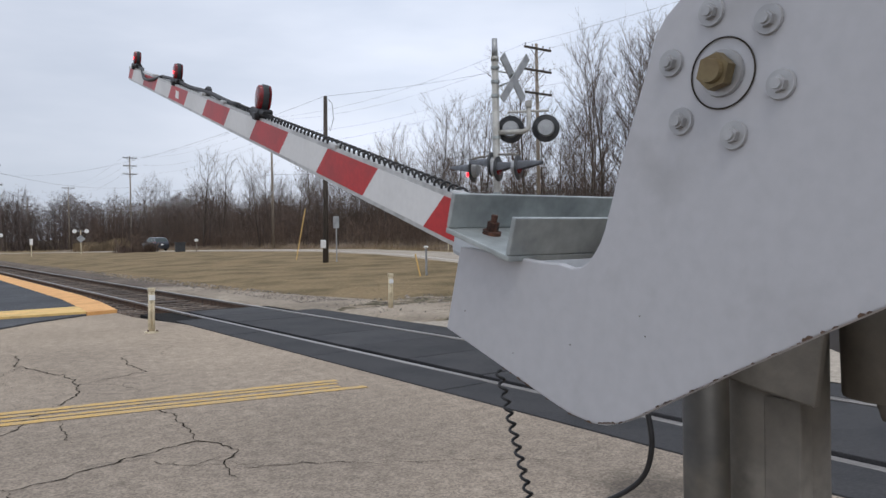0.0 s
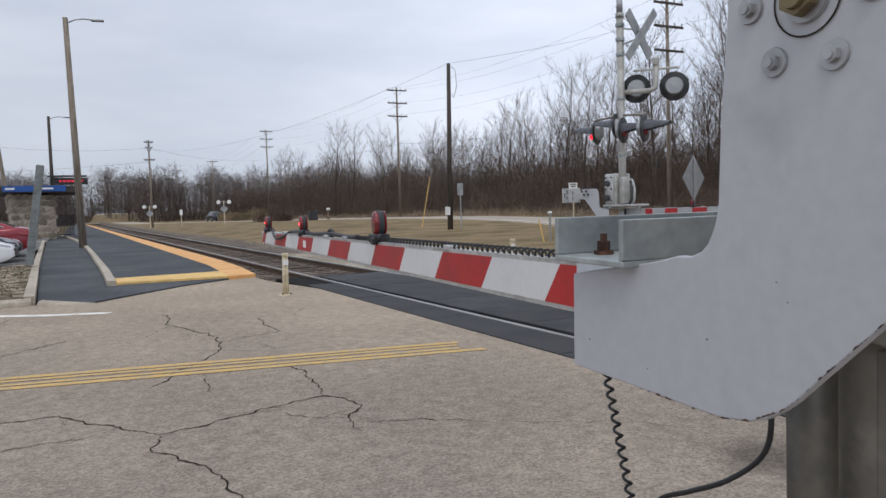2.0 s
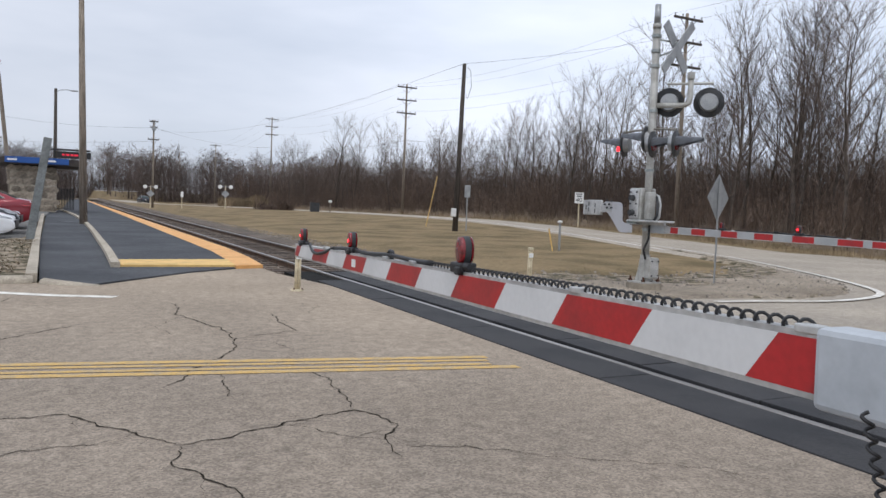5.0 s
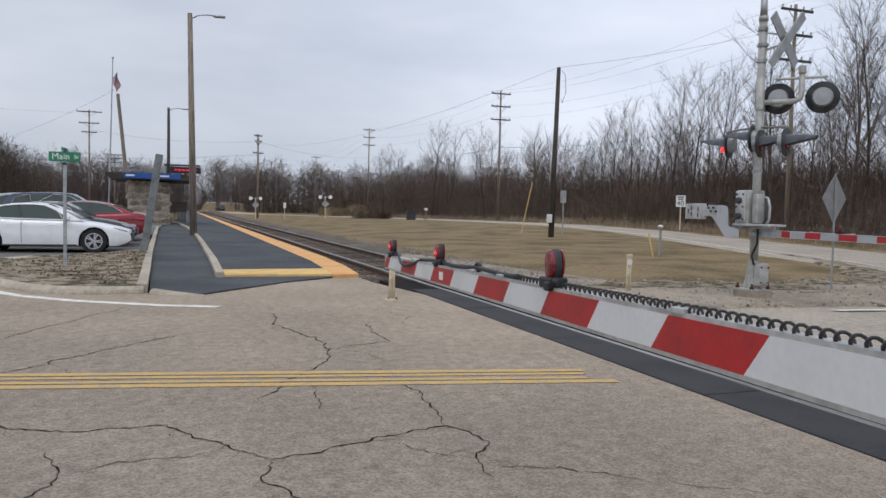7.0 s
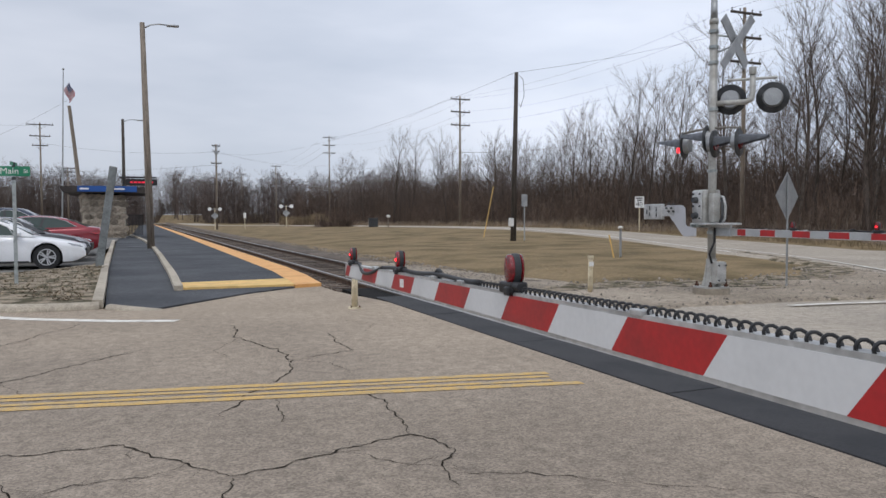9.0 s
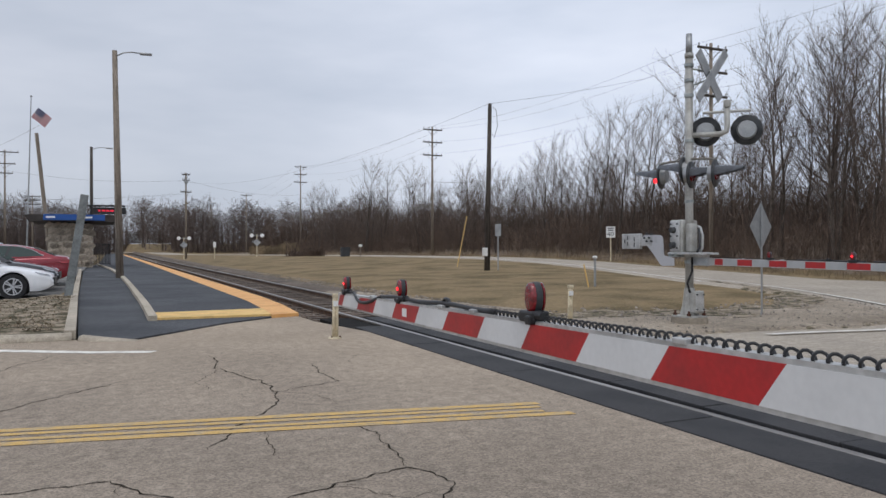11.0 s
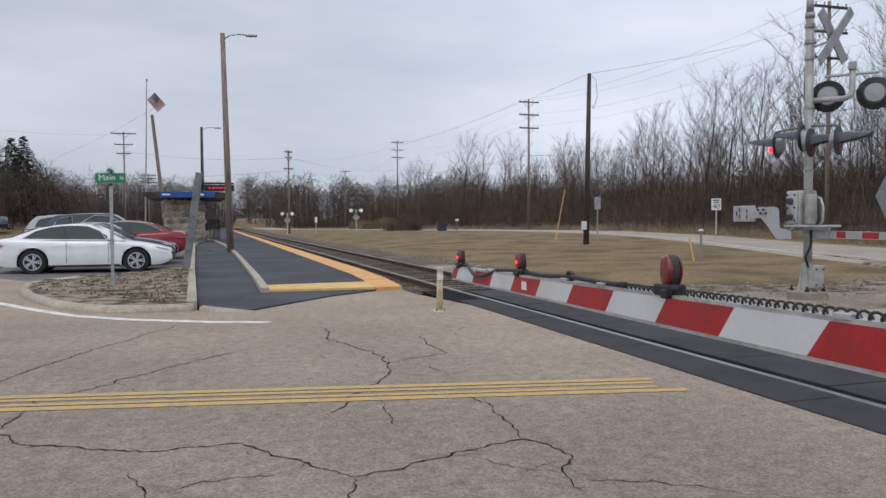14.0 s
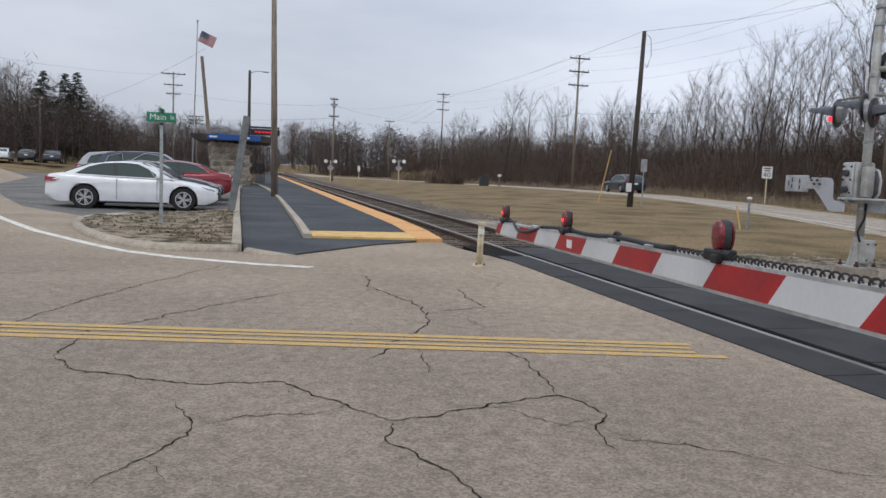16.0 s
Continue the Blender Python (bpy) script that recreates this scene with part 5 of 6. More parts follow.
SHRUBS = [shrub_form(random.Random(60 + i), 13, 9) for i in range(5)]
thicket("undergrowth", "dense brown leafless shrubs along the road", M["shrub"], SHRUBS, along_edge(31, 760, 6.8, 7, -14, 150, 1.8, 4.2, 1.3), 1, "brush")
thicket("undergrowth", "tall brown leafless shrubs inside the woods", M["brush"], SHRUBS, along_edge(34, 850, 12, 20, -25, 165, 3.4, 6.6, 1.15), 2, "brush")
sticks("undergrowth", "deep brown thicket inside the woods", M["brush"], 15000, edge_place(22, 26, -25, 165, 1.15), lambda r, f: r.uniform(2.0, 7.0), 0.034, 0.6, 8, 35)
sticks("saplings", "thin bare saplings among the trees", M["twig"], 3200, edge_place(8.5, 26, -12, 150, 1.3), lambda r, f: r.uniform(3.0, 7.5), 0.014, 0.09, 12, 32)
sticks("dry_weeds", "pale dry weeds at the foot of the woods", M["reeds"], 9000, edge_place(4.2, 4.0, -8, 120, 1.2), lambda r, f: r.uniform(0.25, 0.9), 0.012, 0.3, 1, 33)


def far_place(a0, a1, d0, d1):
    def f(rng):
        a, d = radians(rng.uniform(a0, a1)), rng.uniform(d0, d1)
        return d * math.sin(a), d * math.cos(a), rng.random()
    return f


def clear_of_way(x, y):
    """Off the tracks and off the road that follows them."""
    return not (0.5 < x < 9.5) and abs(x - road_axis(y)) > 5.5


def fan(seed, n, a0, a1, d0, d1, height, open_way=True):
    """Trees spread over a fan of bearings, with uneven tops."""
    rng = random.Random(seed)
    out = []
    while len(out) < n:
        a, d = rng.uniform(a0, a1), rng.uniform(d0, d1)
        x, y = d * math.sin(radians(a)), d * math.cos(radians(a))
        if not open_way or clear_of_way(x, y):
            h = height(a, rng) * (0.94 + 0.30 * noise.noise((a * 0.9, 0.3, d * 0.01)))
            out.append((x, y, h, h * rng.uniform(0.85, 1.25)))
    return out


def left_height(a, rng):
    """Behind the lot the woods stand high and drop towards the shelter."""
    return (5.2 + 8.4 * max(0.0, min(1.0, (-7.0 - a) / 9.0))) * rng.uniform(0.72, 1.0)


CROWNS = [crown_form(random.Random(80 + i), 22, 8, 0.0030) for i in range(6)]
thicket("far_woods", "distant grey-brown leafless woods", M["far_wood"], CROWNS, fan(41, 720, -30, 26, 208, 285, lambda a, r: r.uniform(10.5, 15.2)), 3, "woods")
thicket("far_woods", "leafless woods closing the end of the track", M["far_wood"], CROWNS, [(x, y, h * 1.15, h * 1.3) for x, y, h, _ in fan(42, 110, -6, 7, 320, 420, lambda a, r: r.uniform(14, 18), False)], 4, "woods")
thicket("far_woods", "brown undergrowth at the end of the track", M["far_wood"], SHRUBS, [(x, y, h, h * 1.6) for x, y, h, _ in fan(49, 150, -4, 5.5, 322, 345, lambda a, r: r.uniform(4.5, 9.0), False)], 10, "woods")
thicket("far_woods", "leafless woods behind the parking lot", M["left_wood"], CROWNS, fan(43, 330, -42, -6.2, 120, 160, left_height), 5, "woods")
thicket("far_woods", "leafless trees before the spruces", M["left_wood"], CROWNS, fan(48, 90, -22, -8.5, 100, 112, lambda a, r: r.uniform(4.5, 8.0)), 9, "woods")
thicket("far_woods", "brown thicket behind the far road", M["brush"], CROWNS, fan(44, 210, 11, 25, 142, 200, lambda a, r: r.uniform(5.0, 9.5)), 6, "woods")
thicket("far_woods", "brown undergrowth below the distant woods", M["far_wood"], SHRUBS, [(x, y, h, h * 1.6) for x, y, h, _ in fan(45, 620, -30, 26, 203, 235, lambda a, r: r.uniform(4.0, 8.0))], 7, "woods")
thicket("far_woods", "brown undergrowth behind the parking lot", M["left_wood"], SHRUBS, [(x, y, h, h * 1.5) for x, y, h, _ in fan(46, 280, -42, -6.5, 112, 135, lambda a, r: r.uniform(2.2, 4.2))], 8, "woods")
sticks("reed_bed", "pale tan reed bed by the far road", M["reeds"], 5200, far_place(9.8, 13.4, 126, 134), lambda r, f: r.uniform(1.0, 2.0), 0.05, 0.08, 1, 47, cat="reeds")


def conifer(x, y, h, seed):
    """A spruce: tiers of drooping boughs, each a spray of narrow needle clumps."""
    rng = random.Random(seed)
    ob = tagged(empty("conifer", pose(x, y, land(x, y))), "dark green spruce behind the parked cars", "tree", "spruces")
    bm = B()
    rod(bm, (0, 0, -0.3), (0, 0, h), 0.2, 0.02, 8)
    part("trunk", bm, M["bark"], ob)
    verts, faces = [], []
    for i in range(330):
        f = (i + rng.random()) / 330
        z = h * (0.10 + 0.90 * f)
        reach = h * 0.36 * (1 - f) ** 0.85 * rng.uniform(0.55, 1.2) + 0.10
        a = rng.uniform(0, 6.28)
        d = (math.cos(a), math.sin(a))
        n = max(3, int(reach * 5))
        for j in range(n):
            g = (0.15 + 0.85 * (j + rng.random()) / n)
            droop = -0.22 * reach * g + 0.14 * reach * g * g
            o = (d[0] * reach * g, d[1] * reach * g, z + droop)
            t = a + rng.choice((-1, 1)) * rng.uniform(0.3, 1.1)
            L = rng.uniform(0.25, 0.6) * (1.25 - 0.5 * g)
            w = rng.uniform(0.05, 0.11)
            q = (o[0] + L * math.cos(t), o[1] + L * math.sin(t), o[2] - rng.uniform(0.02, 0.22))
            k = len(verts)
            verts += [(o[0] - w * math.sin(t), o[1] + w * math.cos(t), o[2]), (o[0] + w * math.sin(t), o[1] - w * math.cos(t), o[2]), q, (o[0], o[1], o[2] - w * 1.5)]
            faces += [(k, k + 1, k + 2), (k, k + 3, k + 2), (k + 1, k + 3, k + 2)]
    raw("crown", verts, faces, M["conifer"], ob)


conifer(-29.5, 114, 11.6, 1)
conifer(-26.9, 115, 11.5, 2)
conifer(-25.2, 114, 11.7, 3)


def turf():
    """Short dry blades over the near part of the grass."""
    rng = random.Random(9)
    verts, faces = [], []
    for _ in range(30000):
        y = 9.5 + 55 * rng.random() ** 1.9
        x = 7.8 + (road_axis(y) - 11.5) * rng.random()
        if y < 12.6 and x > 7 and x < 14 or (x > 12 and y < 11 + (x - 12) * 1.7):
            continue
        z = ground_z(x, y)
        a, h, w = rng.uniform(0, 6.28), rng.uniform(0.010, 0.028), rng.uniform(0.004, 0.009)
        k = len(verts)
        lx, ly = rng.gauss(0, 0.05), rng.gauss(0, 0.05)
        verts += [(x - w * math.cos(a), y - w * math.sin(a), z), (x + w * math.cos(a), y + w * math.sin(a), z), (x + lx, y + ly, z + h)]
        faces.append((k, k + 1, k + 2))
    tagged(raw("grass_blades", verts, faces, M["blade"]), "short dry grass blades", "grass", kind="stuff")


turf()


def bush(x, y, w, h, n, seed, label):
    sub = sticks("bush", label, M["brush"], n, lambda r: (x + r.gauss(0, w * 0.3), y + r.gauss(0, w * 0.3), 0), lambda r, f: h * r.uniform(0.4, 1.0), 0.045, 0.4, 7, seed, kind="", cat="bush")
    return sub


bush(20.6, 89.5, 1.2, 3.0, 40, 51, "leafless shrub on a brushy mound in the grass")
bush(21.4, 88.5, 1.7, 1.0, 320, 52, "low brown brush mound in the grass")
bush(22.6, 85.5, 1.2, 1.5, 200, 53, "small round leafless bush in the grass")


# ---- poles, signs and wires ----
def line_pole(x, y, h, arms, mat, label, lean=0.0, turn=0.0):
    z = land(x, y)
    ob = tagged(empty("utility_pole", pose(x, y, z, 0, lean, turn)), label, "utility pole", "utility poles")
    bm = B()
    rod(bm, (0, 0, -0.4), (0, 0, h), 0.15, 0.095, 12)
    part("shaft", bm, mat, ob, "", True)
    for dz, w in arms:
        bm = B()
        box(bm, (0, -0.13, h - dz), (w, 0.1, 0.13))
        for s in (-1, 1):
            rod(bm, (s * w * 0.28, -0.13, h - dz - 0.05), (0, -0.08, h - dz - 0.65), 0.018, None, 5)
        part("crossarm", bm, M["dark_pole"], ob, "wooden crossarm")
        for s in (-0.46, -0.2, 0.2, 0.46):
            bm = B()
            rod(bm, (s * w, -0.13, h - dz + 0.06), (s * w, -0.13, h - dz + 0.24), 0.035, 0.05, 8)
            part("insulator", bm, M["sign_back"], ob, "small grey insulator")
    return ob


THREE = ((0.35, 2.3), (1.75, 2.3), (3.2, 2.3))
LINE = [(29.5, -14.0, 13.2), (33.2, 33.6, 13.2), (33.2, 75.6, 14.4), (33.0, 137.0, 16.2), (31.5, 188.0, 15.0)]
for px, py, ph in LINE[:4]:
    line_pole(px, py, ph, THREE, M["wood_pole"], "tall wooden utility pole with three crossarms")
line_pole(31.5, 188.0, 15.0, ((0.3, 2.6),), M["wood_pole"], "distant wooden utility pole with one crossarm")
line_pole(28.2, 230.0, 14.5, ((0.3, 2.8),), M["wood_pole"], "distant wooden utility pole with one crossarm")
single = line_pole(17.68, 33.05, 8.5, (), M["dark_pole"], "plain dark wooden pole in the grass", 1.2)
far_pole = line_pole(9.7, 105.0, 11.6, ((0.25, 1.1), (1.0, 0.9), (2.6, 1.4)), M["wood_pole"], "wooden pole with stacked fittings near the tracks")
line_pole(-12.8, 117.0, 15.0, ((0.3, 3.4), (1.9, 2.6), (3.2, 2.0)), M["wood_pole"], "tall wooden utility pole behind the parked cars")
line_pole(-12.2, 150.0, 11.0, ((0.2, 2.6), (0.9, 2.6), (1.6, 2.6)), M["wood_pole"], "wooden utility pole behind the parked cars")
line_pole(-25.5, 97.0, 7.4, ((0.25, 2.2),), M["wood_pole"], "short wooden utility pole at the far street")
line_pole(-26.0, 118.0, 4.6, (), M["wood_pole"], "bare wooden post behind the parked cars")
bm = B()
box(bm, (-0.2, -0.12, 0.95), (0.24, 0.16, 0.42), 0.02)
part("meter_box", bm, M["sign_white"], single, "white meter box")
bm = B()
tube(bm, [(0.12, -0.1, 8.35), (0.30, -0.15, 8.15), (0.36, -0.2, 7.35), (0.20, -0.15, 6.75), (0.12, -0.1, 6.95)], 0.014, 5)
part("drip_loop", bm, M["wire"], single, "hanging cable loop")
bm = B()
box(bm, (0, -0.2, 10.4), (0.5, 0.3, 0.4), 0.05)
part("transformer", bm, M["sign_back"], far_pole, "grey transformer")


def wire(a, b, sag, r=0.016):
    pts = []
    for f in steps(0, 1, 14):
        p = Vector(a).lerp(Vector(b), f)
        p.z -= sag * 4 * f * (1 - f)
        pts.append(p)
    tagged(part("overhead_wire", tube(B(), pts, r, 4), M["wire"]), "thin black overhead wire between utility poles", "wire", "overhead wires")


for (xa, ya, ha), (xb, yb, hb) in zip(LINE, LINE[1:]):
    for (dz, w), s in zip((THREE[0], THREE[0], THREE[1], THREE[2]), (-0.46, 0.46, 0.46, -0.46)):
        wire((xa + s * w, ya - 0.13, land(xa, ya) + ha - dz + 0.2), (xb + s * w, yb - 0.13, land(xb, yb) + hb - dz + 0.2), 0.5 + 0.012 * (yb - ya), 0.007)
    wire((xa, ya, land(xa, ya) + ha - 6.2), (xb, yb, land(xb, yb) + hb - 6.2), 0.7, 0.017)
wire((17.78, 33, 8.65), (33.2, 33.6, 12.4), 0.2, 0.009)
wire((17.78, 33, 8.65), (9.7, 105, 10.4), 1.6, 0.007)
wire((9.7, 105, 10.6), (33.0, 137.0, 11.5), 0.8, 0.014)
wire((9.7, 105, 10.6), (-12.8, 117, 12.2), 0.7, 0.014)
wire((9.7, 105, 8.8), (-40, 113, 8.8), 1.2, 0.016)
wire((-12.8, 117, 14.6), (-40, 60, 12.0), 1.5, 0.010)
wire((-4.2, 58.5, 10.0), (-25.5, 97.0, 7.2), 1.0, 0.008)


def street_lamp(x, y, h, lean, arm, mat, label):
    ob = tagged(empty("street_lamp", pose(x, y, 0, 0, lean, 0)), label, "street lamp", "street lamps")
    bm = B()
    rod(bm, (0, 0, -0.3), (0, 0, h), 0.165, 0.105, 16)
    part("pole", bm, mat, ob, "", True)
    bm = B()
    tube(bm, [(0.05, -0.05, h - 0.25), (0.35, -0.05, h - 0.08), (arm * 0.6, -0.05, h - 0.02), (arm, -0.05, h - 0.05)], 0.03, 8)
    part("bracket_arm", bm, M["sign_back"], ob, "thin grey bracket arm", True)
    bm = B()
    box(bm, (arm + 0.12, -0.05, h - 0.06), (0.52, 0.2, 0.10), 0.04)
    part("lamp_head", bm, M["sign_back"], ob, "grey cobra-head lamp", True)
    return ob


street_lamp(0.60, 35.2, 10.0, -1.1, 1.15, M["wood_pole"], "wooden street lamp pole with a short grey arm")
street_lamp(-1.1, 66.0, 9.6, 0.0, 1.2, M["dark_pole"], "dark street lamp pole beyond the shelter")


def bollard(x, y, h, label):
    ob = tagged(empty("bollard", pose(x, y, land(x, y), 0, 1.0, 0)), label, "bollard", "marker posts")
    bm = B()
    rod(bm, (0, 0, 0), (0, 0, 0.025), 0.095, 0.085, 16)
    part("foot", bm, M["bollard"], ob, "round foot plate")
    for s in (-1, 1):
        bm = B()
        rod(bm, (s * 0.022, 0, 0.02), (s * 0.022, 0, h - 0.03), 0.026, 0.022, 10)
        part("tube", bm, M["bollard"], ob, "", True)
    for s in (-0.06, 0.06):
        bm = B()
        rod(bm, (s, -0.05, 0.02), (s, -0.05, 0.045), 0.012, None, 6)
        part("bolt", bm, M["rust"], ob)
    bm = B()
    box(bm, (0, 0, h - 0.03), (0.10, 0.055, 0.06), 0.012)
    part("cap", bm, M["bollard"], ob)
    bm = B()
    box(bm, (0, -0.026, h - 0.14), (0.085, 0.004, 0.075))
    part("reflective_band", bm, M["sign_white"], ob, "pale reflective band")


bollard(3.08, 9.975, 0.64, "cream plastic marker post by the tracks")
bollard(7.25, 10.25, 0.66, "cream plastic marker post on the gravel verge")


def post_sign(name, x, y, h, mat, label, cat, lean=0.0, turn=0.0, r=0.022):
    ob = tagged(empty(name, pose(x, y, land(x, y), 0, lean, turn)), label, cat)
    bm = B()
    box(bm, (0, 0, h / 2 - 0.2), (2 * r, r, h + 0.4), 0.004)
    part("post", bm, mat, ob, "metal post")
    return ob


def lettering(text, size, at, parent, mat, rx=90, rz=0):
    cu = bpy.data.curves.new("lettering", 'FONT')
    cu.body, cu.size, cu.extrude, cu.align_x, cu.align_y = text, size, 0.001, 'CENTER', 'CENTER'
    tmp = bpy.data.objects.new("lettering", cu)
    me = bpy.data.meshes.new_from_object(tmp)
    bpy.data.objects.remove(tmp)
    me.materials.append(mat)
    ob = new("lettering", me)
    ob.parent = parent
    ob.matrix_basis = Matrix.Translation(at) @ pose(0, 0, 0, rx, 0, rz)
    return ob


def signs():
    M["leaning"] = material("blue_grey_timber", (0.20, 0.215, 0.215), 0.85, scale=4, var=0.2, fine=30, dark=(0.14, 0.15, 0.15))
    # warning sign seen from behind
    ob = post_sign("warning_sign", 11.19, 9.81, 2.05, M["sign_back"], "diamond warning sign on a post, its bare back showing", "road sign", 0.0, 18)
    bm = B()
    slab(bm, [(0.02 + 0.45 * a, 0.02, 1.68 + 0.45 * b) for a, b in ((0, 1), (0.97, 0.03), (1, 0), (0.97, -0.03), (0, -1), (-0.97, -0.03), (-1, 0), (-0.97, 0.03))], (0, 0.006, 0))
    part("sign_plate", bm, M["sign_back"], ob, "bare metal back of the plate")
    # speed limit
    ob = post_sign("speed_limit_sign", 31.4, 41.0, 1.9, M["bollard"], "white speed limit sign on a pale post", "road sign", 0, -36, 0.04)
    bm = B()
    box(bm, (0, -0.03, 2.0), (0.61, 0.012, 0.76), 0.02)
    part("sign_plate", bm, M["sign_white"], ob, "white plate with black figures")
    for z, w in ((2.26, 0.40), (2.12, 0.32)):
        bm = B()
        box(bm, (0, -0.038, z), (w, 0.004, 0.075))
        part("word_bar", bm, M["black_metal"], ob)
    lettering("40", 0.44, (0, -0.040, 1.84), ob, M["black_metal"])
    # street name
    ob = post_sign("street_name_sign", -1.93, 15.4, 2.22, M["galv"], "green street name sign on a galvanised post", "street sign", 0, -4, 0.03)
    bm = B()
    box(bm, (0.0, -0.01, 2.20), (0.55, 0.012, 0.185), 0.01)
    part("name_plate", bm, M["sign_green"], ob, "green plate with white letters")
    bm = B()
    rod(bm, (0, 0, 2.04), (0, 0, 2.10), 0.04, 0.03, 10)
    part("plate_holder", bm, M["black_metal"], ob, "dark plate holder")
    bm = B()
    rod(bm, (0, 0, 2.28), (0, 0, 2.37), 0.032, 0.02, 10)
    part("plate_holder", bm, M["black_metal"], ob, "dark plate holder")
    bm = B()
    box(bm, (0, 0.02, 2.335), (0.012, 0.55, 0.07), 0.004)
    part("name_plate", bm, M["sign_green"], ob, "second plate seen on edge")
    lettering("Main", 0.165, (-0.065, -0.0185, 2.20), ob, M["sign_white"])
    lettering("St", 0.10, (0.205, -0.0185, 2.20), ob, M["sign_white"])
    # leaning board on the walkway edge
    ob = tagged(empty("leaning_post", pose(-0.80, 20.6, 0, 0, 8.5, 0)), "leaning grey weathered timber post by the walkway", "post")
    bm = B()
    box(bm, (0, 0, 1.25), (0.19, 0.10, 2.9), 0.015)
    part("shaft", bm, M["leaning"], ob)
    # small markers in the grass
    ob = post_sign("vent_pipe", 14.7, 19.8, 0.95, M["sign_back"], "grey vent pipe with a white domed cap", "pipe", 0, 0, 0.035)
    bm = B()
    bmesh.ops.create_uvsphere(bm, u_segments=14, v_segments=8, radius=0.085, matrix=Matrix.Translation((0, 0, 0.95)) @ Matrix.Diagonal((1, 1, 0.6, 1)))
    part("cap", bm, M["sign_white"], ob, "white domed cap", True)
    post_sign("marker_stake", 14.3, 19.6, 0.75, M["platform_yellow"], "short yellow utility marker stake", "marker", -14, 0, 0.022)
    post_sign("guy_guard", 18.6, 38.5, 3.0, M["platform_yellow"], "leaning yellow guy-wire guard", "marker", 12, 0, 0.024)
    ob = post_sign("small_sign", 18.4, 33.2, 2.3, M["sign_back"], "narrow grey sign on a post beside the pole", "road sign", 0, -28, 0.03)
    bm = B()
    box(bm, (0, -0.03, 2.05), (0.30, 0.01, 0.62), 0.01)
    part("sign_plate", bm, M["sign_back"], ob, "grey plate")
    for x, y in ((9.3, 103.5), (17.6, 96.5)):
        ob = post_sign("crossing_sign", x, y, 2.9, M["bollard"], "distant diamond sign with two white round lamps", "road sign", 0, -8, 0.06)
        bm = B()
        slab(bm, [(0.50 * a, -0.05, 1.85 + 0.50 * b) for a, b in ((0, 1), (1, 0), (0, -1), (-1, 0))], (0, 0.02, 0))
        part("sign_plate", bm, M["sign_back"], ob, "pale diamond plate")
        for s in (-1, 1):
            bm = B()
            rod(bm, (s * 0.66, -0.02, 2.75), (s * 0.66, -0.1, 2.75), 0.25, None, 16)
            part("round_lamp", bm, M["sign_white"], ob, "white round lamp")
        bm = B()
        rod(bm, (-0.72, 0, 2.75), (0.72, 0, 2.75), 0.04, None, 8)
        part("lamp_bar", bm, M["sign_back"], ob)
    ob = post_sign("mailbox", 23.6, 72.0, 1.0, M["wood_pole"], "white mailbox on a post at the roadside", "mailbox", 0, 0, 0.05)
    bm = B()
    box(bm, (0, 0, 1.1), (0.28, 0.5, 0.26), 0.08)
    part("box", bm, M["sign_white"], ob, "white rounded box")
    bm = B()
    box(bm, (0, 0, 0.45), (0.9, 0.6, 0.9), 0.06)
    box(bm, (0, 0, 0.93), (0.98, 0.68, 0.08), 0.03)
    bin_ = tagged(part("rubbish_bin", bm, M["black_metal"]), "dark rubbish bin at the roadside", "bin")
    bin_.location = (22.9, 75.0, land(22.9, 75))
    ob = post_sign("marker_sign", 12.4, 97.0, 1.9, M["bollard"], "narrow pale marker sign in the grass", "road sign", 0, 0, 0.05)
    bm = B()
    box(bm, (0, -0.05, 1.75), (0.35, 0.02, 0.7), 0.01)
    part("sign_plate", bm, M["sign_white"], ob)


signs()


# ---- cars ----
def paint(name, color, metal=0.3):
    return material(name, color, 0.32, metal=metal, scale=3, var=0.03, fine=40, coat=0.8, dark=tuple(v * 0.93 for v in color))


M["glass"] = material("car_glass", (0.05, 0.072, 0.064), 0.07, scale=2, var=0.05, spec=0.5)
M["tyre"] = material("tyre", (0.022, 0.022, 0.023), 0.85, scale=20, var=0.2)
M["wheel_rim"] = material("alloy_rim", (0.62, 0.62, 0.63), 0.35, metal=0.7, scale=12, var=0.1)
M["trim_black"] = material("black_trim", (0.025, 0.025, 0.027), 0.5, var=0.1)
M["tail_red"] = material("tail_lens", (0.32, 0.012, 0.02), 0.2, var=0.1, coat=0.6)
M["head_lens"] = material("head_lens", (0.55, 0.57, 0.60), 0.12, metal=0.4, var=0.1, coat=0.6)

SEDAN = dict(
    low=[(-2.30, 0.24), (-2.42, 0.36), (-2.45, 0.62), (-2.42, 0.86), (-2.36, 1.00), (-2.05, 1.05), (-1.5, 1.02), (-0.6, 0.98), (0.4, 0.965), (0.98, 0.95), (1.55, 0.875), (2.05, 0.77), (2.32, 0.66), (2.42, 0.52), (2.43, 0.34), (2.32, 0.20)],
    top=[(-2.02, 1.02), (-1.62, 1.20), (-1.22, 1.345), (-0.75, 1.425), (-0.25, 1.45), (0.15, 1.425), (0.55, 1.28), (1.12, 0.95)],
    side=[[(-1.62, 1.045), (-1.28, 1.25), (-0.92, 1.355), (-0.62, 1.385), (-0.50, 1.01)], [(-0.42, 1.01), (-0.53, 1.39), (-0.20, 1.40), (0.10, 1.375), (0.42, 1.23), (0.72, 1.03), (0.6, 0.99)]],
    shield=((0.62, 1.25), (1.05, 1.0), (0.20, 1.405)), back=((-1.95, 1.06), (-1.32, 1.32)), front_wheel=1.42, rear_wheel=-1.36, width=1.85)
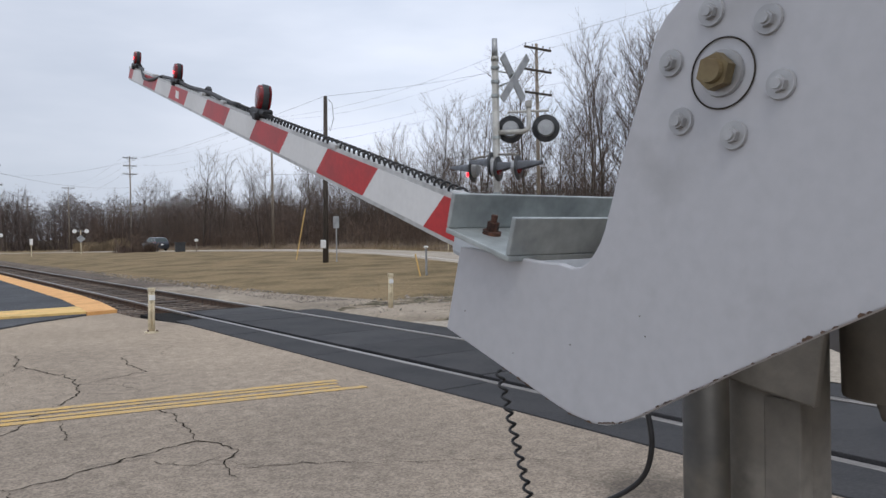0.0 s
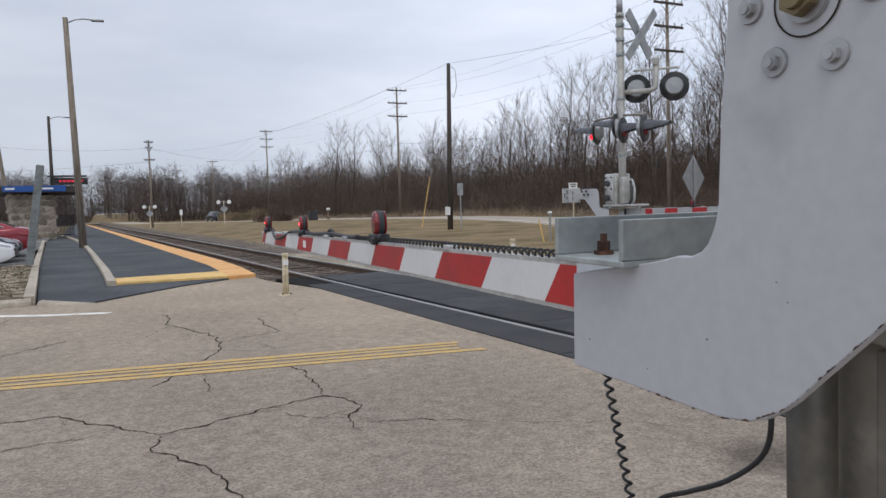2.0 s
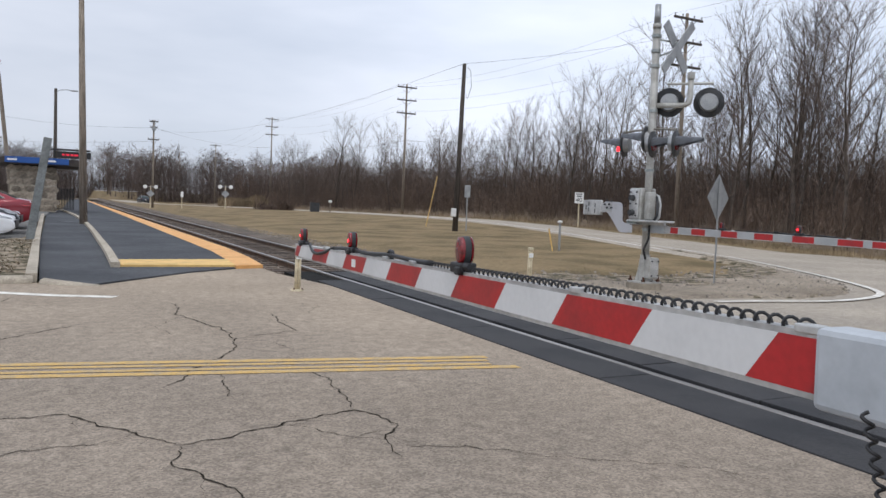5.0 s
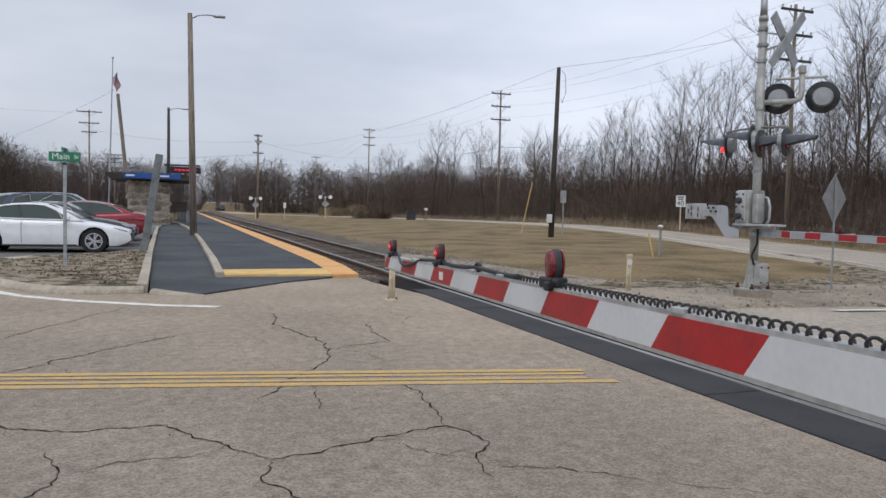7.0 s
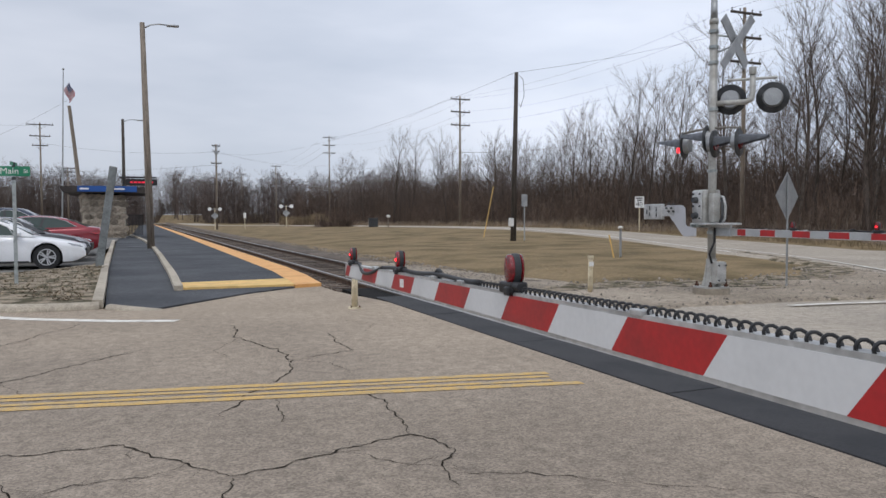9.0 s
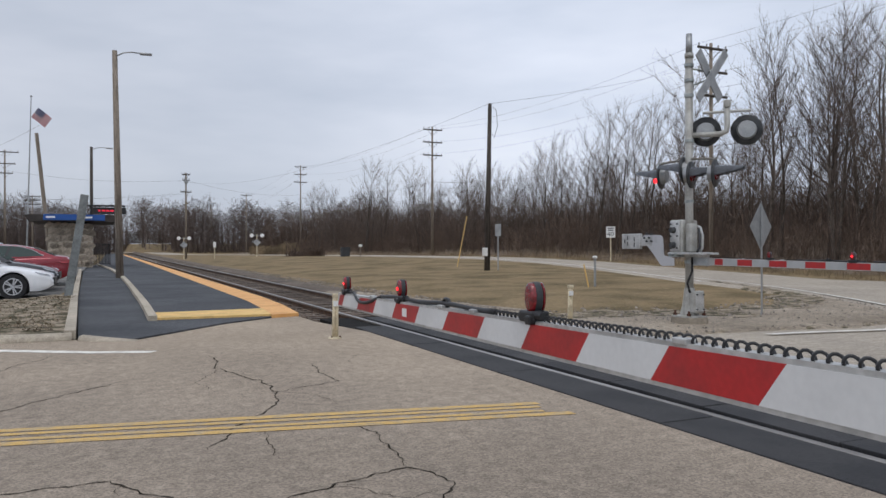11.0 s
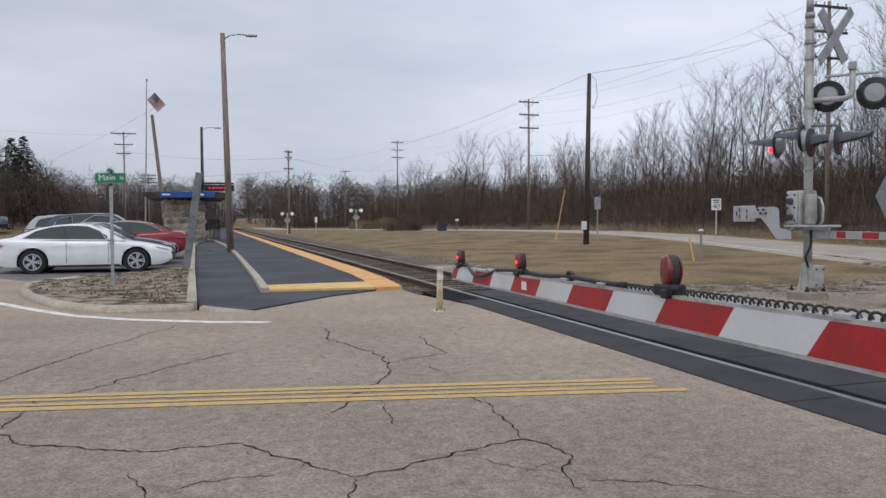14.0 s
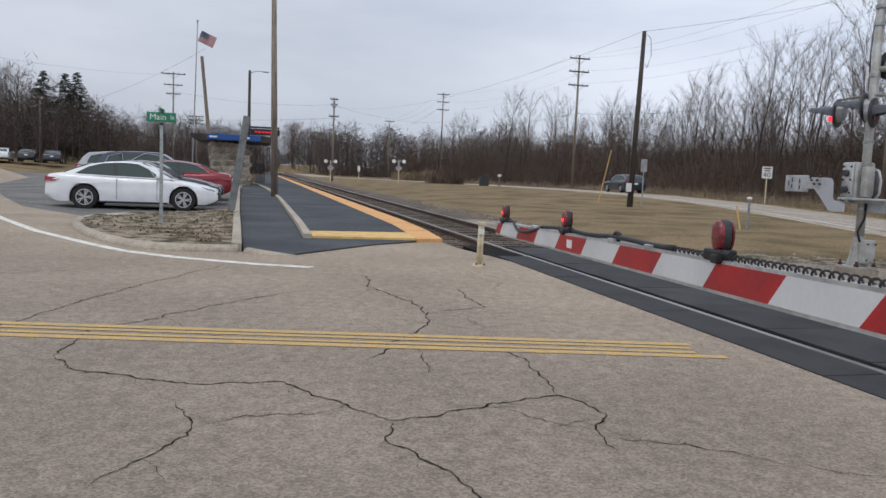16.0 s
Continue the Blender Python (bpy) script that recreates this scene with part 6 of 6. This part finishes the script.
SUV = dict(
    low=[(-2.15, 0.28), (-2.28, 0.42), (-2.31, 0.70), (-2.28, 0.95), (-2.22, 1.12), (-1.5, 1.10), (-0.5, 1.07), (0.5, 1.05), (1.05, 1.04), (1.6, 0.99), (2.05, 0.90), (2.25, 0.78), (2.32, 0.55), (2.30, 0.36), (2.2, 0.26)],
    top=[(-2.20, 1.10), (-2.02, 1.42), (-1.80, 1.62), (-1.2, 1.68), (-0.4, 1.70), (0.2, 1.67), (0.55, 1.52), (1.15, 1.04)],
    side=[[(-1.85, 1.16), (-1.72, 1.46), (-1.35, 1.56), (-1.15, 1.14)], [(-1.05, 1.13), (-1.2, 1.58), (-0.38, 1.61), (-0.36, 1.11)], [(-0.28, 1.11), (-0.30, 1.61), (0.12, 1.58), (0.45, 1.42), (0.78, 1.10)]],
    shield=((0.62, 1.45), (1.08, 1.1), (0.28, 1.63)), back=((-2.14, 1.2), (-1.88, 1.55)), front_wheel=1.40, rear_wheel=-1.30, width=1.86)


def lowered(kind, f):
    """The same body with everything above the sills brought down by the factor f."""
    def drop(p):
        return (p[0], 0.5 + (p[1] - 0.5) * f) if p[1] > 0.5 else p
    return dict(kind, low=[drop(p) for p in kind["low"]], top=[drop(p) for p in kind["top"]], side=[[drop(p) for p in q] for q in kind["side"]], shield=tuple(drop(p) for p in kind["shield"]), back=tuple(drop(p) for p in kind["back"]))


CROSSOVER = lowered(SUV, 0.86)


def car(name, label, kind, body_mat, m, category="car"):
    ob = tagged(empty(name, m), label, category, "parked cars" if category == "car" else "")
    W = kind["width"] / 2
    R = 0.36
    fw, rw = kind["front_wheel"], kind["rear_wheel"]
    chain = [p for p in kind["low"] if p[1] > 0.5]
    x0, x1 = chain[0][0], chain[-1][0]
    chain = sorted(chain)

    def upper(x):
        for (xa, za), (xb, zb_) in zip(chain, chain[1:]):
            if x <= xb:
                return za + (zb_ - za) * (x - xa) / max(1e-6, xb - xa)
        return chain[-1][1]

    def lower(x):
        r = R + 0.05
        for c in (fw, rw):
            if abs(x - c) < r:
                return max(0.22, R + math.sqrt(r * r - (x - c) ** 2))
        over = max(0.0, abs(x) - 2.0)
        return 0.22 + 0.9 * over ** 2
    xs = set(steps(chain[0][0], chain[-1][0], 44))
    for c in (fw, rw):
        r = R + 0.05
        xs |= {c + r * math.cos(a) for a in steps(0, math.pi, 14)} | {c - r - 0.002, c + r + 0.002}
    xs |= {p[0] for p in chain}
    xs = sorted(xs)
    belt = ((0, 0.955), (0.10, 0.975), (0.30, 0.995), (0.52, 1.0), (0.70, 0.985), (0.78, 0.992), (0.90, 0.965), (0.97, 0.925), (1.0, 0.86))
    bm = B()
    cols = []
    for x in xs:
        lo, hi = lower(x), upper(x)
        end = max(0.0, (abs(x) - 1.75) / 0.70)
        taper = 1 - 0.13 * min(1, end) ** 2.2
        col = []
        for s in (-1, 1):
            row = [bm.verts.new((x, s * W * taper * b, 0.22 + (hi - 0.22) * v if 0.22 + (hi - 0.22) * v > lo else lo + 0.002 * v)) for v, b in belt]
            col.append(row)
        mid = bm.verts.new((x, 0, hi + 0.025))
        cols.append((col[0], col[1], mid))
    n = len(belt)
    for (a, b, c), (d, e, f) in zip(cols, cols[1:]):
        for k in range(n - 1):
            bm.faces.new((a[k], a[k + 1], d[k + 1], d[k]))
            bm.faces.new((b[k], e[k], e[k + 1], b[k + 1]))
        bm.faces.new((a[-1], c, f, d[-1]))
        bm.faces.new((c, b[-1], e[-1], f))
    for a, b, c in (cols[0], cols[-1]):
        for k in range(n - 1):
            bm.faces.new((a[k], b[k], b[k + 1], a[k + 1]))
        bm.faces.new((a[-1], b[-1], c))
    bmesh.ops.dissolve_degenerate(bm, dist=0.0005, edges=bm.edges)
    body = part("body", bm, body_mat, ob, "glossy painted body", True)
    zb, zt = min(z for _, z in kind["top"]), max(z for _, z in kind["top"])

    def wid(z):
        return (W - 0.07) - 0.19 * max(0, (z - zb) / (zt - zb))
    bm = B()
    rings = []
    for s in (-1, -0.86, 0, 0.86, 1):
        rings.append([bm.verts.new((x, s * wid(z), z - (0.022 if abs(s) == 1 and z > zb + 0.1 else 0) + (0.02 if s == 0 and z > zb + 0.2 else 0))) for x, z in kind["top"]])
    n = len(kind["top"])
    for a, b in zip(rings, rings[1:]):
        for k in range(n - 1):
            bm.faces.new((a[k], a[k + 1], b[k + 1], b[k]))
    bm.faces.new(rings[0])
    bm.faces.new(rings[-1][::-1])
    bmesh.ops.triangulate(bm, faces=[f for f in bm.faces if len(f.verts) > 4])
    roof = part("roof", bm, body_mat, ob, "painted roof and pillars")
    roof.data.polygons.foreach_set("use_smooth", [abs(p.normal.y) < 0.8 for p in roof.data.polygons])
    for pane in kind["side"]:
        for s in (-1, 1):
            bm = B()
            slab(bm, [(x, s * (wid(z + 0.02) - 0.006), z) for x, z in pane], (0, s * 0.016, 0))
            part("side_window", bm, M["glass"], ob, "dark side window")
    panes = kind["side"]
    for s in (-1, 1):
        # bright strip over the windows, black pillars between them
        rim = sorted({p for q in panes for p in q if p[1] > zb + 0.09} | {panes[0][0], panes[-1][-1], panes[-1][-2]})
        rim = [p for i, p in enumerate(rim) if i == 0 or p[0] - rim[i - 1][0] > 0.03]
        part("window_strip", tube(B(), [(x, s * (wid(z + 0.03) + 0.006), z + 0.014) for x, z in rim], 0.010, 5), M["wheel_rim"], ob, "bright trim over the side windows")
        for qa, qb in zip(panes, panes[1:]):
            ra = sorted(qa)[-2:]
            lb = sorted(qb)[:2]
            quad = [min(ra, key=lambda p: p[1]), max(ra, key=lambda p: p[1]), max(lb, key=lambda p: p[1]), min(lb, key=lambda p: p[1])]
            bm = B()
            slab(bm, [(x, s * (wid(z + 0.02) - 0.005), z) for x, z in quad], (0, s * 0.013, 0))
            part("door_pillar", bm, M["trim_black"], ob, "black pillar between the windows")
    for (xa, za), (xb, zb_) in ((kind["shield"][2], kind["shield"][1]), kind["back"]):
        bm = B()
        d = Vector((zb_ - za, 0, -(xb - xa))).normalized() * 0.02
        d = d if d.z > 0 else -d
        up = 0.0
        slab(bm, [(xa, -wid(za) + 0.12, za + up), (xa, wid(za) - 0.12, za + up), (xb, wid(zb_) - 0.12, zb_ + up), (xb, -wid(zb_) + 0.12, zb_ + up)], d * 1.6)
        part("windscreen", bm, M["glass"], ob, "dark glass windscreen")
    for x in (fw, rw):
        for s in (-1, 1):
            w = empty("wheel", pose(x, s * (W - 0.115), R))
            w.parent = ob
            bm = B()
            rod(bm, (0, -0.105, 0), (0, 0.105, 0), R, None, 32)
            bmesh.ops.bevel(bm, geom=[e for e in bm.edges if abs(e.verts[0].co.y - e.verts[1].co.y) < 0.001], offset=0.025, segments=2, affect='EDGES')
            part("tyre", bm, M["tyre"], w, "black tyre")
            bm = B()
            for k in range(24):
                a = k * 2 * math.pi / 24
                b = a + 2 * math.pi / 24
                slab(bm, [(r * math.cos(t), s * 0.106, r * math.sin(t)) for r, t in ((0.215, a), (0.24, a), (0.24, b), (0.215, b))], (0, s * 0.008, 0))
            for k in range(5):
                for lead in (-0.17, 0.17):
                    a = k * 2 * math.pi / 5 + lead
                    slab(bm, [(0.05 * math.cos(a - 0.4), s * 0.108, 0.05 * math.sin(a - 0.4)), (0.22 * math.cos(a - 0.075), s * 0.108, 0.22 * math.sin(a - 0.075)), (0.22 * math.cos(a + 0.075), s * 0.108, 0.22 * math.sin(a + 0.075)), (0.05 * math.cos(a + 0.4), s * 0.108, 0.05 * math.sin(a + 0.4))], (0, s * 0.008, 0))
            rod(bm, (0, s * 0.10, 0), (0, s * 0.12, 0), 0.045, 0.04, 12)
            part("rim", bm, M["wheel_rim"], w, "spoked alloy rim")
    bm = B()
    box(bm, ((fw + rw) / 2, 0, 0.42), (fw - rw + 1.4, 2 * W - 0.5, 0.40))
    part("underbody", bm, M["trim_black"], ob, "black underbody")
    xf = max(x for x, _ in kind["low"])
    xr = min(x for x, _ in kind["low"])
    hz = 0.70 if kind is SEDAN else 0.86
    for s in (-1, 1):
        bm = B()
        slab(bm, [(xf - 0.48, s * (W * 0.93), hz + 0.06), (xf - 0.16, s * (W * 0.86), hz - 0.02), (xf - 0.10, s * (W * 0.84), hz - 0.07), (xf - 0.36, s * (W * 0.92), hz - 0.03)], (0.03, s * 0.035, 0.012))
        part("headlight", bm, M["head_lens"], ob, "clear headlight")
        bm = B()
        slab(bm, [(xr + 0.46, s * (W * 0.93), hz + 0.20), (xr + 0.03, s * (W * 0.86), hz + 0.23), (xr + 0.0, s * (W * 0.86), hz + 0.10), (xr + 0.26, s * (W * 0.95), hz + 0.10)], (-0.01, s * 0.035, 0))
        part("tail_light", bm, M["tail_red"], ob, "red tail light")
        bm = B()
        box(bm, (0.72, s * (W + 0.06), zb + 0.08), (0.14, 0.20, 0.13), 0.03)
        part("mirror", bm, body_mat, ob, "door mirror", True)
        for hx in (-0.62, 0.42):
            bm = B()
            box(bm, (hx - 0.12, s * (W * 0.985), zb - 0.13), (0.20, 0.03, 0.03), 0.008)
            part("door_handle", bm, body_mat, ob)
        for hx in (-0.47, 0.66):
            bm = B()
            box(bm, (hx, s * W * 0.985, 0.62), (0.006, 0.045, 0.60))
            part("door_gap", bm, M["trim_black"], ob)
        bm = B()
        box(bm, (0.0, s * (W * 0.955), 0.235), (1.95, 0.03, 0.05), 0.01)
        part("sill_trim", bm, M["trim_black"], ob, "dark sill trim")
    bm = B()
    box(bm, (xf - 0.005, 0, 0.50), (0.05, 1.15, 0.22), 0.03)
    part("grille", bm, M["trim_black"], ob, "black grille")
    for s in (-1, 1):
        bm = B()
        box(bm, (xf - 0.13, s * (W - 0.17), 0.36), (0.16, 0.14, 0.10), 0.03)
        part("fog_lamp", bm, M["trim_black"], ob)
    bm = B()
    box(bm, (xr - 0.005, 0, 0.78), (0.02, 0.32, 0.15), 0.004)
    part("number_plate", bm, M["sign_white"], ob, "pale blank number plate")
    return ob


WHITE, RED, BLACK = paint("white_car_paint", (0.84, 0.845, 0.855), 0.05), paint("red_car_paint", (0.26, 0.012, 0.025)), paint("black_car_paint", (0.03, 0.032, 0.038))
NAVY, SILVER, GREY = paint("navy_car_paint", (0.04, 0.055, 0.09)), paint("silver_car_paint", (0.42, 0.43, 0.43), 0.5), paint("blue_grey_car_paint", (0.032, 0.038, 0.050), 0.4)
LOT = -0.125
car("car", "white four-door sedan parked at the island", SEDAN, WHITE, pose(-3.72, 24.5, LOT))
car("car", "black sedan parked beside the white sedan", SEDAN, BLACK, pose(-3.75, 27.3, lot_z(27.3)))
car("car", "red sedan parked with its tail to the walkway", SEDAN, RED, pose(-3.55, 30.0, lot_z(30), 0, 0, 180))
car("car", "navy estate car parked in the row", SUV, NAVY, pose(-4.3, 33.0, lot_z(33)))
car("car", "silver car parked in the row", SUV, SILVER, pose(-5.6, 36.0, lot_z(36)))
car("car", "black car parked far along the row", SEDAN, BLACK, pose(-5.4, 39.0, lot_z(39)))
for cx, cy, mt, kd, lb in ((-33.5, 92, SILVER, SUV, "silver estate car parked far across the street"), (-30.4, 93, RED, SEDAN, "dark red car parked far across the street"), (-28.0, 92, WHITE, SEDAN, "white car parked far across the street"), (-25.4, 92, BLACK, SEDAN, "black car parked far across the street"), (-22.6, 91, GREY, SEDAN, "grey car parked far across the street")):
    car("car", lb, kd, mt, pose(cx, cy, land(cx, cy), 0, 0, 100 if kd is SEDAN else 80))
leaving_car = car("moving_car", "dark blue-grey estate car driving along the far road", SUV, GREY, pose(25.3, 95, 0.6, 0, 0, 100), "moving car")
passing_car = car("moving_car", "blue-grey estate car passing on the far road", CROSSOVER, GREY, pose(28, 27, 0.6, 0, 0, 90), "moving car")

bm = B()
box(bm, (0, 0, 0.07), (0.24, 1.7, 0.13), 0.04)
stop = tagged(part("wheel_stop", bm, M["concrete"], None, "", True), "pale concrete wheel stop in front of the white car", "wheel stop")
stop.location = (-1.22, 22.3, LOT)


# ---- station shelter ----
def shelter():
    M["stone"] = material("field_stone", (0.36, 0.30, 0.235), 0.9, scale=4, var=0.25, fine=25, bump=0.6, per_object=0.45)
    M["fascia"] = material("brown_fascia", (0.055, 0.045, 0.04), 0.8, scale=2, var=0.2)
    M["blue"] = material("blue_sign", (0.015, 0.085, 0.32), 0.5, scale=2, var=0.08)
    ob = tagged(empty("station_shelter", pose(-2.25, 59.5, 0.02)), "small stone-walled station shelter with a flat blue-banded roof", "station shelter")
    bm = B()
    box(bm, (0, 0, 1.5), (2.70, 5.4, 3.1), 0.02)
    part("wall", bm, M["concrete"], ob, "mortared stone wall")
    rng = random.Random(4)
    shapes = []
    for k in range(6):
        bm = B()
        n = 7
        slab(bm, [(rng.uniform(0.2, 0.34) * 1.25 * math.cos(a), 0, rng.uniform(0.17, 0.30) * math.sin(a)) for a in steps(0, 6.283, n)[:-1]], (0, -0.05, 0), 0.012)
        o = part("stone", bm, M["stone"], ob)
        o.location = (-1.1 + 0.42 * k, -2.69, 0.25)
        shapes.append(o)
    for r in range(7):
        for c in range(6):
            if r == 0 and c < 5:
                continue
            o = shapes[rng.randrange(6)].copy()
            scene.collection.objects.link(o)
            o.location = (-1.12 + 0.46 * c + 0.2 * (r % 2) + rng.uniform(-0.05, 0.05) - 0.08, -2.69, 0.24 + 0.44 * r + rng.uniform(-0.04, 0.04))
    bm = B()
    slab(bm, [(-2.45, -3.6, 3.18), (2.75, -3.6, 3.18), (3.2, -3.6, 3.62), (-2.75, -3.6, 3.62)], (0, 7.4, 0))
    part("roof", bm, M["fascia"], ob, "flat dark roof with a deep overhang")
    bm = B()
    box(bm, (0.30, -3.66, 3.45), (3.75, 0.08, 0.40), 0.01)
    part("blue_band", bm, M["blue"], ob, "blue sign band")
    for x, w in ((-1.15, 0.55), (1.05, 0.7)):
        bm = B()
        box(bm, (x, -3.71, 3.45), (w, 0.02, 0.12))
        part("word_bar", bm, M["sign_white"], ob, "pale unreadable words")
    rail = tagged(empty("railing", pose(-0.95, 66.0, 0.03)), "black metal railing beside the shelter", "railing")
    for k in range(12):
        bm = B()
        rod(bm, (0.11 * k, 0.03 * k, 0), (0.11 * k, 0.03 * k, 1.72), 0.036, None, 6)
        part("bar", bm, M["trim_black"], rail)
    for z in (0.12, 1.70):
        bm = B()
        rod(bm, (0, 0, z), (1.21, 0.33, z), 0.025, None, 6)
        part("top_rail", bm, M["trim_black"], rail)


shelter()


def display():
    M["led"] = material("led_red", (0.8, 0.02, 0.05), 0.4, var=0.0, emit=0.45)
    ob = tagged(empty("display_sign", pose(-0.9, 62.0, 0.0)), "dark electronic platform sign with glowing red characters", "display sign")
    bm = B()
    box(bm, (1.15, 0, 4.25), (2.3, 0.22, 0.5), 0.04)
    part("case", bm, M["trim_black"], ob, "dark sign case")
    bm = B()
    box(bm, (0.9, 0, 4.62), (2.7, 0.5, 0.12), 0.02)
    part("sign_hood", bm, M["trim_black"], ob)
    for k, w in enumerate((0.16, 0.24, 0.2, 0.26, 0.2, 0.22)):
        bm = B()
        box(bm, (0.42 + 0.29 * k, -0.12, 4.25), (w, 0.02, 0.13))
        part("lit_bar", bm, M["led"], ob, "glowing red characters")
    bm = B()
    rod(bm, (-0.15, 0, 0), (-0.15, 0, 4.6), 0.07, None, 10)
    part("post", bm, M["trim_black"], ob)


display()


# ---- flagpole and flag ----
def flagpole():
    ob = tagged(empty("flagpole", pose(-5.45, 63, 0, 0, 1.5, 0)), "tall thin grey flagpole", "flagpole")
    bm = B()
    rod(bm, (0, 0, 0), (0, 0, 12.75), 0.07, 0.035, 10)
    part("pole", bm, M["sign_back"], ob)
    bm = B()
    bmesh.ops.create_uvsphere(bm, u_segments=10, v_segments=6, radius=0.09, matrix=Matrix.Translation((0, 0, 12.8)))
    part("finial", bm, M["sign_back"], ob)
    lp = tagged(empty("utility_pole", pose(-3.9, 58.5 + 6, 0, 0, -5.5, 0)), "leaning weathered wooden pole behind the shelter", "utility pole", "utility poles")
    bm = B()
    rod(bm, (0, 0, 0), (0, 0, 10.3), 0.17, 0.13, 10)
    part("shaft", bm, M["wood_pole"], lp)


def flag_piece(k, n, w, h, parent):
    """One upright slice of the flag, with its stripes and its share of the blue field."""
    p = empty("flag_slice", pose(0, 0, 0))
    p.parent = parent
    for s in range(13):
        bm = B()
        z0, z1 = h * (1 - (s + 1) / 13), h * (1 - s / 13)
        x0 = 0.0
        if s < 7 and k < 0.4 * n:
            continue
        box(bm, ((x0 + w) / 2, 0, (z0 + z1) / 2), (w, 0.01, z1 - z0))
        part("stripe", bm, M["flag_red"] if s % 2 == 0 else M["flag_white"], p)
    if k < 0.4 * n:
        bm = B()
        box(bm, (w / 2, 0, h * (1 - 3.5 / 13)), (w, 0.011, h * 7 / 13))
        part("blue_field", bm, M["flag_blue"], p)
        for r in range(4):
            bm = B()
            box(bm, (w * 0.5, -0.008, h * (0.54 + 0.11 * r)), (0.05, 0.004, 0.05))
            part("star_dot", bm, M["flag_white"], p)
    return p


M["flag_red"] = material("flag_red", (0.32, 0.02, 0.035), 0.85, scale=6, var=0.1)
M["flag_white"] = material("flag_white", (0.50, 0.48, 0.49), 0.85, scale=6, var=0.08)
M["flag_blue"] = material("flag_blue", (0.04, 0.05, 0.12), 0.85, scale=6, var=0.1)
flagpole()
flag = tagged(empty("flag", pose(-5.11, 63, 11.25)), "striped flag with a blue corner fluttering on its pole", "flag")
SLICES = [flag_piece(k, 8, 0.170, 0.86, flag) for k in range(8)]


# ---- motion ----
def along(y, lane, z=0.02):
    """The pose of a car on the far road, heading away along it."""
    x = road_axis(y) + lane
    d = (road_axis(y + 2) - road_axis(y - 2)) / 4
    return pose(x, y, land(x, y) + z, 0, 0, 90 - math.degrees(math.atan(d)))


def motions():
    """The gates sink, two cars drive off along the far road, and the flag stirs."""
    fall = ((0, 17.0), (0.25, 14.9), (0.5, 12.8), (0.75, 10.8), (1.0, 9.0), (1.25, 6.8), (1.5, 5.0), (1.75, 3.1), (2.0, 1.3), (2.2, 0.2), (2.3, 0.0), (16, 0.0))
    walk(near_gate, [(t, pose(1.25, PIVOT[1], PIVOT[2], a, 0, 0)) for t, a in fall])
    walk(feed_cable, [(t, pose(1.25, PIVOT[1] + 0.014, PIVOT[2], 17.0 - 0.30 * (17.0 - a), 0, 0)) for t, a in fall])
    walk(coil_cable, [(t, pose(*COIL_TOP, -4.0 * a / 17.0, 0, 0)) for t, a in fall])
    walk(far_gate, [(t, Matrix.Translation((8.96, 9.62, 1.40)) @ pose(0, 0, 0, 0, 0, 180) @ pose(0, 0, 0, a * 0.6, 0, 0)) for t, a in fall])
    walk(leaving_car, [(t, along(95 + 18 * t, 0.3)) for t in steps(0, 16, 32)])
    walk(passing_car, [(t, along(25.9 + 19.6 * (t - 14.4), 2.2)) for t in steps(0, 16, 32)])
    droop = ((0, 50), (2, 60), (4, 52), (6, 62), (7.5, 64), (8, 60), (8.5, 68), (9, 56), (10.3, 44), (11.5, 36), (12, 46), (12.5, 25), (13, 28), (13.5, 27), (14, 50), (14.5, 28), (15, 26), (15.5, 24), (16, 24))
    walk(flag, [(t, pose(-5.11, 63, 11.25, 0, a, (-62 if t < 9.5 else -22) + 9 * math.sin(0.9 * t))) for t, a in droop])
    for k, piece in enumerate(SLICES):
        rows = []
        for t in steps(0, 16, 32):
            x, y = 0.0, 0.0
            for j in range(k + 1):
                a = 22 * math.sin(2.6 * t - 0.95 * j) * min(1, 0.35 + j / 5)
                if j < k:
                    x += 0.170 * math.cos(radians(a))
                    y += 0.170 * math.sin(radians(a))
            rows.append((t, pose(x, y, 0, 0, 0, a)))
        walk(piece, rows)


motions()
